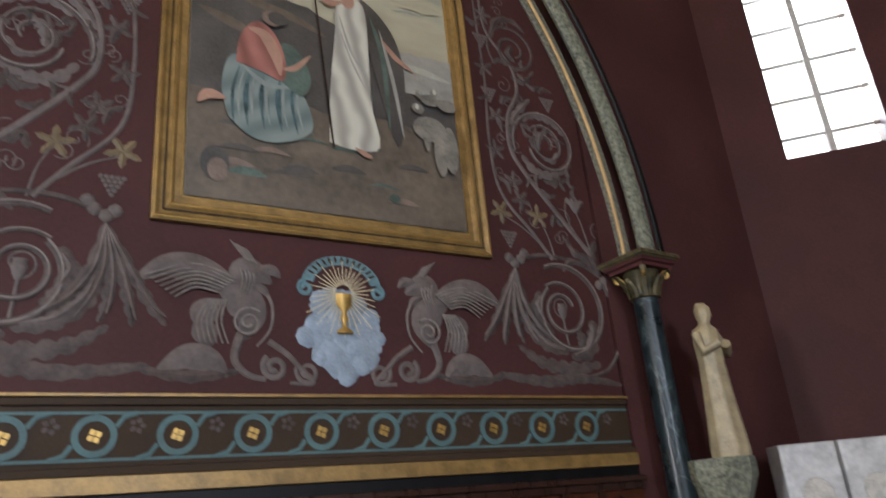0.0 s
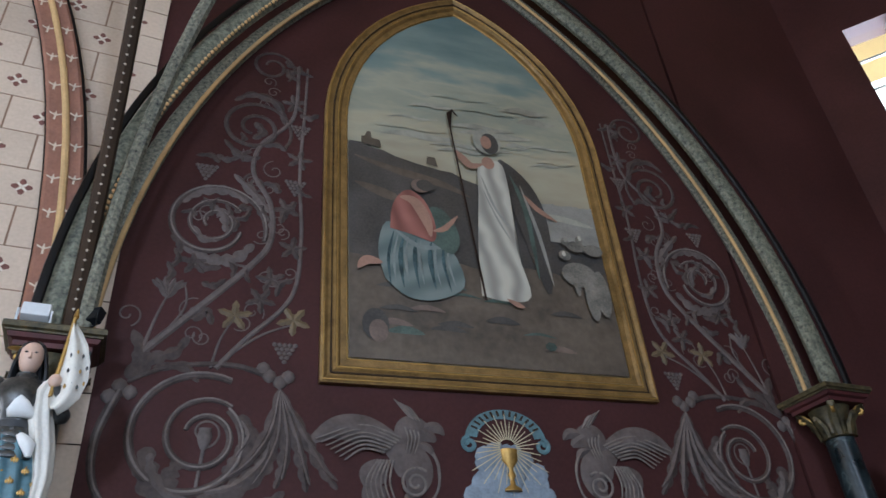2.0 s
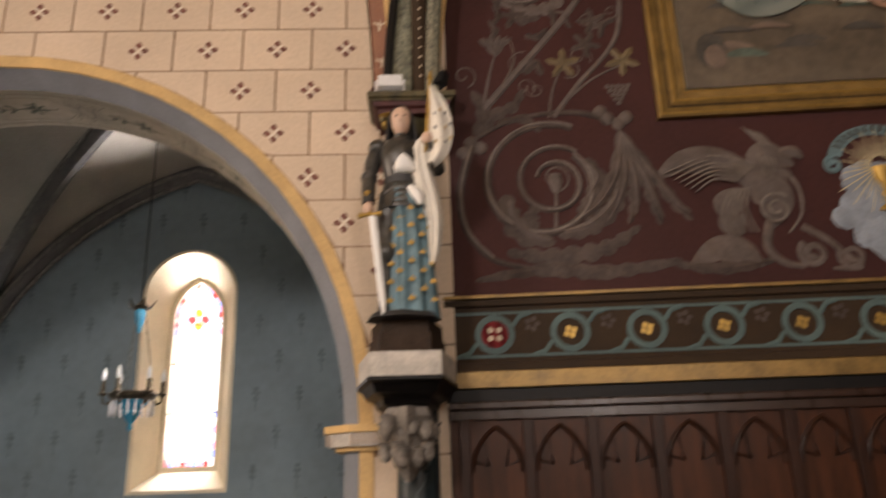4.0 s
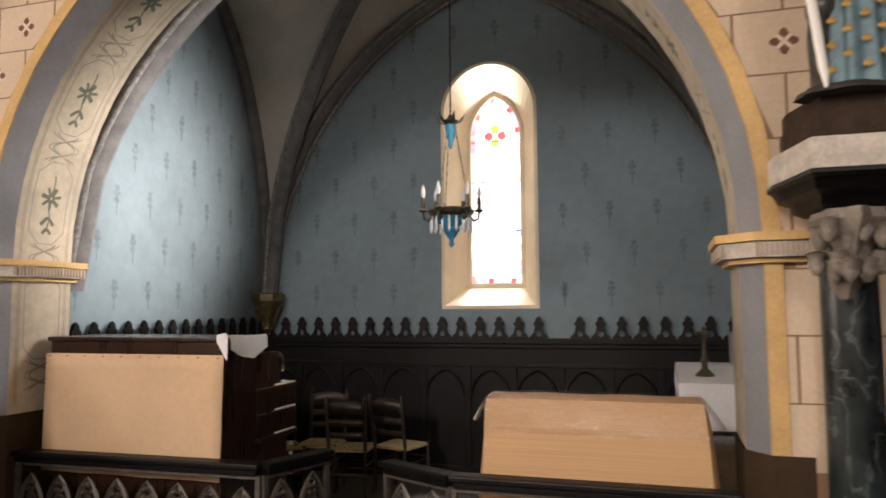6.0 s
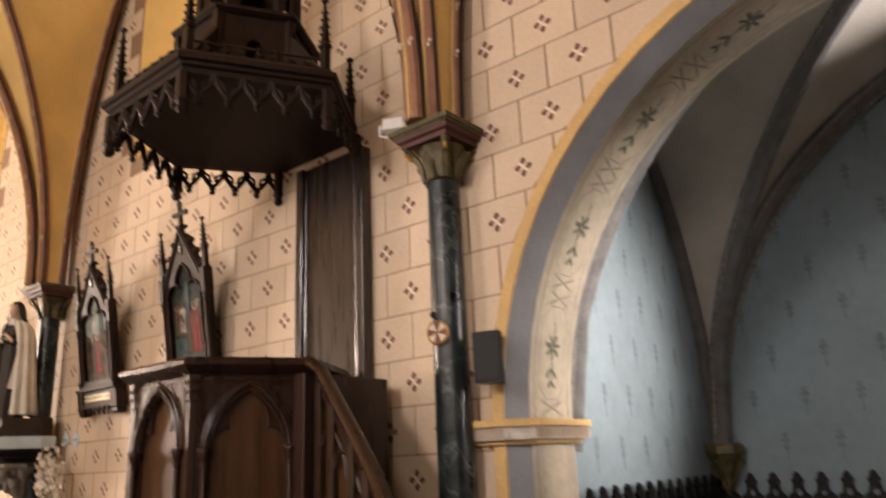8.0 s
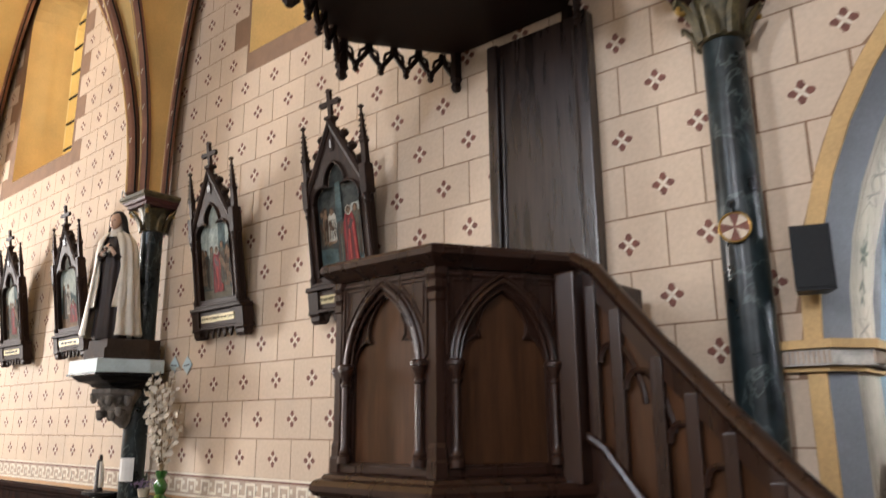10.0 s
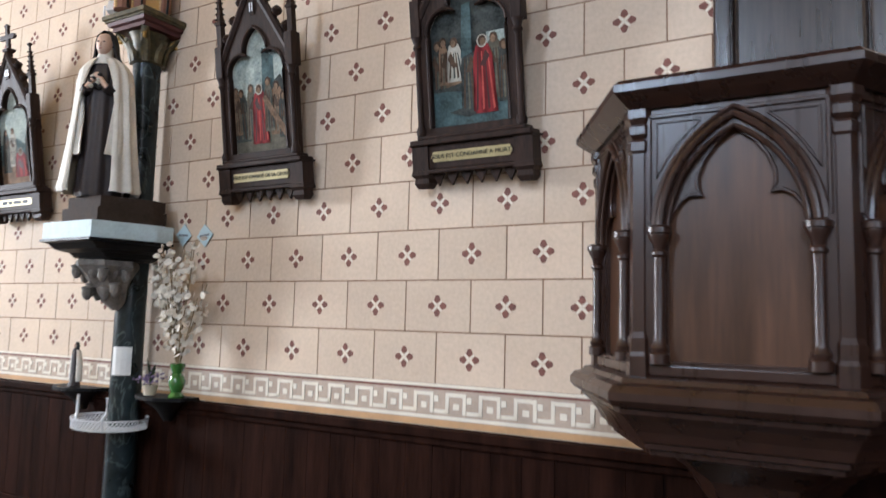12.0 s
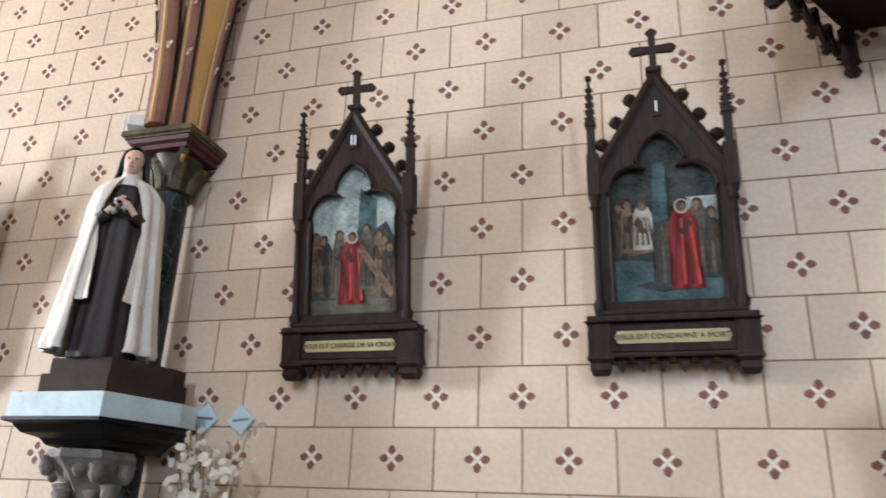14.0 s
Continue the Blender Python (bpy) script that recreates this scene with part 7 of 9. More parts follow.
quads(bm, [[(lambda p: (p[0] * 1.004, p[1], p[2]))(drape(-1 + 2 * i / 80, v, 0.008 + 0.004 * sum(abs(math.sin(fa * (i / 40) + fb * v + ph)) for fa, fb, ph in CR) / 2)) for i in range(81)] for v in [-0.28 + 0.025 * k for k in range(12)] + [0.06, 0.12, 0.2, 0.3, 0.4, 0.5, 0.6, 0.7, 0.8, 0.9, 1]])
part("film", bm, M_FILM, alt, "crinkled clear plastic film", 60)

# communion rail with open gates
def rail_run(p, q, label, seed):
    r = thing("communion_rail", label, "railing")
    p, q = Vector((*p, 0)), Vector((*q, 0))
    L = (q - p).length
    m = Matrix.Translation(p) @ Matrix.Rotation(math.atan2(q.y - p.y, q.x - p.x), 4, "Z")
    r.matrix_basis = m
    bm = bmesh.new()
    box(bm, -0.02, L + 0.02, -0.06, 0.06, 0.825, 0.865, 0.012)
    box(bm, 0, L, -0.035, 0.035, 0.79, 0.823, 0.006)
    part("hand_rest", bm, M_BLACKW, r, "dark moulded wooden hand rest")
    bm = bmesh.new()
    for z in (0.10, 0.78):
        box(bm, 0, L, -0.012, 0.012, z - 0.012, z + 0.01)
    for x in (0.0, L):
        box(bm, x - 0.015, x + 0.015, -0.015, 0.015, 0, 0.79)
    part("iron_frame", bm, M_IRON, r)
    n = max(1, round(L / 0.21))
    for i in range(n):
        bm = bmesh.new()
        c = L * (i + 0.5) / n
        w = L / n / 2
        tube(bm, [(c + x, 0, z) for x, z in pointed(0, 0.50, w * 0.86, w * 1.9, 8)], 0.011, 5)
        tube(bm, [(c + x, 0, z) for x, z in pointed(0, 0.53, w * 0.62, w * 1.4, 8)], 0.006, 5)
        for s in (-1, 1):
            tube(bm, [(c + s * w * 0.86, 0, 0.50), (c + s * w * 0.86, 0, 0.12)], 0.010, 5)
            pts = [(c + s * (w * 0.3 * (1 - t / 9)) * math.cos(t) + 0, 0, 0.56 + 0.05 * math.sin(t) - 0.004 * t) for t in [q * 0.5 for q in range(14)]]
            tube(bm, pts, 0.007, 5)
        for t in range(4):
            a = math.pi / 2 * t + math.pi / 4
            lathe(bm, [(0.001, -0.02), (0.024, 0), (0.001, 0.02)], 6, cx=c + 0.03 * math.cos(a), cz=0.64 + 0.03 * math.sin(a), cap=False)
        tube(bm, [(c, 0, 0.12), (c, 0, 0.60)], 0.008, 5)
        part("iron_arch", bm, M_IRON, r, "cast iron gothic panel")


rail_run((-4.10, 3.92), (-2.33, 3.95), "dark wood and cast iron communion rail across the chapel arch", 1)
rail_run((-2.30, 3.97), (-2.13, 4.45), "open gate leaf of the communion rail", 2)
rail_run((-1.62, 4.22), (-1.16, 3.99), "half open gate leaf of the communion rail", 3)
rail_run((-1.13, 3.98), (0.32, 3.95), "dark wood and cast iron communion rail before the wrapped altar", 4)


def chair(m, mat, label, seat_mat, group, splat=False):
    c = thing("chair", label, "chair", m, group=group)
    bm = bmesh.new()
    N2 = 8
    quads(bm, [[(-0.2 + 0.4 * i / N2 * (0.9 + 0.1 * (1 - j / N2)) + 0.02 * j / N2, -0.2 + 0.38 * j / N2, 0.455 - 0.012 * math.sin(math.pi * i / N2) * math.sin(math.pi * j / N2)) for i in range(N2 + 1)] for j in range(N2 + 1)])
    box(bm, -0.2, 0.2, -0.2, 0.18, 0.425, 0.447, 0.006)
    part("seat", bm, seat_mat, c, "woven rush seat", True)
    for s in (-1, 1):
        bm = bmesh.new()
        tube(bm, [(s * 0.195, -0.19, 0.0), (s * 0.19, -0.19, 0.46)], 0.019, 8, taper=[0.75, 1])
        part("front_leg", bm, mat, c, "", True)
        bm = bmesh.new()
        tube(bm, [(s * 0.175, 0.20, 0.0), (s * 0.175, 0.18, 0.45), (s * 0.18, 0.22, 0.7), (s * 0.185, 0.255, 0.90), (s * 0.185, 0.256, 0.915), (s * 0.185, 0.258, 0.93), (s * 0.185, 0.26, 0.95)], 0.018, 8, taper=[0.8, 1, 1, 0.9, 0.55, 1.05, 0.4])
        part("back_post", bm, mat, c, "", True)
        bm = bmesh.new()
        for z in (0.16, 0.30):
            tube(bm, [(s * 0.19, -0.19, z), (s * 0.175, 0.19, z)], 0.010, 6)
        part("side_stretcher", bm, mat, c, "", True)
    for y, z in ((-0.19, 0.20), (-0.19, 0.32), (0.195, 0.22)):
        bm = bmesh.new()
        tube(bm, [(-0.185, y, z), (0.185, y, z)], 0.010, 6)
        part("stretcher", bm, mat, c, "", True)
    for z0, h in ((0.56, 0.05), (0.675, 0.055), (0.785, 0.10)):
        bm = bmesh.new()
        top = z0 > 0.75
        rows = []
        for f in (0, 0.5, 1):
            rows.append([(-0.18 + 0.36 * i / 10, 0.205 + (z0 - 0.56) * 0.16 + 0.028 * math.sin(math.pi * i / 10), z0 + h * f * (1 + (0.35 * math.sin(math.pi * i / 10) if top else 0.1))) for i in range(11)])
        quads(bm, rows)
        o = part("back_slat", bm, mat, c, "", True)
        md = o.modifiers.new("thick", "SOLIDIFY")
        md.thickness = 0.016
    return c


c0 = chair(pose(-3.30, 6.75, 0, 0, 0, 8), M_CHAIRD, "dark ladder-back church chair with rush seat in the chapel", M_RUSH, "chapel chairs")
for x, y, r in ((-2.92, 6.62, -170), (-2.50, 6.85, 165), (-3.62, 6.5, 40)):
    copy_thing(c0, pose(x, y, 0, 0, 0, r))

# side altar of white marble against the east wall
sa = thing("side_altar", "grey-white marble side altar with stepped gothic retable", "altar", pose(0.84, 6.15, 0.12))
for nm, q in (("plinth", (-0.75, -0.01, -0.95, 0.95, -0.117, 0.18)), ("front", (-0.62, -0.01, -0.85, 0.85, 0.18, 1.06)), ("mensa", (-0.72, -0.01, -0.92, 0.92, 1.06, 1.13)), ("gradine", (-0.30, -0.01, -0.95, 0.95, 1.13, 1.42)), ("upper_gradine", (-0.22, -0.01, -0.85, 0.85, 1.42, 1.68))):
    bm = bmesh.new()
    box(bm, *q, 0.012)
    part(nm, bm, M_MARBLE, sa)
for i in range(3):
    bm = bmesh.new()
    yc = -0.5 + i * 0.5
    prism(bm, [(yc - 0.2, 0.30)] + pointed(yc, 0.62, 0.2, 0.3, 6) + [(yc + 0.2, 0.30)], -0.64, -0.60)
    o = part("carved_arch", bm, M_PALE, sa)
    o.matrix_basis = Matrix(((0, 1, 0, 0), (1, 0, 0, 0), (0, 0, 1, 0), (0, 0, 0, 1)))
for y in (-0.85, -0.42, 0.42, 0.85):
    bm = bmesh.new()
    lathe(bm, [(0.09, 1.68), (0.09, 1.75), (0.06, 1.79), (0.055, 2.45), (0.08, 2.50), (0.075, 2.55), (0.11, 2.62), (0.11, 2.68)], 8, cx=-0.14, cy=y)
    pinnacle(bm, -0.14, y, 2.68, 0.95, 0.085)
    part("buttress_pier", bm, M_MARBLE, sa, "marble pier with pinnacle")
bm = bmesh.new()
for y0, h in ((-0.635, 0.8), (0.0, 1.5), (0.635, 0.8)):
    w = 0.2 if y0 else 0.36
    prism(bm, [(y0 - w, 1.68), (y0 - w, 2.62), (y0, 2.62 + h), (y0 + w, 2.62), (y0 + w, 1.68)], -0.10, -0.02)
o = part("gable", bm, M_MARBLE, sa, "carved marble gables")
o.matrix_basis = Matrix(((0, 1, 0, 0), (1, 0, 0, 0), (0, 0, 1, 0), (0, 0, 0, 1)))
bm = bmesh.new()
box(bm, -0.76, -0.28, -0.95, 0.95, 1.134, 1.142)
quads(bm, [[(-0.765 - 0.01 * k, -0.95 + 1.9 * i / 24, 1.14 - 0.16 * k - 0.02 * k * math.sin(i * 0.9)) for i in range(25)] for k in (0, 0.5, 1)])
quads(bm, [[(-0.765 + 0.48 * i / 8, -0.955 - 0.01 * k, 1.14 - 0.30 * k) for i in range(9)] for k in (0, 0.5, 1)])
tagged(part("altar_cloth", bm, M_CLOTH, None, "", True, pose(0.84, 6.15, 0.12)), "white linen cloth hanging over the side altar", "cloth")
for x, y, z in ((0.27, 5.75, 1.263), (0.66, 5.45, 1.802), (0.66, 6.9, 1.802)):
    cs = thing("candlestick", "tarnished brass altar candlestick", "candlestick", pose(x, y, z))
    bm = bmesh.new()
    lathe(bm, [(0.07, 0), (0.06, 0.02), (0.025, 0.05), (0.02, 0.08), (0.035, 0.11), (0.018, 0.14), (0.016, 0.26), (0.03, 0.28), (0.055, 0.31), (0.05, 0.32), (0.014, 0.33), (0.013, 0.36)], 14)
    part("stem", bm, M_BRASS, cs, "", True)
pl = thing("potted_plant", "dry heather in a dark pot on the side altar", "plant", pose(0.68, 5.78, 1.802))
bm, lf = bmesh.new(), bmesh.new()
lathe(bm, [(0.07, 0), (0.09, 0.13), (0.10, 0.135), (0.085, 0.12)], 14, cap=False)
part("pot", bm, M_SLATE, pl, "", True)
rnd = random.Random(3)
for i in range(46):
    a, l = rnd.uniform(0, 6.28), rnd.uniform(0.06, 0.22)
    tube(lf, [(0.03 * math.cos(a), 0.03 * math.sin(a), 0.1), (l * 0.6 * math.cos(a), l * 0.6 * math.sin(a), 0.22), (l * math.cos(a), l * math.sin(a), 0.26 + rnd.uniform(0, 0.14))], 0.006, 4, taper=[1, 1, 0.4])
part("sprigs", lf, M_LEAF, pl, "dry dark sprigs")
bd = thing("leaning_board", "strip of brown cardboard leaning beside the side altar", "board", pose(0.42, 4.95, 0, -12, 6, 0))
bm = bmesh.new()
box(bm, -0.08, 0.08, -0.012, 0.012, 0.01, 1.0, 0.004)
part("strip", bm, M_KRAFT, bd)

# stencilled vine on the arch soffit and pier
orn = bmesh.new()
lines = bmesh.new()
M_LEAFP = material("stencil_green", (0.125, 0.14, 0.105), 0.8, vary=0.2, scale=20)
M_LINEP = material("stencil_line", (0.27, 0.245, 0.20), 0.8, vary=0.15, scale=12)


def soffit(t, y):
    """Point on the soffit; t is degrees round the arch, below 0 or above 180 down the piers."""
    if t < 0:
        return Vector((AX + R_SOF - 0.004, y, AZ + t * 0.04))
    if t > 180:
        return Vector((AX - R_SOF + 0.004, y, AZ - (t - 180) * 0.04))
    return Vector((AX + (R_SOF - 0.004) * math.cos(radians(t)), y, AZ + (R_SOF - 0.004) * math.sin(radians(t))))


def ribbon(bm, tys, w):
    pts = [soffit(t, y) for t, y in tys]
    rows = []
    for i, p in enumerate(pts):
        d = pts[min(i + 1, len(pts) - 1)] - pts[max(i - 1, 0)]
        c = Vector((AX, p.y, max(AZ, 0) if p.z >= AZ else p.z))
        n = (p - c).normalized()
        s = d.cross(n).normalized() * w
        rows.append([p + s, p - s])
    quads(bm, rows)


ym = WY + 0.37
for y in (WY + 0.165, WY + 0.18, WY + 0.56, WY + 0.575):
    ribbon(lines, [(t, y) for t in range(-24, 205, 2)], 0.003)
for cell in range(-1, 10):
    t0 = cell * 20 + 2
    hexl = [(t0, ym - 0.06), (t0 + 2.2, ym - 0.15), (t0 + 12.5, ym - 0.15), (t0 + 14.7, ym - 0.06), (t0 + 14.7, ym + 0.06), (t0 + 12.5, ym + 0.15), (t0 + 2.2, ym + 0.15), (t0, ym + 0.06), (t0, ym - 0.06)]
    dense = []
    for a, b in zip(hexl, hexl[1:]):
        for k in range(5):
            dense.append((a[0] + (b[0] - a[0]) * k / 5, a[1] + (b[1] - a[1]) * k / 5))
    ribbon(lines, dense + [hexl[-1]], 0.0035)
    for ph in (0, 1):
        ribbon(lines, [(t0 + 14.7 + 5.3 * k / 16, ym + (0.09 if ph else -0.09) * math.cos(math.pi * k / 8)) for k in range(17)], 0.006)
        ribbon(lines, [(t0 + 14.7 + 5.3 * k / 16, ym + (0.13 if ph else -0.13) * math.cos(math.pi * k / 8)) for k in range(17)], 0.004)
    if not 0 <= cell <= 8:
        continue
    ribbon(orn, [(t0 + 2.5 + k, ym + 0.012 * math.sin(k)) for k in range(11)], 0.006)
    for k in range(7):
        a = 2 * math.pi * k / 7
        c = (t0 + 6.5, ym)
        ribbon(orn, [(c[0] + r * 24 * math.cos(a), c[1] + r * math.sin(a)) for r in (0.01, 0.035, 0.06, 0.085)], 0.015 if k % 2 else 0.011)
    for q in (-1, 1):
        ribbon(orn, [(t0 + 10, ym), (t0 + 10.6, ym + q * 0.03), (t0 + 11.3, ym + q * 0.055)], 0.013)
        ribbon(orn, [(t0 + 12, ym), (t0 + 12.4, ym + q * 0.02), (t0 + 12.9, ym + q * 0.035)], 0.012)
o1 = part("soffit_vine", orn, M_LEAFP)
tagged(o1, "grey-green stencilled vine sprays on the arch soffit", "wall ornament", kind="stuff")
o2 = part("soffit_lines", lines, M_LINEP)
tagged(o2, "taupe stencilled interlace and hexagons on the arch soffit", "wall ornament", kind="stuff")

# ---- chancel wall ----
M_GRIS = material("grisaille_scroll", (0.082, 0.062, 0.055), 0.65, vary=0.25, scale=9, fine=40, bump=0.2, spec=0.2)
M_GRISL = material("grisaille_light", (0.125, 0.100, 0.090), 0.65, vary=0.2, scale=9, fine=40, bump=0.2, spec=0.2)
M_GRISH = material("grisaille_highlight", (0.185, 0.155, 0.138), 0.65, vary=0.2, scale=12, fine=50, bump=0.2, spec=0.2)
M_PROBE = painted_folds("canvas_white", (0.27, 0.25, 0.21), (0.47, 0.44, 0.36), 8, 1.9)
M_PSHADE = material("canvas_grey", (0.27, 0.255, 0.22), 0.55, vary=0.15, scale=6)
M_PSKIRT = painted_folds("canvas_drape", (0.115, 0.14, 0.13), (0.185, 0.21, 0.19), -55, 1.3)
M_PSKIRTL = material("canvas_drape_light", (0.20, 0.225, 0.205), 0.55, vary=0.15, scale=6)
M_PPINK = painted_folds("canvas_rose", (0.17, 0.07, 0.055), (0.30, 0.13, 0.10), 25, 1.5)
M_PROCK = material("canvas_rock", (0.15, 0.105, 0.08), 0.55, vary=0.2, scale=8)
M_PCLOUD = material("canvas_cloud", (0.33, 0.315, 0.25), 0.55, vary=0.2, scale=3, fine=16)
M_LEAFY = material("yellow_leaf", (0.14, 0.10, 0.05), 0.65, vary=0.2, scale=12)
M_CLOUD = material("cloud_paint", (0.24, 0.28, 0.33), 0.75, vary=0.2, scale=8)
M_CLOUDT = material("cloud_teal", (0.12, 0.20, 0.22), 0.75, vary=0.25, scale=10)
def painted_sky(name, z0, z1, stops):
    """Oil sky: colours that change with height, broken up by cloudy noise."""
    m = material(name, (0.3, 0.3, 0.3), 0.5, vary=0.2, scale=2)
    n, l = m.node_tree.nodes, m.node_tree.links
    geo, sep = n.new("ShaderNodeNewGeometry"), n.new("ShaderNodeSeparateXYZ")
    l.new(geo.outputs["Position"], sep.inputs[0])
    mp, ns = n.new("ShaderNodeMapping"), n.new("ShaderNodeTexNoise")
    mp.inputs["Scale"].default_value = (0.9, 0.9, 2.6)
    l.new(geo.outputs["Position"], mp.inputs["Vector"])
    l.new(mp.outputs[0], ns.inputs["Vector"])
    ns.inputs["Scale"].default_value, ns.inputs["Detail"].default_value = 2.0, 7
    rng, mul, add = n.new("ShaderNodeMapRange"), n.new("ShaderNodeMath"), n.new("ShaderNodeMath")
    rng.inputs["From Min"].default_value, rng.inputs["From Max"].default_value = z0, z1
    l.new(sep.outputs["Z"], rng.inputs["Value"])
    mul.operation, mul.inputs[1].default_value = "MULTIPLY_ADD", 0.75
    mul.inputs[2].default_value = -0.375
    l.new(ns.outputs["Fac"], mul.inputs[0])
    l.new(rng.outputs[0], add.inputs[0])
    l.new(mul.outputs[0], add.inputs[1])
    ramp = n.new("ShaderNodeValToRGB")
    e = ramp.color_ramp.elements
    e[0].position, e[0].color = stops[0][0], (*stops[0][1], 1)
    e[1].position, e[1].color = stops[-1][0], (*stops[-1][1], 1)
    for p, c in stops[1:-1]:
        e.new(p).color = (*c, 1)
    l.new(add.outputs[0], ramp.inputs[0])
    l.new(ramp.outputs[0], n["Principled BSDF"].inputs["Base Color"])
    return m


M_PSKY = painted_sky("canvas_sky", 5.7, 8.1, [(0.0, (0.30, 0.26, 0.18)), (0.22, (0.36, 0.33, 0.23)), (0.38, (0.25, 0.26, 0.20)), (0.52, (0.32, 0.31, 0.23)), (0.68, (0.17, 0.22, 0.20)), (1.0, (0.085, 0.135, 0.135))])
M_PHILL = material("canvas_hill", (0.06, 0.052, 0.045), 0.55, vary=0.3, scale=3)
M_PGRD = material("canvas_ground", (0.105, 0.08, 0.055), 0.55, vary=0.3, scale=2.5, fine=18)
M_PGRN = material("canvas_green", (0.07, 0.10, 0.08), 0.55, vary=0.3, scale=4)
M_FLESH = material("canvas_ochre", (0.30, 0.17, 0.115), 0.55, vary=0.12, scale=8)
M_SHEEP = material("canvas_wool", (0.20, 0.18, 0.145), 0.55, vary=0.3, scale=8)
M_RAY = material("pale_gold_paint", (0.55, 0.47, 0.30), 0.6, vary=0.1)
M_DULLGOLD = material("worn_gilt", (0.27, 0.165, 0.05), 0.42, metal=0.35, vary=0.25, scale=9)
AXC = 2.405                     # axis of the wall's decoration


def chb(name, bm, mat, parent, label="", smooth=False):
    return part(name, bm, mat, parent, label, smooth)


# picture and frame
pic = thing("altar_painting", "tall arched oil painting of a robed shepherd, gilt frame", "painting", CHB)


def pic_outline(g):
    return [(AXC - 1.295 + g, 3.955 + g)] + pointed(AXC, 6.35, 1.295 - g, 1.93 - g * 1.15, 14) + [(AXC + 1.295 - g, 3.955 + g)]


bm = bmesh.new()
quads(bm, [[(x, y, z) for x, z in pic_outline(g)] for g, y in ((0, -0.004), (0, -0.05), (0.025, -0.062), (0.05, -0.045), (0.085, -0.04), (0.10, -0.052), (0.125, -0.048), (0.14, -0.026), (0.185, -0.024), (0.20, -0.012))], closed=True)
part("frame", bm, M_DULLGOLD, pic, "stepped gilt frame")
bm = bmesh.new()
tube(bm, [(x, -0.045, z) for x, z in pic_outline(0.073)] + [(pic_outline(0.073)[0][0], -0.045, pic_outline(0.073)[0][1])], 0.008, 5)
part("dark_line", bm, M_BROWNB, pic, "dark line in the frame")
for g, y in ((0.018, -0.060), (0.112, -0.052), (0.187, -0.024)):
    bm = bmesh.new()
    o = [(x, y, z) for x, z in pic_outline(g)]
    tube(bm, o + o[:1], 0.0055, 5)
    part("bright_line", bm, M_GOLD, pic, "thin bright gilt line")
inn = pic_outline(0.195)
canvas = part("canvas", blob(inn, -0.014), M_PSKY, pic, "cloudy painted sky")


def clip_in(pts):
    return [(max(AXC - 1.095, min(AXC + 1.095, x)), max(4.155, z)) for x, z in pts]


lay = [0]


def paint(nm, pts, mat, parent=None):
    lay[0] += 1
    return part("painted_" + nm, blob(clip_in(pts), -0.0150 - 0.0006 * lay[0]), mat, canvas)


def wavy(x0, x1, z0, z1, base, amp, n=22, ph=0.0):
    return [(x0, base)] + [(x0 + (x1 - x0) * i / n, z0 + (z1 - z0) * i / n + amp * math.sin(i * 0.9 + ph) + amp * 0.6 * math.sin(i * 2.3 + ph)) for i in range(n + 1)] + [(x1, base)]


ell = lambda cx, cz, rx, rz, n=14, tilt=0.0: [(cx + rx * math.cos(t) * math.cos(tilt) - rz * math.sin(t) * math.sin(tilt), cz + rx * math.cos(t) * math.sin(tilt) + rz * math.sin(t) * math.cos(tilt)) for t in [2 * math.pi * q / n for q in range(n)]]


def spline(pts, n=8):
    """Smooth line through a few points."""
    out = []
    for i in range(len(pts) - 1):
        a, b, c, d = pts[max(i - 1, 0)], pts[i], pts[i + 1], pts[min(i + 2, len(pts) - 1)]
        for k in range(n):
            t = k / n
            out.append(tuple(0.5 * (2 * b[q] + (c[q] - a[q]) * t + (2 * a[q] - 5 * b[q] + 4 * c[q] - d[q]) * t * t + (3 * b[q] - a[q] - 3 * c[q] + d[q]) * t ** 3) for q in (0, 1)))
    return out + [tuple(pts[-1])]


def stroke(nm, pts, w, mat):
    """A tapering brush stroke along a curve."""
    p = spline(pts, 6)
    lft, rgt = [], []
    for i, (x, z) in enumerate(p):
        u, v = p[min(i + 1, len(p) - 1)], p[max(i - 1, 0)]
        dx, dz = u[0] - v[0], u[1] - v[1]
        L = math.hypot(dx, dz) or 1
        k = w * (0.12 + math.sin(math.pi * i / (len(p) - 1)))
        lft.append((x - dz / L * k, z + dx / L * k))
        rgt.append((x + dz / L * k, z - dx / L * k))
    paint(nm, lft + rgt[::-1], mat)


r = random.Random(15)
for i in range(30):
    cx, cz = r.uniform(1.45, 3.35), r.uniform(6.1, 7.0)
    lim = 1.05 if cz < 6.5 else 1.05 - (cz - 6.5) * 0.62
    if abs(cx - AXC) < lim - 0.2:
        L = min(r.uniform(0.12, 0.4), lim - abs(cx - AXC))
        stroke("cloud", [(cx - L, cz - 0.02), (cx - L * 0.3, cz + 0.02), (cx + L * 0.3, cz + 0.01), (cx + L, cz + 0.03)], r.uniform(0.012, 0.04), (M_PCLOUD, M_PSKY)[i % 2])
paint("hill", wavy(1.31, 3.5, 6.13, 5.60, 4.5, 0.02), M_PHILL)
stroke("hill_light", [(1.36, 5.98), (1.7, 5.88), (2.1, 5.80), (2.35, 5.70)], 0.035, M_PGRD)
stroke("hill_light", [(1.36, 5.70), (1.6, 5.62), (1.8, 5.55)], 0.04, M_PGRD)
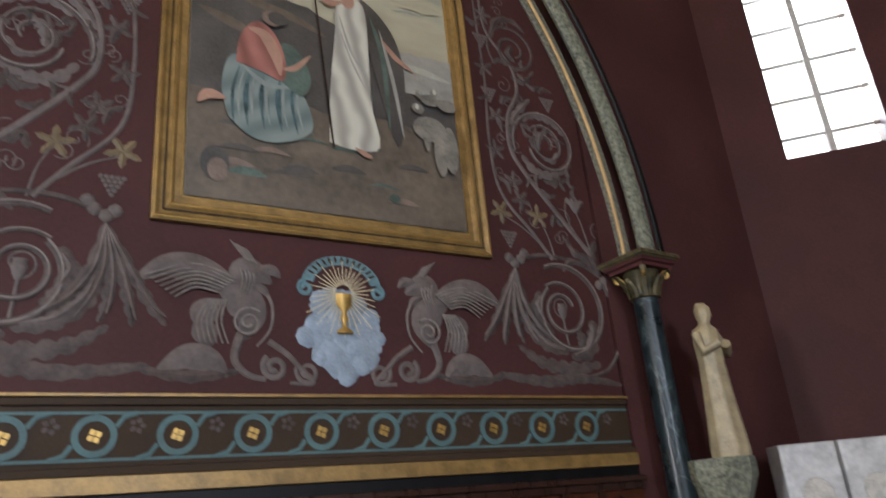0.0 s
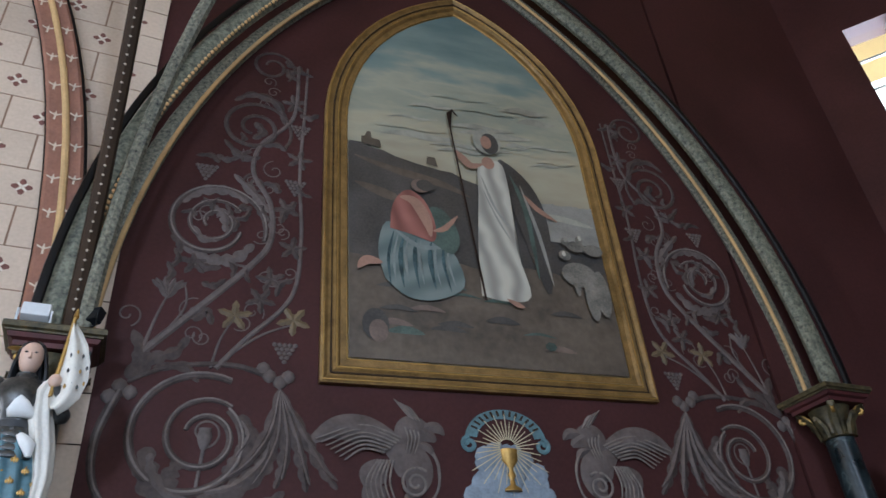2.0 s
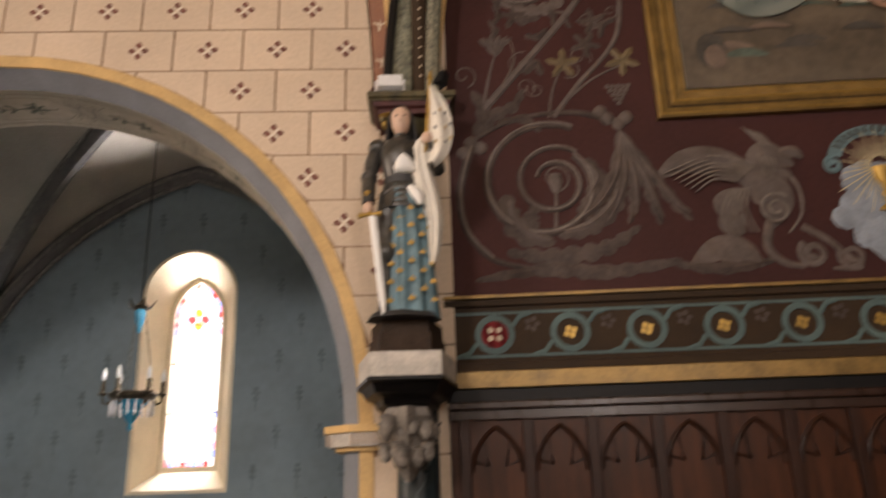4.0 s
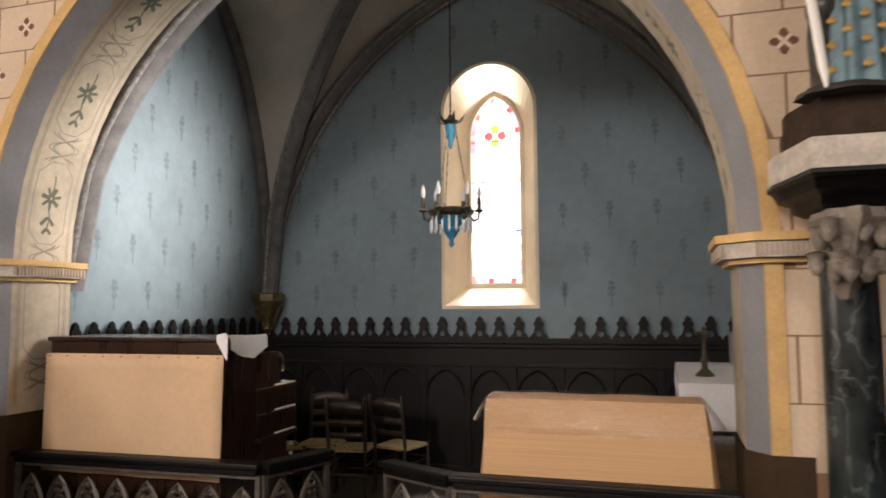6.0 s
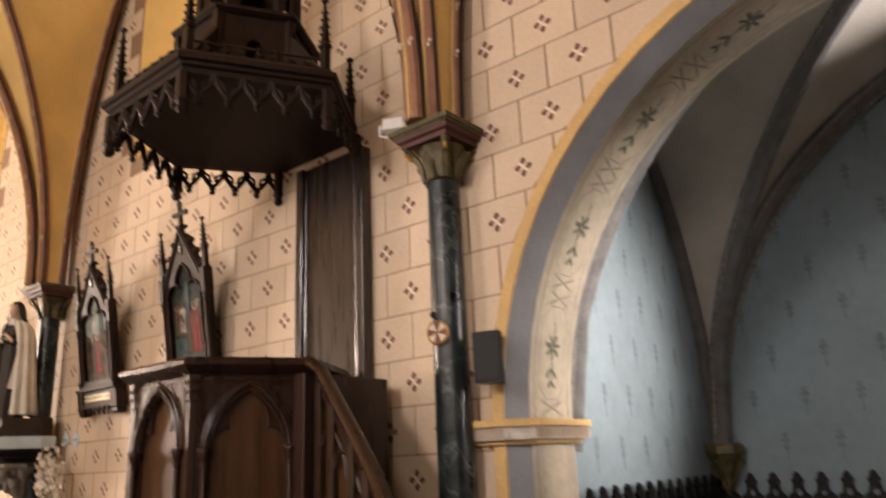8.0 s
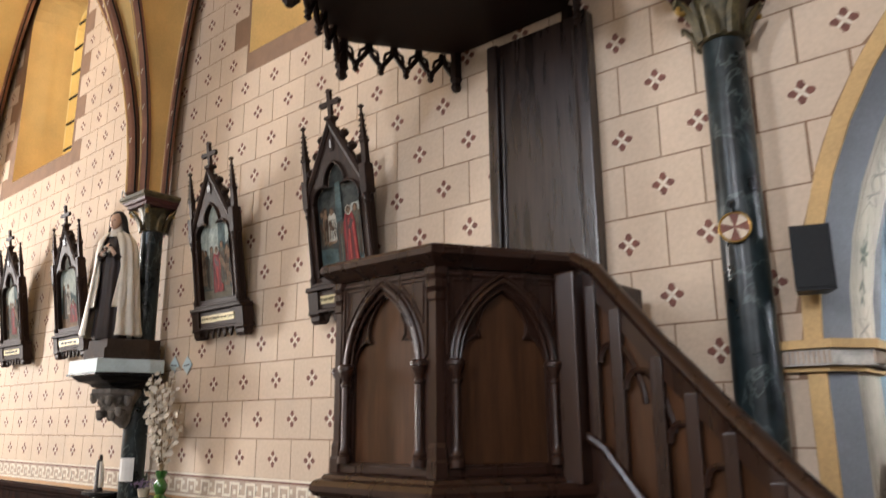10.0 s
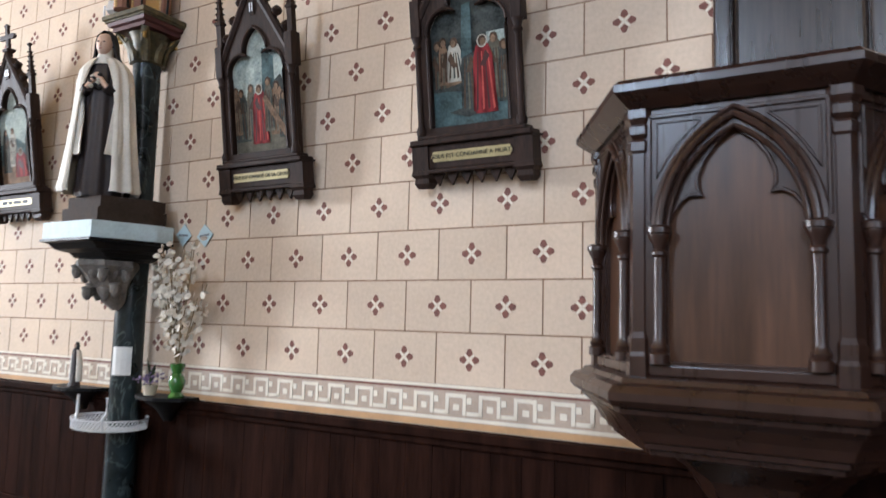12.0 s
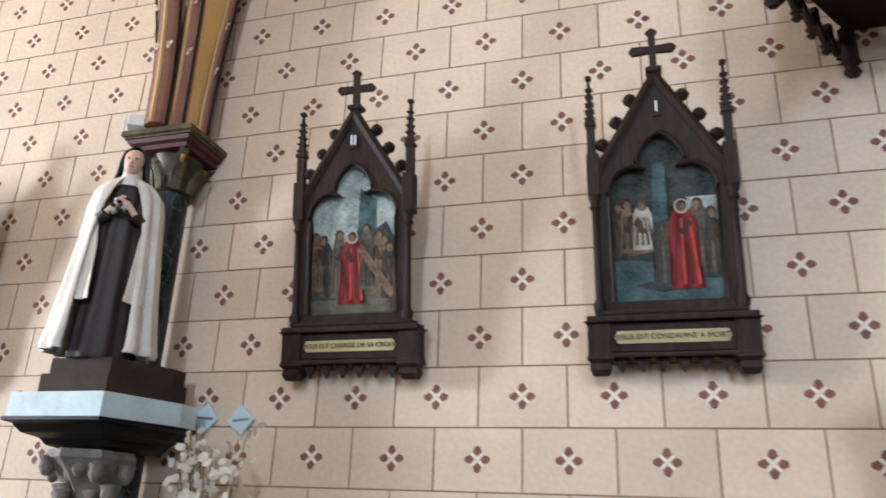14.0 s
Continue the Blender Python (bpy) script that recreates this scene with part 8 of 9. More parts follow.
paint("castle", [(1.42, 6.12), (1.42, 6.20), (1.46, 6.20), (1.47, 6.26), (1.50, 6.26), (1.51, 6.19), (1.58, 6.18), (1.59, 6.10)], M_PGRD)
paint("castle", [(1.98, 6.0), (1.99, 6.08), (2.06, 6.08), (2.08, 5.98)], M_PGRD)
paint("far_hill", wavy(2.85, 3.5, 5.74, 5.76, 5.35, 0.008), M_PSHADE)
stroke("plain", [(2.9, 5.62), (3.2, 5.60), (3.48, 5.55)], 0.03, M_PCLOUD)
paint("ground", wavy(1.31, 3.5, 4.98, 5.05, 4.155, 0.02, ph=1), M_PGRD)
for i in range(16):
    cx, cz = r.uniform(1.45, 3.35), r.uniform(4.22, 4.85)
    stroke("earth", [(cx - 0.14, cz), (cx, cz + 0.02), (cx + 0.14, cz - 0.005)], r.uniform(0.01, 0.03), (M_PHILL, M_PGRN, M_PROCK)[i % 3])
paint("rock", ell(1.50, 4.42, 0.10, 0.13), M_PHILL)
paint("rock", ell(1.52, 4.37, 0.07, 0.09), M_PROCK)
paint("tuft", ell(2.86, 4.35, 0.05, 0.04, 7), M_PGRN)
stroke("cloak", [(2.66, 6.16), (2.82, 5.85), (2.90, 5.4), (2.93, 4.82)], 0.13, M_PHILL)
stroke("cloak_fold", [(2.74, 6.0), (2.84, 5.6), (2.86, 4.95)], 0.022, M_PGRN)
stroke("cloak_fold", [(2.82, 5.9), (2.92, 5.4), (2.98, 4.9)], 0.016, M_PSHADE)
paint("robe", spline([(2.34, 4.74), (2.36, 5.2), (2.42, 5.75), (2.44, 6.02), (2.54, 6.12), (2.68, 6.1), (2.71, 5.7), (2.70, 5.2), (2.76, 4.78), (2.55, 4.71), (2.34, 4.74)], 4)[:-1], M_PROBE)
stroke("fold", [(2.46, 5.95), (2.55, 5.62), (2.68, 5.40)], 0.012, M_PSHADE)
stroke("fold", [(2.46, 5.80), (2.56, 5.50), (2.68, 5.25)], 0.009, M_PSHADE)
paint("chest", ell(2.545, 6.10, 0.06, 0.07), M_FLESH)
stroke("sleeve", [(2.50, 6.08), (2.38, 6.04), (2.30, 6.12), (2.24, 6.20)], 0.035, M_FLESH)
stroke("arm", [(2.84, 5.80), (2.95, 5.66), (3.12, 5.55)], 0.024, M_FLESH)
paint("halo", ell(2.56, 6.35, 0.135, 0.15, 22), M_PCLOUD)
paint("hair_shape", ell(2.585, 6.33, 0.085, 0.125), M_PHILL)
paint("head_shape", ell(2.55, 6.34, 0.052, 0.078), M_FLESH)
paint("crook", [(2.36, 4.70), (2.215, 6.45), (2.23, 6.45), (2.378, 4.70)], M_STATW)
paint("crook_head", [(2.215, 6.44), (2.20, 6.62), (2.26, 6.68), (2.31, 6.60), (2.29, 6.60), (2.255, 6.65), (2.222, 6.60), (2.23, 6.44)], M_STATW)
paint("kneeling_shape", spline([(1.58, 4.80), (1.53, 5.05), (1.60, 5.32), (1.80, 5.28), (2.02, 5.22), (2.16, 5.05), (2.20, 4.80), (1.98, 4.66), (1.75, 4.66), (1.58, 4.80)], 4)[:-1], M_PSKIRT)
for k, (x0, x1) in enumerate(((1.66, 1.62), (1.74, 1.72), (1.84, 1.84), (1.96, 1.97), (2.06, 2.09))):
    stroke("drape_fold", [(x0, 5.24 - 0.02 * k), (0.5 * (x0 + x1) - 0.03, 5.0), (x1, 4.74)], 0.011 + 0.004 * (k % 2), M_BLUEP)
    stroke("drape_light", [(x0 + 0.035, 5.22 - 0.02 * k), (0.5 * (x0 + x1) + 0.01, 5.0), (x1 + 0.04, 4.78)], 0.009, M_PSKIRTL)
stroke("drape_fold", [(1.66, 5.26), (1.85, 5.12), (2.08, 5.14)], 0.02, M_PSKIRTL)
paint("dark_cloth", spline([(1.93, 5.20), (1.96, 5.50), (2.10, 5.48), (2.20, 5.25), (2.12, 5.08), (1.93, 5.20)], 4)[:-1], M_PGRN)
paint("tunic", spline([(1.63, 5.26), (1.66, 5.50), (1.78, 5.66), (1.92, 5.58), (2.00, 5.36), (1.98, 5.18), (1.82, 5.22), (1.63, 5.26)], 4)[:-1], M_PPINK)
stroke("shoulder", [(1.72, 5.58), (1.84, 5.55), (1.93, 5.38), (1.96, 5.22)], 0.045, M_FLESH)
stroke("arm", [(1.98, 5.28), (2.08, 5.32), (2.20, 5.46)], 0.022, M_FLESH)
paint("hair_shape", ell(1.90, 5.72, 0.08, 0.07), M_PROCK)
paint("hat", ell(1.94, 5.73, 0.075, 0.06), M_PHILL)
stroke("foot", [(1.37, 4.86), (1.44, 4.94), (1.56, 4.93)], 0.035, M_FLESH)
stroke("foot", [(2.54, 4.72), (2.62, 4.68), (2.68, 4.66)], 0.02, M_FLESH)
for cx, cz, rx, rz in ((3.22, 5.02, 0.16, 0.12), (3.30, 4.80, 0.06, 0.20), (3.40, 4.86, 0.07, 0.22), (3.12, 5.20, 0.055, 0.05), (3.24, 5.30, 0.09, 0.055), (3.40, 5.28, 0.09, 0.06), (3.14, 5.34, 0.035, 0.04), (3.28, 5.37, 0.035, 0.04), (3.18, 4.95, 0.03, 0.14)):
    paint("sheep", ell(cx, cz, rx, rz), M_SHEEP)
for cx, cz in ((3.11, 5.21), (3.15, 5.36), (3.29, 5.39)):
    paint("sheep_face", ell(cx, cz, 0.018, 0.028, 8), M_PROBE)

# grisaille scrolls, mirrored about the axis
gris = thing("wall_scrollwork", "grisaille scrolling acanthus, vines and winged beasts on burgundy", "wall painting", CHB, kind="structure")


def both(name, make, mat, label=""):
    """The same ornament on either side of the axis."""
    for s in (-1, 1):
        bm = bmesh.new()
        make(bm)
        if s > 0:
            for v in bm.verts:
                v.co.x = 2 * AXC - v.co.x
        part(name, bm, mat, gris, label, True)


def stem(bm, pts, r, taper=None, flat=0.35, y=-0.004):
    tube(bm, [(x, y, z) for x, z in pts], r, 6, taper=taper, flat=flat, up=Vector((0, 1, 0)))


def spiral(cx, cz, r0, r1, a0, turns, n=46):
    return [(cx + (r0 + (r1 - r0) * i / n) * math.cos(a0 + turns * 2 * math.pi * i / n), cz + (r0 + (r1 - r0) * i / n) * math.sin(a0 + turns * 2 * math.pi * i / n)) for i in range(n + 1)]


def leaf(bm, x, z, ang, L, w, lobes=4, y=-0.004):
    """Lobed leaf with a raised midrib."""
    c, s = math.cos(ang), math.sin(ang)
    n = lobes * 4
    mid = [bm.verts.new((x + c * L * i / n, y - 0.010 * math.sin(math.pi * i / n), z + s * L * i / n)) for i in range(n + 1)]
    for q in (-1, 1):
        edge = []
        for i in range(n + 1):
            f = i / n
            ww = w * math.sin(math.pi * (f * 0.9 + 0.06)) * (0.66 + 0.34 * abs(math.sin(f * lobes * math.pi)))
            edge.append(bm.verts.new((x + c * L * f - s * q * ww, y + 0.002, z + s * L * f + c * q * ww)))
        for i in range(n):
            bm.faces.new((mid[i], mid[i + 1], edge[i + 1], edge[i]))


def starleaf(bm, x, z, r, turn=0.0):
    for k in range(5):
        a = turn + math.pi * 2 * k / 5
        leaf(bm, x, z, a, r, r * 0.26, 2)


def grape(bm, x, z, r=0.018):
    for i in range(5):
        for j in range(5 - i):
            lathe(bm, [(0.001, -r), (r * 0.8, -r * 0.5), (r, 0), (r * 0.8, r * 0.5), (0.001, r)], 7, cx=x + (j - (4 - i) / 2) * r * 1.9, cy=-0.004, cz=z - i * r * 1.7, squash=0.4, cap=False)


def frond(bm, pts, w, lobes=6, y=-0.004, relief=0.014):
    """Lobed acanthus leaf along a curved spine."""
    p = spline(pts, 8)
    n = len(p) - 1
    mid, e0, e1 = [], [], []
    for i, (x, z) in enumerate(p):
        u, v = p[min(i + 1, n)], p[max(i - 1, 0)]
        dx, dz = u[0] - v[0], u[1] - v[1]
        L = math.hypot(dx, dz) or 1
        f = i / n
        k = w * (0.15 + math.sin(math.pi * min(1, f * 0.86 + 0.1))) * (0.55 + 0.45 * abs(math.sin(f * lobes * math.pi)))
        mid.append(bm.verts.new((x, y - relief * math.sin(math.pi * f) - 0.002, z)))
        e0.append(bm.verts.new((x - dz / L * k, y + 0.002, z + dx / L * k)))
        e1.append(bm.verts.new((x + dz / L * k, y + 0.002, z - dx / L * k)))
    for i in range(n):
        bm.faces.new((mid[i], mid[i + 1], e0[i + 1], e0[i]))
        bm.faces.new((e1[i], e1[i + 1], mid[i + 1], mid[i]))


def vine(bm, pts, r, taper=True, y=-0.004):
    p = spline(pts, 8)
    stem(bm, p, r, [1.15 - 0.55 * i / (len(p) - 1) for i in range(len(p))] if taper else None, 0.5, y)


def whorl(bm, cx, cz, r0, r1, a0, turns, w):
    """Spiral stem with a lighter double line."""
    stem(bm, spiral(cx, cz, r0, r1, a0, turns), w, [0.75 + 0.35 * math.sin(math.pi * i / 46) for i in range(47)], 0.5)


# large scroll with its outer shoots
both("big_scroll", lambda bm: (whorl(bm, 0.37, 3.56, 0.42, 0.26, 1.1, 0.95, 0.026), whorl(bm, 0.42, 3.57, 0.25, 0.11, 0.9, 1.3, 0.020), vine(bm, [(-0.08, 3.86), (-0.17, 3.55), (-0.14, 3.28), (0.02, 3.08), (0.3, 3.0)], 0.026), vine(bm, [(0.79, 3.99), (0.55, 4.05), (0.2, 4.02), (-0.05, 3.90)], 0.020)), M_GRIS, "large spiral acanthus stem")
both("scroll_light", lambda bm: (stem(bm, spiral(0.37, 3.57, 0.425, 0.265, 1.1, 0.95), 0.008, None, 0.5, -0.016), stem(bm, spiral(0.42, 3.575, 0.252, 0.115, 0.9, 1.3), 0.006, None, 0.5, -0.013), vine(bm, [(-0.08, 3.87), (-0.165, 3.55), (-0.135, 3.28), (0.02, 3.09)], 0.008, True, -0.016)), M_GRISH, "lit edge of the scroll")
both("acanthus", lambda bm: (frond(bm, [(0.12, 3.50), (0.13, 3.36), (0.22, 3.22), (0.40, 3.17)], 0.075, 5), frond(bm, [(0.30, 3.42), (0.26, 3.32), (0.30, 3.2)], 0.05, 4), frond(bm, [(0.42, 3.22), (0.62, 3.26), (0.80, 3.42), (0.84, 3.6)], 0.06, 7), frond(bm, [(0.63, 3.72), (0.70, 3.58), (0.62, 3.42), (0.55, 3.36)], 0.05, 5), frond(bm, [(0.1, 3.12), (0.4, 3.08), (0.7, 3.12), (0.92, 3.25)], 0.06, 8)), M_GRIS, "curling acanthus leaves")
both("acanthus_light", lambda bm: (frond(bm, [(0.14, 3.46), (0.15, 3.36), (0.24, 3.24), (0.38, 3.19)], 0.035, 5, -0.014), frond(bm, [(0.46, 3.24), (0.63, 3.28), (0.78, 3.42), (0.82, 3.56)], 0.028, 7, -0.014), frond(bm, [(0.64, 3.68), (0.69, 3.58), (0.62, 3.45)], 0.022, 4, -0.014)), M_GRISL, "lit side of the leaves")
both("poppy_bud", lambda bm: (lathe(bm, [(0.004, -0.09), (0.03, -0.05), (0.045, 0.0), (0.035, 0.04), (0.04, 0.055), (0.001, 0.06)], 12, cx=0.43, cy=-0.004, cz=3.57, squash=0.4, cap=False), vine(bm, [(0.43, 3.5), (0.42, 3.38), (0.41, 3.27)], 0.011, False), stem(bm, spiral(0.43, 3.60, 0.10, 0.03, -1.8, 1.2, 24), 0.007)), M_GRISL, "poppy bud in the scroll")
# knot of the plume and its drooping fronds
both("plume_shadow", lambda bm: [frond(bm, [(0.86, 3.90), (0.80 + 0.055 * k, 3.62), (0.66 + 0.12 * k, 3.40), (0.48 + 0.19 * k, 3.27 - 0.02 * (k % 2))], 0.040, 6) for k in range(5)], M_GRIS, "drooping acanthus plume")
both("plume_light", lambda bm: [frond(bm, [(0.865, 3.90), (0.82 + 0.05 * k, 3.62), (0.70 + 0.11 * k, 3.42), (0.56 + 0.17 * k, 3.32 - 0.03 * (k % 2))], 0.018, 5, -0.014) for k in range(5)], M_GRISL, "lit plume strands")
both("knot", lambda bm: [lathe(bm, [(0.001, -0.05), (0.036, -0.03), (0.048, 0), (0.034, 0.032), (0.001, 0.05)], 10, cx=x, cy=-0.004, cz=z, squash=0.45, cap=False) for x, z in ((0.79, 3.99), (0.86, 3.95), (0.91, 3.99), (0.75, 4.04), (-0.09, 3.87), (-0.03, 3.83), (-0.14, 3.80))], M_GRISL, "knotted buds")
# rising stems, leaves and flowers above
both("main_stem", lambda bm: (vine(bm, [(0.0, 4.10), (0.28, 4.42), (0.61, 4.81), (0.74, 5.05), (0.72, 5.38), (0.58, 5.66), (0.62, 5.95), (0.86, 6.3), (0.88, 6.9)], 0.024), vine(bm, [(0.45, 4.02), (0.62, 4.24), (0.91, 4.60), (0.96, 5.1), (0.93, 5.7), (0.95, 6.4), (0.96, 6.9)], 0.017), vine(bm, [(0.50, 4.10), (0.72, 4.28), (0.93, 4.38)], 0.010), vine(bm, [(0.0, 4.12), (0.05, 4.35), (0.10, 4.52)], 0.011), vine(bm, [(0.12, 4.25), (0.22, 4.45), (0.20, 4.62)], 0.009), vine(bm, [(0.42, 4.02), (0.46, 4.22), (0.54, 4.40)], 0.009), vine(bm, [(0.60, 4.80), (0.42, 4.82), (0.24, 4.78)], 0.010)), M_GRISL, "rising stems")
both("husk_leaf", lambda bm: (frond(bm, [(-0.06, 3.92), (0.0, 4.08), (-0.07, 4.25)], 0.05, 3), frond(bm, [(0.0, 3.94), (0.08, 4.06), (0.20, 4.12), (0.27, 4.24)], 0.045, 4), frond(bm, [(0.28, 4.35), (0.36, 4.42), (0.40, 4.33)], 0.035, 3), frond(bm, [(0.08, 4.0), (0.26, 4.02), (0.36, 3.92)], 0.035, 3)), M_GRIS, "husk leaves at the stem's foot")
both("lily", lambda bm: [frond(bm, [(0.10, 4.50), (0.10 + 0.05 * math.sin(a), 4.58), (0.10 + 0.11 * math.sin(a), 4.63 + 0.03 * math.cos(a))], 0.022, 2) for a in (-1.5, -0.9, -0.3, 0.3, 0.9, 1.5)] + [stem(bm, spiral(-0.12, 4.36, 0.09, 0.012, -1.2, 1.2, 24), 0.006)], M_GRISL, "open lily flower")
both("upper_scroll", lambda bm: (whorl(bm, 0.33, 5.14, 0.38, 0.20, -0.3, 1.0, 0.022), whorl(bm, 0.34, 5.15, 0.21, 0.06, 0.6, 1.5, 0.016), stem(bm, spiral(0.60, 5.55, 0.10, 0.02, 2.0, 1.4, 24), 0.010)), M_GRIS, "upper spiral stem")
both("upper_scroll_light", lambda bm: (stem(bm, spiral(0.33, 5.147, 0.383, 0.205, -0.3, 1.0), 0.007, None, 0.5, -0.014), stem(bm, spiral(0.34, 5.155, 0.212, 0.065, 0.6, 1.5), 0.005, None, 0.5, -0.011)), M_GRISH, "lit edge of the scroll")
both("upper_acanthus", lambda bm: (frond(bm, [(0.62, 5.0), (0.50, 4.86), (0.32, 4.84), (0.15, 4.92)], 0.05, 6), frond(bm, [(0.10, 5.3), (0.22, 5.42), (0.42, 5.45), (0.56, 5.36)], 0.045, 6), frond(bm, [(0.30, 5.30), (0.40, 5.22), (0.42, 5.08)], 0.04, 4), frond(bm, [(0.20, 5.10), (0.28, 5.0), (0.40, 5.02)], 0.03, 3), frond(bm, [(0.72, 5.3), (0.60, 5.45), (0.44, 5.62)], 0.04, 4)), M_GRISL, "upper acanthus leaves")
both("top_scroll", lambda bm: (whorl(bm, 0.56, 6.12, 0.30, 0.07, -0.6, 1.8, 0.018), whorl(bm, 0.66, 6.85, 0.20, 0.05, -0.8, 1.6, 0.014), frond(bm, [(0.80, 6.2), (0.72, 6.42), (0.52, 6.48), (0.38, 6.38)], 0.04, 5), frond(bm, [(0.62, 5.82), (0.48, 5.80), (0.34, 5.95)], 0.035, 4), frond(bm, [(0.56, 6.18), (0.62, 6.08), (0.55, 6.0)], 0.04, 3)), M_GRIS, "topmost spiral stem")


def tendrils(bm):
    r = random.Random(8)
    for i in range(20):
        z = r.uniform(4.2, 6.8)
        x = r.uniform(0.05 + max(0, z - 4.6) * 0.16, 0.92)
        stem(bm, spiral(x, z, r.uniform(0.05, 0.10), 0.012, r.uniform(0, 6), 1.2, 20), 0.005)


def side_leaves(bm):
    r = random.Random(4)
    for i in range(30):
        z = r.uniform(4.6, 7.1)
        x = r.uniform(0.02 + (z - 4.6) * 0.18, 0.98)
        a = r.uniform(0, 6.28)
        L = r.uniform(0.10, 0.18)
        frond(bm, [(x, z), (x + L * 0.5 * math.cos(a), z + L * 0.5 * math.sin(a)), (x + L * math.cos(a + 0.5), z + L * math.sin(a + 0.5))], r.uniform(0.022, 0.036), 3)


both("leaves", side_leaves, M_GRIS, "curling painted leaves")
both("tendrils", tendrils, M_GRISL, "thin curling tendrils")
both("vine_leaf", lambda bm: (starleaf(bm, 0.54, 4.41, 0.12, 0.3), starleaf(bm, 0.93, 4.41, 0.12, 0.9)), M_LEAFY, "yellow-green vine leaves")
both("vine_leaf_grey", lambda bm: [starleaf(bm, x, z, 0.11, t) for x, z, t in ((0.76, 4.72, 0.5), (0.70, 4.55, 1.0), (0.90, 5.0, 0.2), (0.84, 5.35, 0.8), (0.92, 5.85, 0.1), (0.86, 6.45, 0.5), (0.24, 4.80, 0.4))], M_GRIS, "grey vine leaves")
both("grapes", lambda bm: [grape(bm, x, z) for x, z in ((0.88, 4.22), (0.90, 5.62), (0.92, 6.2), (0.24, 5.66))], M_GRISL, "bunches of grapes")
both("ground_leaf", lambda bm: (frond(bm, [(1.15, 3.02), (0.7, 2.97), (0.3, 3.0), (-0.1, 2.95)], 0.05, 10), frond(bm, [(1.1, 3.0), (1.4, 2.96), (1.7, 3.0)], 0.04, 5)), M_GRIS, "long acanthus along the floor line")


def beast(bm):
    # rounded wing over breast, neck and beaked head
    frond(bm, [(1.07, 3.57), (1.22, 3.66), (1.40, 3.66), (1.58, 3.60), (1.70, 3.54)], 0.085, 1, -0.004, 0.03)
    frond(bm, [(1.52, 3.60), (1.68, 3.50), (1.76, 3.36), (1.70, 3.20)], 0.11, 1, -0.004, 0.03)
    frond(bm, [(1.64, 3.52), (1.70, 3.66), (1.80, 3.66), (1.90, 3.60)], 0.085, 1, -0.004, 0.03)
    frond(bm, [(1.78, 3.68), (1.90, 3.69), (1.96, 3.64)], 0.035, 1, -0.010)
    frond(bm, [(1.76, 3.58), (1.84, 3.55), (1.88, 3.49)], 0.025, 1, -0.010)
    frond(bm, [(1.50, 3.46), (1.46, 3.30), (1.52, 3.16)], 0.09, 2, -0.004, 0.02)
    frond(bm, [(1.20, 2.98), (1.36, 3.08), (1.52, 3.06), (1.62, 2.96)], 0.075, 1, -0.004, 0.025)
    vine(bm, [(1.70, 3.24), (1.66, 3.08), (1.74, 2.98), (1.86, 2.95)], 0.028)


def beast_light(bm):
    for k in range(7):
        vine(bm, [(1.66 - 0.02 * k, 3.60 - 0.016 * k), (1.40, 3.68 - 0.026 * k), (1.10 + 0.03 * k, 3.58 - 0.022 * k)], 0.008, True, -0.028)
    for k in range(6):
        vine(bm, [(1.50 + 0.02 * k, 3.46), (1.42 + 0.03 * k, 3.32), (1.44 + 0.035 * k, 3.17)], 0.008, True, -0.020)
    for k in range(3):
        frond(bm, [(1.76 + 0.02 * k, 3.72), (1.70 + 0.02 * k, 3.80), (1.62 + 0.04 * k, 3.88 - 0.02 * k)], 0.014, 1, -0.008)
    for k in range(4):
        vine(bm, [(1.68 + 0.03 * k, 3.68 - 0.01 * k), (1.70 + 0.025 * k, 3.60), (1.68 + 0.02 * k, 3.50)], 0.006, True, -0.030)
    stem(bm, spiral(1.74, 3.31, 0.105, 0.02, 0.8, 1.8, 34), 0.010, None, 0.5, -0.030)
    vine(bm, [(1.84, 3.56), (1.90, 3.44), (1.89, 3.28), (1.80, 3.16)], 0.011, True, -0.012)


both("winged_beast", beast, M_GRISL, "winged beast in grey tones")
both("beast_light", beast_light, M_GRISH, "lit feathers and crest")
both("tail_curl", lambda bm: (stem(bm, spiral(1.92, 3.03, 0.085, 0.02, 2.2, 1.5, 26), 0.020), stem(bm, spiral(2.14, 3.00, 0.08, 0.02, 2.6, 1.5, 26), 0.016), vine(bm, [(1.88, 3.20), (2.00, 3.12), (2.08, 3.04), (2.18, 2.93), (2.02, 2.93)], 0.020)), M_GRISL, "curling serpent tails")

# cloud, rays and chalice
cl = thing("chalice_cloud", "golden chalice with rays on a pale blue cloud, painted relief", "wall painting", CHB, kind="structure")
bm = bmesh.new()
rnd = random.Random(2)
bm.faces.new([bm.verts.new((AXC + 0.26 * math.cos(a) * (1 + 0.1 * math.sin(7 * a)), -0.006, 3.27 + 0.31 * math.sin(a) * (1 + 0.06 * math.sin(9 * a)))) for a in [2 * math.pi * i / 60 for i in range(60)]])
for i in range(80):
    a, q = rnd.uniform(0, 2 * math.pi), math.sqrt(rnd.random())
    r = rnd.uniform(0.035, 0.08)
    lathe(bm, [(0.001, -r), (r * 0.7, -r * 0.7), (r, 0), (r * 0.7, r * 0.7), (0.001, r)], 12, cx=AXC + 0.27 * q * math.cos(a), cy=-0.004, cz=3.26 + 0.31 * q * math.sin(a), squash=0.16, cap=False)
part("cloud", bm, M_CLOUD, cl, "pale blue cloud puffs", True)
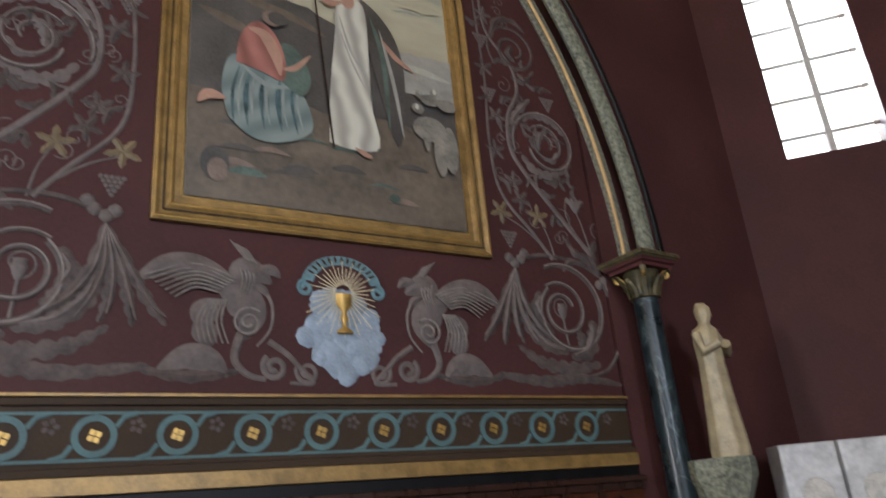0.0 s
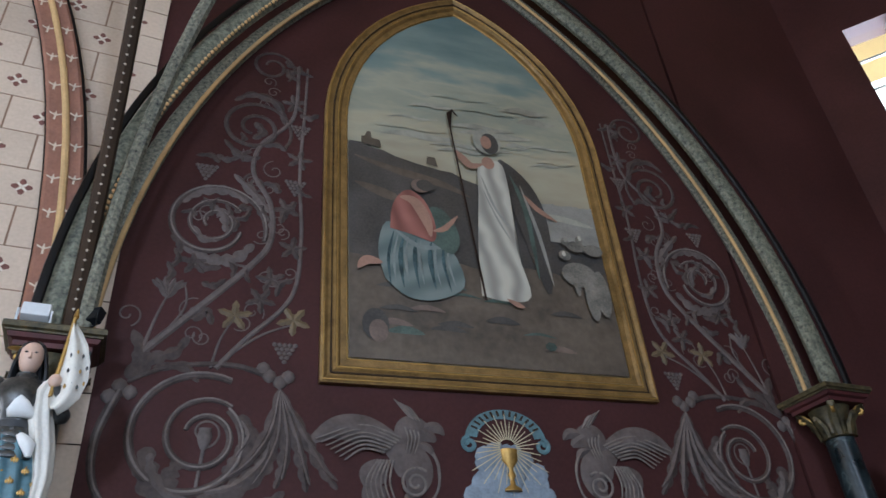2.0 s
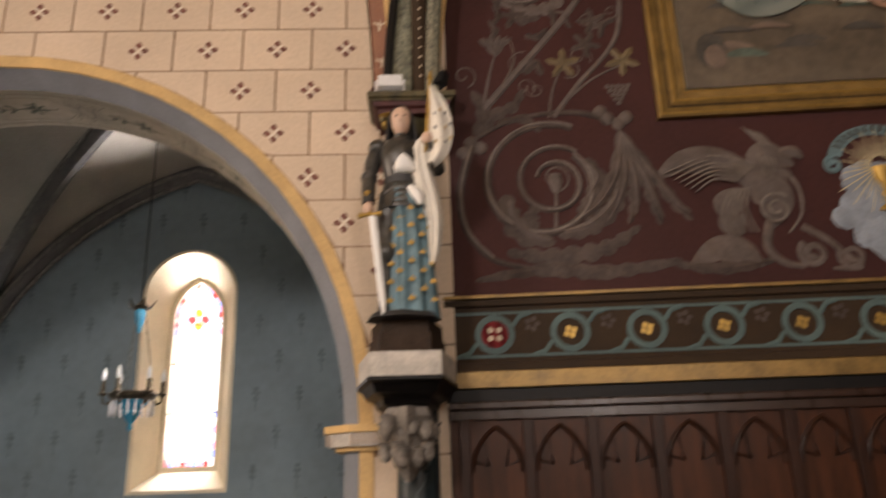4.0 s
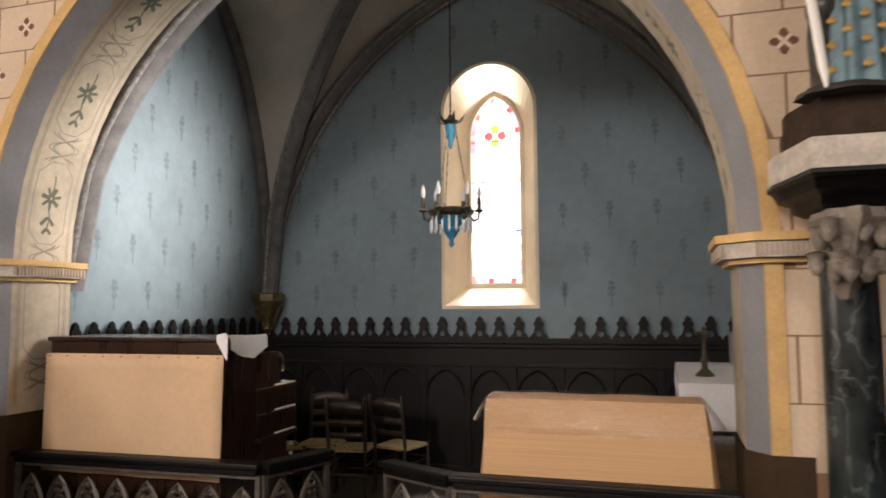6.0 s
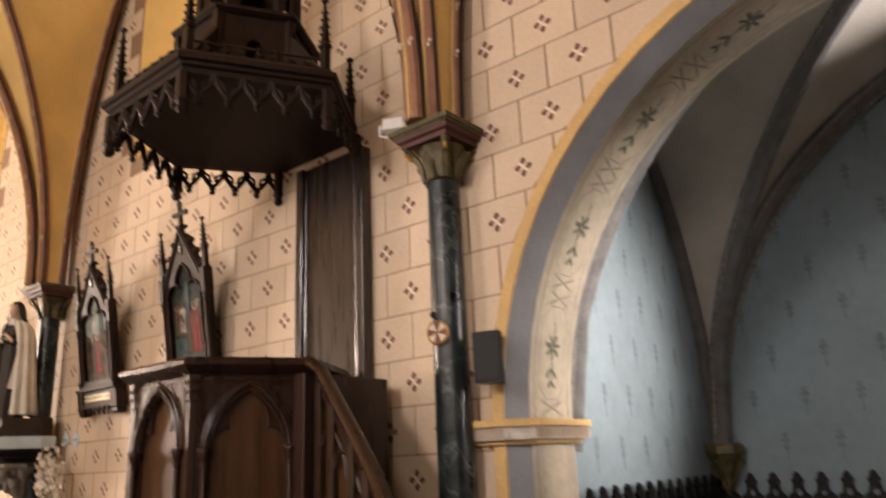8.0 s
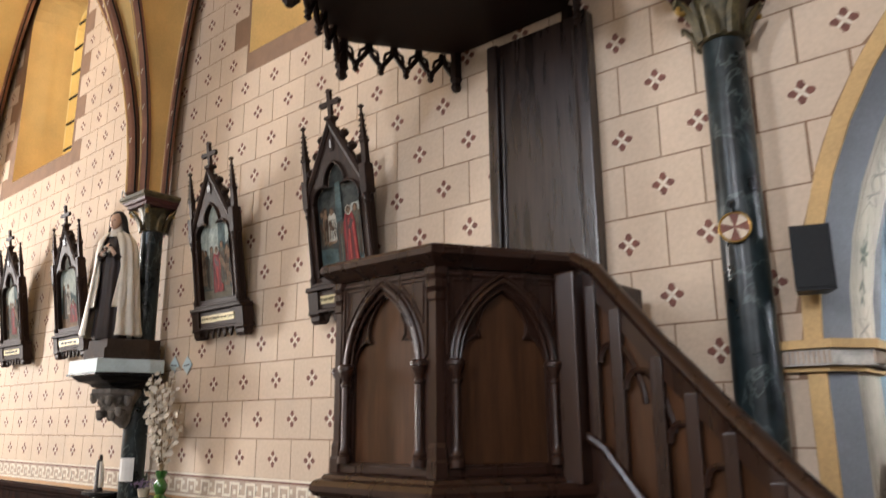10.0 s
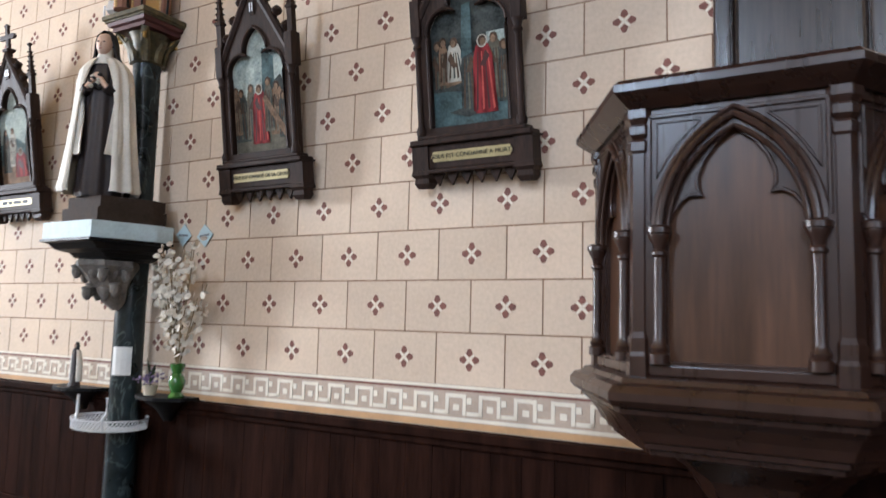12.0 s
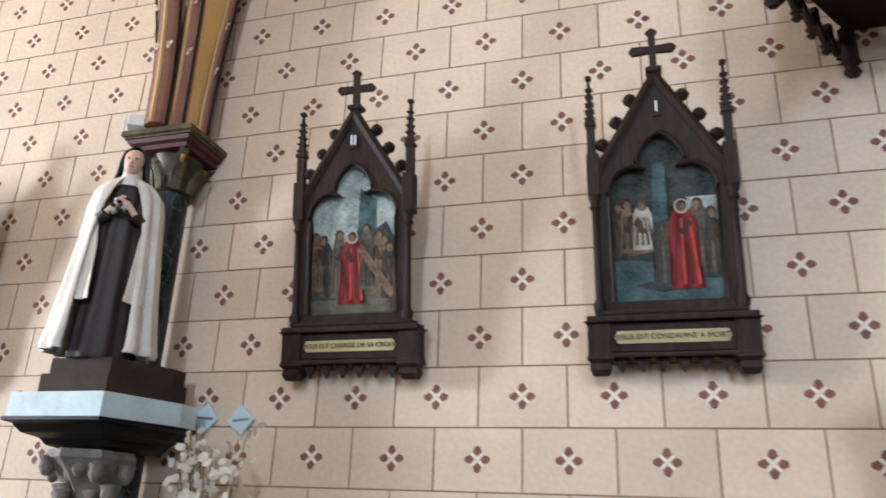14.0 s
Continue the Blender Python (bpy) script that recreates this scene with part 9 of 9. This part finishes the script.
# scroll ribbon arched over the chalice with a rolled end on each side
bm = bmesh.new()
arcp = [(math.pi * (0.06 + 0.88 * i / 24)) for i in range(25)]
quads(bm, [[(AXC + q * 1.15 * math.cos(a), -0.012 - 0.006 * math.sin(3 * a), 3.60 + q * 0.92 * math.sin(a)) for a in arcp] for q in (0.19, 0.265)])
for sgn in (-1, 1):
    stem(bm, spiral(AXC + sgn * 0.27, 3.585, 0.055, 0.015, math.pi / 2, sgn * -1.3, 20), 0.016, None, 0.5, -0.012)
part("ribbon", bm, M_CLOUDT, cl, "teal scroll ribbon", True)
bm = bmesh.new()
for i in range(13):
    a = math.pi * (0.16 + 0.68 * i / 12)
    c, sn = math.cos(a), math.sin(a)
    bm.faces.new([bm.verts.new((AXC + (q * c - w * sn) * 1.15, -0.022, 3.60 + (q * sn + w * c) * 0.92)) for q, w in ((0.205, -0.008), (0.25, -0.008), (0.25, 0.008), (0.205, 0.008))])
part("ribbon_mark", bm, M_BROWNB, cl, "dark lettering strokes")
bm = bmesh.new()
for i in range(36):
    a = 2 * math.pi * i / 36
    L = (0.255 if i % 2 else 0.20) * (1.25 if math.sin(a) < -0.3 else 0.95)
    w = 0.0042
    c, sn = math.cos(a), math.sin(a)
    bm.faces.new([bm.verts.new((AXC + c * u - sn * v, -0.031, 3.56 + sn * u + c * v)) for u, v in ((0.06, -w), (L, -w * 0.6), (L, w * 0.6), (0.06, w))])
part("rays", bm, M_RAY, cl, "thin golden rays")
bm = bmesh.new()
lathe(bm, [(0.062, 3.27), (0.06, 3.285), (0.02, 3.31), (0.015, 3.35), (0.03, 3.375), (0.015, 3.40), (0.02, 3.43), (0.055, 3.47), (0.06, 3.55), (0.055, 3.552)], 20, cx=AXC, cy=-0.035, squash=0.4)
part("chalice", bm, M_GOLD, cl, "golden chalice", True)

# painted frieze with guilloche
fz = thing("frieze", "brown frieze with teal guilloche rings and gilt lozenges between mouldings", "frieze", CHB, kind="structure")
# the black strip below the lower moulding paints in its shadow
for nm, z0, z1, d, mt in (("ground", 2.45, 2.78, 0.008, M_BROWNB), ("teal_line", 2.735, 2.752, 0.012, M_TEALB), ("teal_line", 2.478, 2.495, 0.012, M_TEALB), ("upper_moulding", 2.83, 2.85, 0.05, M_DULLGOLD), ("upper_moulding_dark", 2.785, 2.826, 0.03, M_BROWNB), ("lower_moulding_dark", 2.40, 2.445, 0.035, M_BROWNB), ("lower_moulding", 2.30, 2.395, 0.06, M_DULLGOLD), ("shadow_strip", 2.22, 2.296, 0.03, M_BLACKW)):
    bm = bmesh.new()
    box(bm, -0.30, 4.9, -d, 0.0, z0, z1, 0.004 if d > 0.02 else 0)
    part(nm, bm, mt, fz)
for i in range(11):
    x = 0.0 + i * 0.4445
    bm = bmesh.new()
    lathe(bm, [(0.118, -0.004), (0.118, 0.004), (0.082, 0.004), (0.082, -0.004), (0.118, -0.004)], 28, cap=False)
    bmesh.ops.transform(bm, matrix=Matrix.Translation((x, -0.014, 2.615)) @ Matrix.Rotation(radians(90), 4, "X"), verts=bm.verts)
    part("ring", bm, M_TEALB, fz, "teal ring", True)
    if i == 0:
        bm = bmesh.new()
        lathe(bm, [(0.08, 0), (0.08, 0.006)], 24)
        bmesh.ops.transform(bm, matrix=Matrix.Translation((x, -0.012, 2.615)) @ Matrix.Rotation(radians(90), 4, "X"), verts=bm.verts)
        part("red_disc", bm, M_REDP, fz, "red consecration disc")
        bm = bmesh.new()
        petals(bm, 0.034, 0.020, y=-0.022, turn=math.pi / 4)
        bmesh.ops.translate(bm, vec=(x, 0, 2.615), verts=bm.verts)
        part("gilt_cross", bm, M_STAR, fz)
    else:
        bm = bmesh.new()
        for dx, dz in ((-0.017, -0.017), (0.017, -0.017), (-0.017, 0.017), (0.017, 0.017)):
            box(bm, x + dx - 0.014, x + dx + 0.014, -0.016, -0.010, 2.615 + dz - 0.014, 2.615 + dz + 0.014, m=Matrix.Translation((x, 0, 2.615)) @ Matrix.Rotation(radians(20), 4, "Y") @ Matrix.Translation((-x, 0, -2.615)))
        part("gilt_lozenge", bm, M_GOLD, fz, "gilt lozenge cluster")
    bm = bmesh.new()
    petals(bm, 0.03, 0.018, y=-0.012, n=5)
    bmesh.ops.translate(bm, vec=(x + 0.222, 0, 2.67), verts=bm.verts)
    part("flower", bm, M_GRIS, fz)
    bm = bmesh.new()
    stem(bm, [(x + 0.11, 2.615 + 0.05), (x + 0.15, 2.72), (x + 0.22, 2.743)], 0.014, None, 0.3, -0.010)
    stem(bm, [(x - 0.11, 2.615 - 0.05), (x - 0.15, 2.51), (x - 0.22, 2.487)], 0.014, None, 0.3, -0.010)
    part("link", bm, M_TEALB, fz)

M_MAHOG = material("red_oak", (0.060, 0.019, 0.0075), 0.4, vary=0.35, scale=4, fine=30, stretch=WOODG, spec=0.2)
M_MAHOGD = material("dark_red_oak", (0.030, 0.0105, 0.0055), 0.4, vary=0.3, scale=4, fine=30, stretch=WOODG, spec=0.2)
# panelled stalls below the frieze
sw = thing("chancel_panelling", "tall dark oak gothic panelling under the chancel frieze", "wainscot", CHB, kind="structure")
bm = bmesh.new()
box(bm, -0.28, 4.9, -0.05, 0.0, 0.17, 2.215)
part("backing", bm, M_MAHOG, sw, "reddish oak boards")
bm = bmesh.new()
box(bm, -0.28, 4.9, -0.11, 0.0, 2.175, 2.219, 0.01)
box(bm, -0.28, 4.9, -0.08, -0.051, 2.12, 2.173, 0.004)
part("cornice", bm, M_WOOD, sw, "dark moulded cornice")
n = 14
wd = 5.0 / n
for i in range(n):
    bm = bmesh.new()
    x = -0.20 + i * wd
    box(bm, x - 0.03, x + 0.03, -0.085, -0.051, 0.17, 2.12, 0.006)
    st_ = part("stile", bm, M_MAHOGD, sw)
    bm = bmesh.new()
    tube(bm, [(x + wd / 2 + a, -0.06, z) for a, z in pointed(0, 1.84, wd / 2 - 0.04, 0.24, 8)], 0.014, 6)
    for s in (-1, 1):
        tube(bm, [(x + wd / 2 + s * (wd / 2 - 0.05), -0.058, 1.9), (x + wd / 2 + s * 0.05, -0.058, 1.87), (x + wd / 2 + s * 0.07, -0.058, 2.0)], 0.009, 5)
    part("arch_tracery", bm, M_MAHOGD, sw, "", True)

# arch ribs over the chancel wall, rising from the pier
M_DKGREEN = material("dark_green_rib", (0.05, 0.06, 0.045), 0.65, vary=0.40, scale=26, second=(0.20, 0.20, 0.14))
M_STENCIL = material("stencilled_green", (0.05, 0.055, 0.042), 0.7, vary=0.42, scale=40, second=(0.20, 0.19, 0.135))
M_BEAD = material("bright_gilt", (0.70, 0.46, 0.20), 0.4, metal=0.2, vary=0.1)


def arch_rib(name, dx, y, w, mat, label, grow=0.0, upto=27):
    bm = bmesh.new()
    pts = pointed(AXC, 4.0, 2.72 + grow, 5.0 + grow, 26)
    tube(bm, [(x, y, z) for x, z in pts], w, 8, flat=0.8, up=Vector((0, 1, 0)))
    return structure(name, bm, mat, label, "rib", True, CHB)


arch_rib("rib_chancel_inner", 0, -0.03, 0.075, M_STENCIL, "dark green stencilled wall arch rib", 0.05)
arch_rib("rib_chancel_ochre", 0, -0.11, 0.018, M_OCHRE, "ochre roll of the chancel arch", -0.02)
arch_rib("rib_chancel_outer", 0, -0.18, 0.085, M_DKGREEN, "dark green stencilled outer arch rib", 0.20)
arch_rib("rib_chancel_dark", 0, -0.27, 0.03, M_BLACKW, "dark roll of the chancel arch", 0.28)
beads = thing("bead_string", "gilt bead string along the chancel arch rib", "moulding", CHB, kind="structure")
pts = pointed(AXC, 4.0, 2.72 + 0.10, 5.1, 125)
bm = bmesh.new()
lathe(bm, [(0.001, -0.016), (0.012, -0.011), (0.016, 0), (0.012, 0.011), (0.001, 0.016)], 8, cap=False)
me = finish(bm, "bead", M_BEAD, True)
for x, z in pts[1:110]:
    piece("bead", me, beads, Matrix.Translation((x, -0.278, z)))
# transverse rib over the chancel step, with small pale beads
bm = bmesh.new()
cpts = [(JX + 0.13, 3.52 - 5.6 * (1 - math.cos(math.pi / 2 * i / 40)), 4.0 + 5.0 * math.sin(math.pi / 2 * i / 40)) for i in range(41)]
tube(bm, cpts, 0.05, 8, flat=0.9)
rib_tr = structure("rib_chancel_arch", bm, M_BROWNB, "brown chancel arch rib with a string of pale beads", "rib", True)
bm = bmesh.new()
for p, q in zip(cpts[1:34], cpts[2:34]):
    for f in (0.0, 0.33, 0.66):
        c = Vector(p).lerp(Vector(q), f)
        lathe(bm, [(0.001, -0.010), (0.010, 0), (0.001, 0.010)], 6, cx=c.x, cy=c.y - 0.046, cz=c.z, cap=False)
tagged(part("bead", bm, M_STAR, rib_tr, "small pale beads"), kind="stuff")
# diagonal rib of the chancel vault
bm = bmesh.new()
dpts = [(JX + 0.20 + 2.6 * (1 - math.cos(math.pi / 2 * i / 24)), 3.50 - 3.6 * (1 - math.cos(math.pi / 2 * i / 24)), 4.0 + 5.0 * math.sin(math.pi / 2 * i / 24)) for i in range(25)]
tube(bm, dpts, 0.05, 8)
structure("rib_chancel_diagonal", bm, M_STENCIL, "grey-green stencilled diagonal rib of the chancel vault", "rib", True)
# wall rib over the chapel bay: terracotta bands either side of an ochre roll
wl = [(JX - 0.04 - 2.6 * (1 - math.cos(math.pi / 2 * i / 24)), WY - 0.06, 4.0 + 5.0 * math.sin(math.pi / 2 * i / 24)) for i in range(25)]
bm = bmesh.new()
sect = [(-0.125, 0.03), (-0.125, -0.012), (-0.105, -0.03), (-0.03, -0.034), (0.03, -0.034), (0.095, -0.06), (0.115, -0.045), (0.115, 0.03)]
quads(bm, [[(x + a, y + b, z) for a, b in sect] for x, y, z in wl])
rib_w = structure("rib_wall_last", bm, M_RIBN, "terracotta wall rib with cream fleurons and an ochre roll", "rib", 30)
bm = bmesh.new()
tube(bm, [(x, y - 0.045, z) for x, y, z in wl], 0.024, 8)
part("ochre_roll", bm, M_OCHRE, rib_w, "ochre roll", True)
bm = bmesh.new()
tube(bm, [(x - 0.128, y, z) for x, y, z in wl], 0.008, 6)
tube(bm, [(x + 0.125, y - 0.03, z) for x, y, z in wl], 0.014, 6)
part("edge_roll", bm, M_BLACKW, rib_w, "dark edge line", True)
bm = bmesh.new()


def fleuron(bm, x, y, z, s=1.0):
    """Small three-petalled painted flower on a stalk."""
    for pts in (((-0.007, -0.04), (0.007, -0.04), (0.006, 0.0), (-0.006, 0.0)), ((-0.012, 0.0), (0, -0.012), (0.012, 0.0), (0.0, 0.042)), ((-0.012, 0.0), (-0.038, 0.012), (-0.042, 0.028), (-0.004, 0.008)), ((0.012, 0.0), (0.038, 0.012), (0.042, 0.028), (0.004, 0.008))):
        bm.faces.new([bm.verts.new((x + a * s, y, z + b * s)) for a, b in pts])


zz = 4.14
while zz < 8.6:
    th = math.asin((zz - 4.0) / 5.0)
    x0 = JX - 0.04 - 2.6 * (1 - math.cos(th))
    fleuron(bm, x0 - 0.068, WY - 0.06 - 0.0345, zz)
    fleuron(bm, x0 + 0.062, WY - 0.06 - 0.062, zz)
    zz += 0.275
tagged(part("fleuron", bm, M_STAR, rib_w, "cream stencilled fleurons"), kind="stuff")

# far end of the chancel
M_GILTPALE = material("pale_gilded_plaster", (0.36, 0.29, 0.17), 0.5, vary=0.2, scale=9)
engaged_column(6.33, 3.06)
bm = bmesh.new()
loft(bm, [(0, 0, 0, 0.16, 0.14), (0, 0, 0.05, 0.165, 0.145), (0, 0, 0.45, 0.135, 0.11), (0, 0, 0.75, 0.115, 0.095), (0, 0, 0.92, 0.13, 0.10), (0, 0, 1.02, 0.12, 0.085), (0, 0, 1.06, 0.05, 0.05), (0, -0.01, 1.09, 0.045, 0.048), (0, -0.015, 1.14, 0.062, 0.068), (0, -0.01, 1.20, 0.06, 0.066), (0, 0, 1.25, 0.03, 0.035)], 0, 32, 8, 0.05)
for sg in (-1, 1):
    tube(bm, [(sg * 0.13, 0, 0.98), (sg * 0.16, -0.06, 0.82), (sg * 0.05, -0.13, 0.88)], 0.04, 8)
tagged(part("statue", bm, M_GILTPALE, None, "", 60, pose(6.58, 2.72, 2.28)), "pale gilded plaster statue beside the apse", "statue")
bm = bmesh.new()
loft(bm, [(0, 0, 1.6, 0.06, 0.06), (0, 0, 1.95, 0.2, 0.2), (0, 0, 2.15, 0.3, 0.28), (0, 0, 2.28, 0.3, 0.28)], 0, 8)
tagged(part("statue_bracket", bm, M_DKGREEN, None, "", 30, pose(6.58, 2.86, 0)), "dark moulded bracket under the apse statue", "bracket")
hp = thing("retable", "pale carved altar retable panels in the apse", "altar", pose(7.7, 2.2, 0, 0, 0, -35))
for i in range(3):
    bm = bmesh.new()
    box(bm, -0.75 + i * 0.5, -0.28 + i * 0.5, 0, 0.25, 0.175, 2.35, 0.02)
    part("panel", bm, M_MARBLE, hp, "pale marble panel")
    bm = bmesh.new()
    lathe(bm, [(0.12, -0.01), (0.13, 0.0), (0.12, 0.012), (0.06, 0.012)], 18)
    bmesh.ops.transform(bm, matrix=Matrix.Translation((-0.515 + i * 0.5, -0.004, 1.95)) @ Matrix.Rotation(radians(90), 4, "X"), verts=bm.verts)
    part("roundel", bm, M_PALE, hp)
# glowing lancet windows of the apse
G_APSE = glass_tint("apse_glass", (1.0, 0.93, 0.78))
for a, b in zip(apse_pts[1:2], apse_pts[2:3]):
    d = Vector((b[0] - a[0], b[1] - a[1], 0))
    m = Matrix.Translation((a[0], a[1], 0)) @ Matrix.Rotation(math.atan2(d.y, d.x), 4, "Z")
    w = thing("window_apse", "tall leaded lancet window in the apse, pale glass", "window", m, kind="structure")
    L = d.length
    bm = bmesh.new()
    bm.faces.new([bm.verts.new(p) for p in ((L / 2 - 0.5, 0.2, 5.2), (L / 2 + 0.5, 0.2, 5.2), (L / 2 + 0.5, 0.2, 8.6), (L / 2 - 0.5, 0.2, 8.6))])
    o = part("pane", bm, G_APSE, w, "pale leaded glass")
    o.visible_shadow = False
    bm = bmesh.new()
    box(bm, L / 2 - 0.03, L / 2 + 0.03, 0.16, 0.24, 5.2, 8.6)
    for i in range(7):
        z = 5.5 + i * 0.45
        box(bm, L / 2 - 0.5, L / 2 + 0.5, 0.18, 0.22, z - 0.012, z + 0.012)
    part("mullion", bm, M_PALE, w)

# ---- nave chairs ----
SMALL = Matrix.Scale(0.9, 4)
cn = chair(pose(-7.70, 2.20, 0, 0, 0, 89) @ SMALL, M_CHAIRW, "varnished beech church chair with rush seat in the nave", M_RUSH, "nave chairs")
for x, y, r in ((-7.74, 1.73, 91), (-7.80, 1.30, 90), (-8.60, 2.15, 88), (-8.52, 1.66, 92), (-8.62, 1.20, 90), (-9.38, 2.10, 90), (-9.42, 1.62, 87), (-6.82, 1.95, 91), (-6.84, 1.48, 90), (-10.2, 2.12, 90)):
    copy_thing(cn, pose(x, y, 0, 0, 0, r) @ SMALL)

# ---- bright sky outside the windows ----
def glow(name, color, strength):
    m = bpy.data.materials.new(name)
    m.use_nodes = True
    n, l = m.node_tree.nodes, m.node_tree.links
    e = n.new("ShaderNodeEmission")
    e.inputs[0].default_value, e.inputs[1].default_value = (*color, 1), strength
    l.new(e.outputs[0], n["Material Output"].inputs[0])
    return m


M_DAY = glow("daylight_sky", (0.95, 0.98, 1.0), 2.6)


def backdrop(m, w, h):
    bm = bmesh.new()
    bm.faces.new([bm.verts.new((x, 0, z)) for x, z in ((-w, -h), (w, -h), (w, h), (-w, h))])
    structure("backdrop", bm, M_DAY, "plain bright sky outside the window", "sky", m=m)


backdrop(pose(-1.9, 11.5, 3.6), 3.2, 2.6)
for cx, z0, z1 in NWIN:
    backdrop(pose(cx, WY + 1.4, 6.9), 1.9, 2.6)
for a, b in zip(apse_pts[1:2], apse_pts[2:3]):
    d = Vector((b[0] - a[0], b[1] - a[1], 0))
    n = Vector((-d.y, d.x, 0)).normalized()
    c = (Vector((*a, 0)) + Vector((*b, 0))) / 2 + n * 2.5
    backdrop(Matrix.Translation((c.x, c.y, 7.6)) @ Matrix.Rotation(math.atan2(d.y, d.x), 4, "Z"), 2.6, 3.2)

# ---- painted ashlar blocks and rosettes of the nave wall ----
CH_, BW = 0.3094, 0.4525
GAP = 0.0045
near, rest, roses, rest_r = [], bmesh.new(), [], bmesh.new()
bm = bmesh.new()
box(bm, -BW / 2 + GAP, BW / 2 - GAP, -0.004, 0.002, -CH_ / 2 + GAP, CH_ / 2 - GAP)
BLOCK = finish(bm, "block", M_BLOCK)
bm = bmesh.new()
petals(bm, 0.041, 0.025, y=-0.0052)


def cross_strokes(bm, y=-0.0050):
    """Pale diagonal strokes between the petals."""
    for i in range(4):
        a = math.pi / 2 * i + math.pi / 4
        c, q = math.cos(a), math.sin(a)
        f = bm.faces.new([bm.verts.new((c * u - q * v, y, q * u + c * v)) for u, v in ((0.004, -0.004), (0.043, -0.005), (0.043, 0.005), (0.004, 0.004))])
        f.material_index = 1


cross_strokes(bm)
ROSE = finish(bm, "rosette", M_ROSE)
ROSE.materials.append(M_MEAN)
cut = bmesh.new()


def clear_of_windows(x0, x1, z0, z1):
    for cx, za, zb in NWIN:
        if x1 > cx - 1.0 and x0 < cx + 1.0 and z1 > za and z0 < zb + 0.55:
            return False
    return True


def cut_block(bm, x0, x1, z0, z1, r):
    """A block trimmed round the chapel arch."""
    top, low = [], []
    for i in range(9):
        x = x0 + (x1 - x0) * i / 8
        dx = x - AX
        zc = AZ + math.sqrt(max(0.0, r * r - dx * dx)) if abs(dx) < r else 0
        top.append((x, z1))
        low.append((x, min(z1, max(z0, zc))))
    for i in range(8):
        if top[i][1] - low[i][1] > 0.003 or top[i + 1][1] - low[i + 1][1] > 0.003:
            a = [low[i], low[i + 1], top[i + 1], top[i]]
            f = [bm.verts.new((x, WY - 0.004, z)) for x, z in a]
            bm.faces.new(f)


for k in range(-7, 24):
    zc = 2.10 + CH_ * k
    z0, z1 = zc - CH_ / 2 + GAP, zc + CH_ / 2 - GAP
    if z0 > TOP - 0.2 or z1 < 1.1:
        continue
    for reg in (0, 1):
        if reg == 0:
            xs = [-8.354 + BW * (n - 26 + (0.5 if k % 2 else 0)) for n in range(60)]
            lo, hi = -19.9, -4.51
            if zc < 1.36:
                continue
        else:
            pw = 0.4573
            xs = [0.3575 + pw * (n - 11 + (0.5 if k % 2 else 0)) for n in range(14)]
            lo, hi = -4.50, JX + 0.3
        for x in xs:
            a, b = max(lo, x - BW / 2 + GAP), min(hi, x + BW / 2 - GAP)
            if b - a < 0.03:
                continue
            full = a == x - BW / 2 + GAP and b == x + BW / 2 - GAP
            dist = min(math.hypot(q - AX, p - AZ) if p > AZ else abs(q - AX) for q in (a, b, min(max(AX, a), b)) for p in (z0, z1))
            far = max(math.hypot(q - AX, p - AZ) if p > AZ else abs(q - AX) for q in (a, b) for p in (z0, z1))
            hitw = not clear_of_windows(a, b, z0, z1)
            if hitw:
                continue
            if z1 < AZ and dist < R_OUT:
                if a < AX - R_OUT < b and a < AX:
                    b = AX - R_OUT - 0.003
                elif a < AX + R_OUT < b:
                    a = AX + R_OUT + 0.003
                else:
                    continue
                full = False
            elif dist < R_OUT:
                if far > R_OUT + 0.01:
                    cut_block(cut, a, b, z0, z1, R_OUT + 0.004)
                    if math.hypot(x - AX, zc - AZ) > R_OUT + 0.08:
                        roses.append((x, zc))
                continue
            if full:
                near.append((x, zc))
            else:
                box(rest, a, b, WY - 0.004, WY + 0.002, z0, z1)
            if a < x - 0.07 and b > x + 0.07:
                roses.append((x, zc))
# the blocks beside the pulpit, the stations and the chapel arch are single pieces; the others are joined
key = lambda q: abs(q[0] + 6.9) * 0.75 + abs(q[1] - 3.0) if q[0] < -4.5 else abs(q[0] + 1.9) * 0.6 + abs(q[1] - 4.2)
near.sort(key=key)
for x, z in near[:300]:
    piece("block", BLOCK, nave_wall, Matrix.Translation((x, WY, z)))
for x, z in near[300:]:
    vs = [rest.verts.new((x + sx * (BW / 2 - GAP), WY - 0.004, z + sz * (CH_ / 2 - GAP))) for sx, sz in ((-1, -1), (1, -1), (1, 1), (-1, 1))]
    rest.faces.new(vs)
tagged(part("far_blocks", rest, M_BLOCK, nave_wall), kind="stuff")
tagged(part("trimmed_blocks", cut, M_BLOCK, nave_wall), kind="stuff")
roses.sort(key=key)
for x, z in roses[:300]:
    piece("rosette", ROSE, nave_wall, Matrix.Translation((x, WY, z)))
for x, z in roses[300:]:
    k0 = len(rest_r.verts)
    petals(rest_r, 0.041, 0.025, y=-0.0052)
    cross_strokes(rest_r)
    for v in list(rest_r.verts)[k0:]:
        v.co += Vector((x, WY, z))
far_roses = tagged(part("far_rosettes", rest_r, M_ROSE, nave_wall), kind="stuff")
far_roses.data.materials.append(M_MEAN)
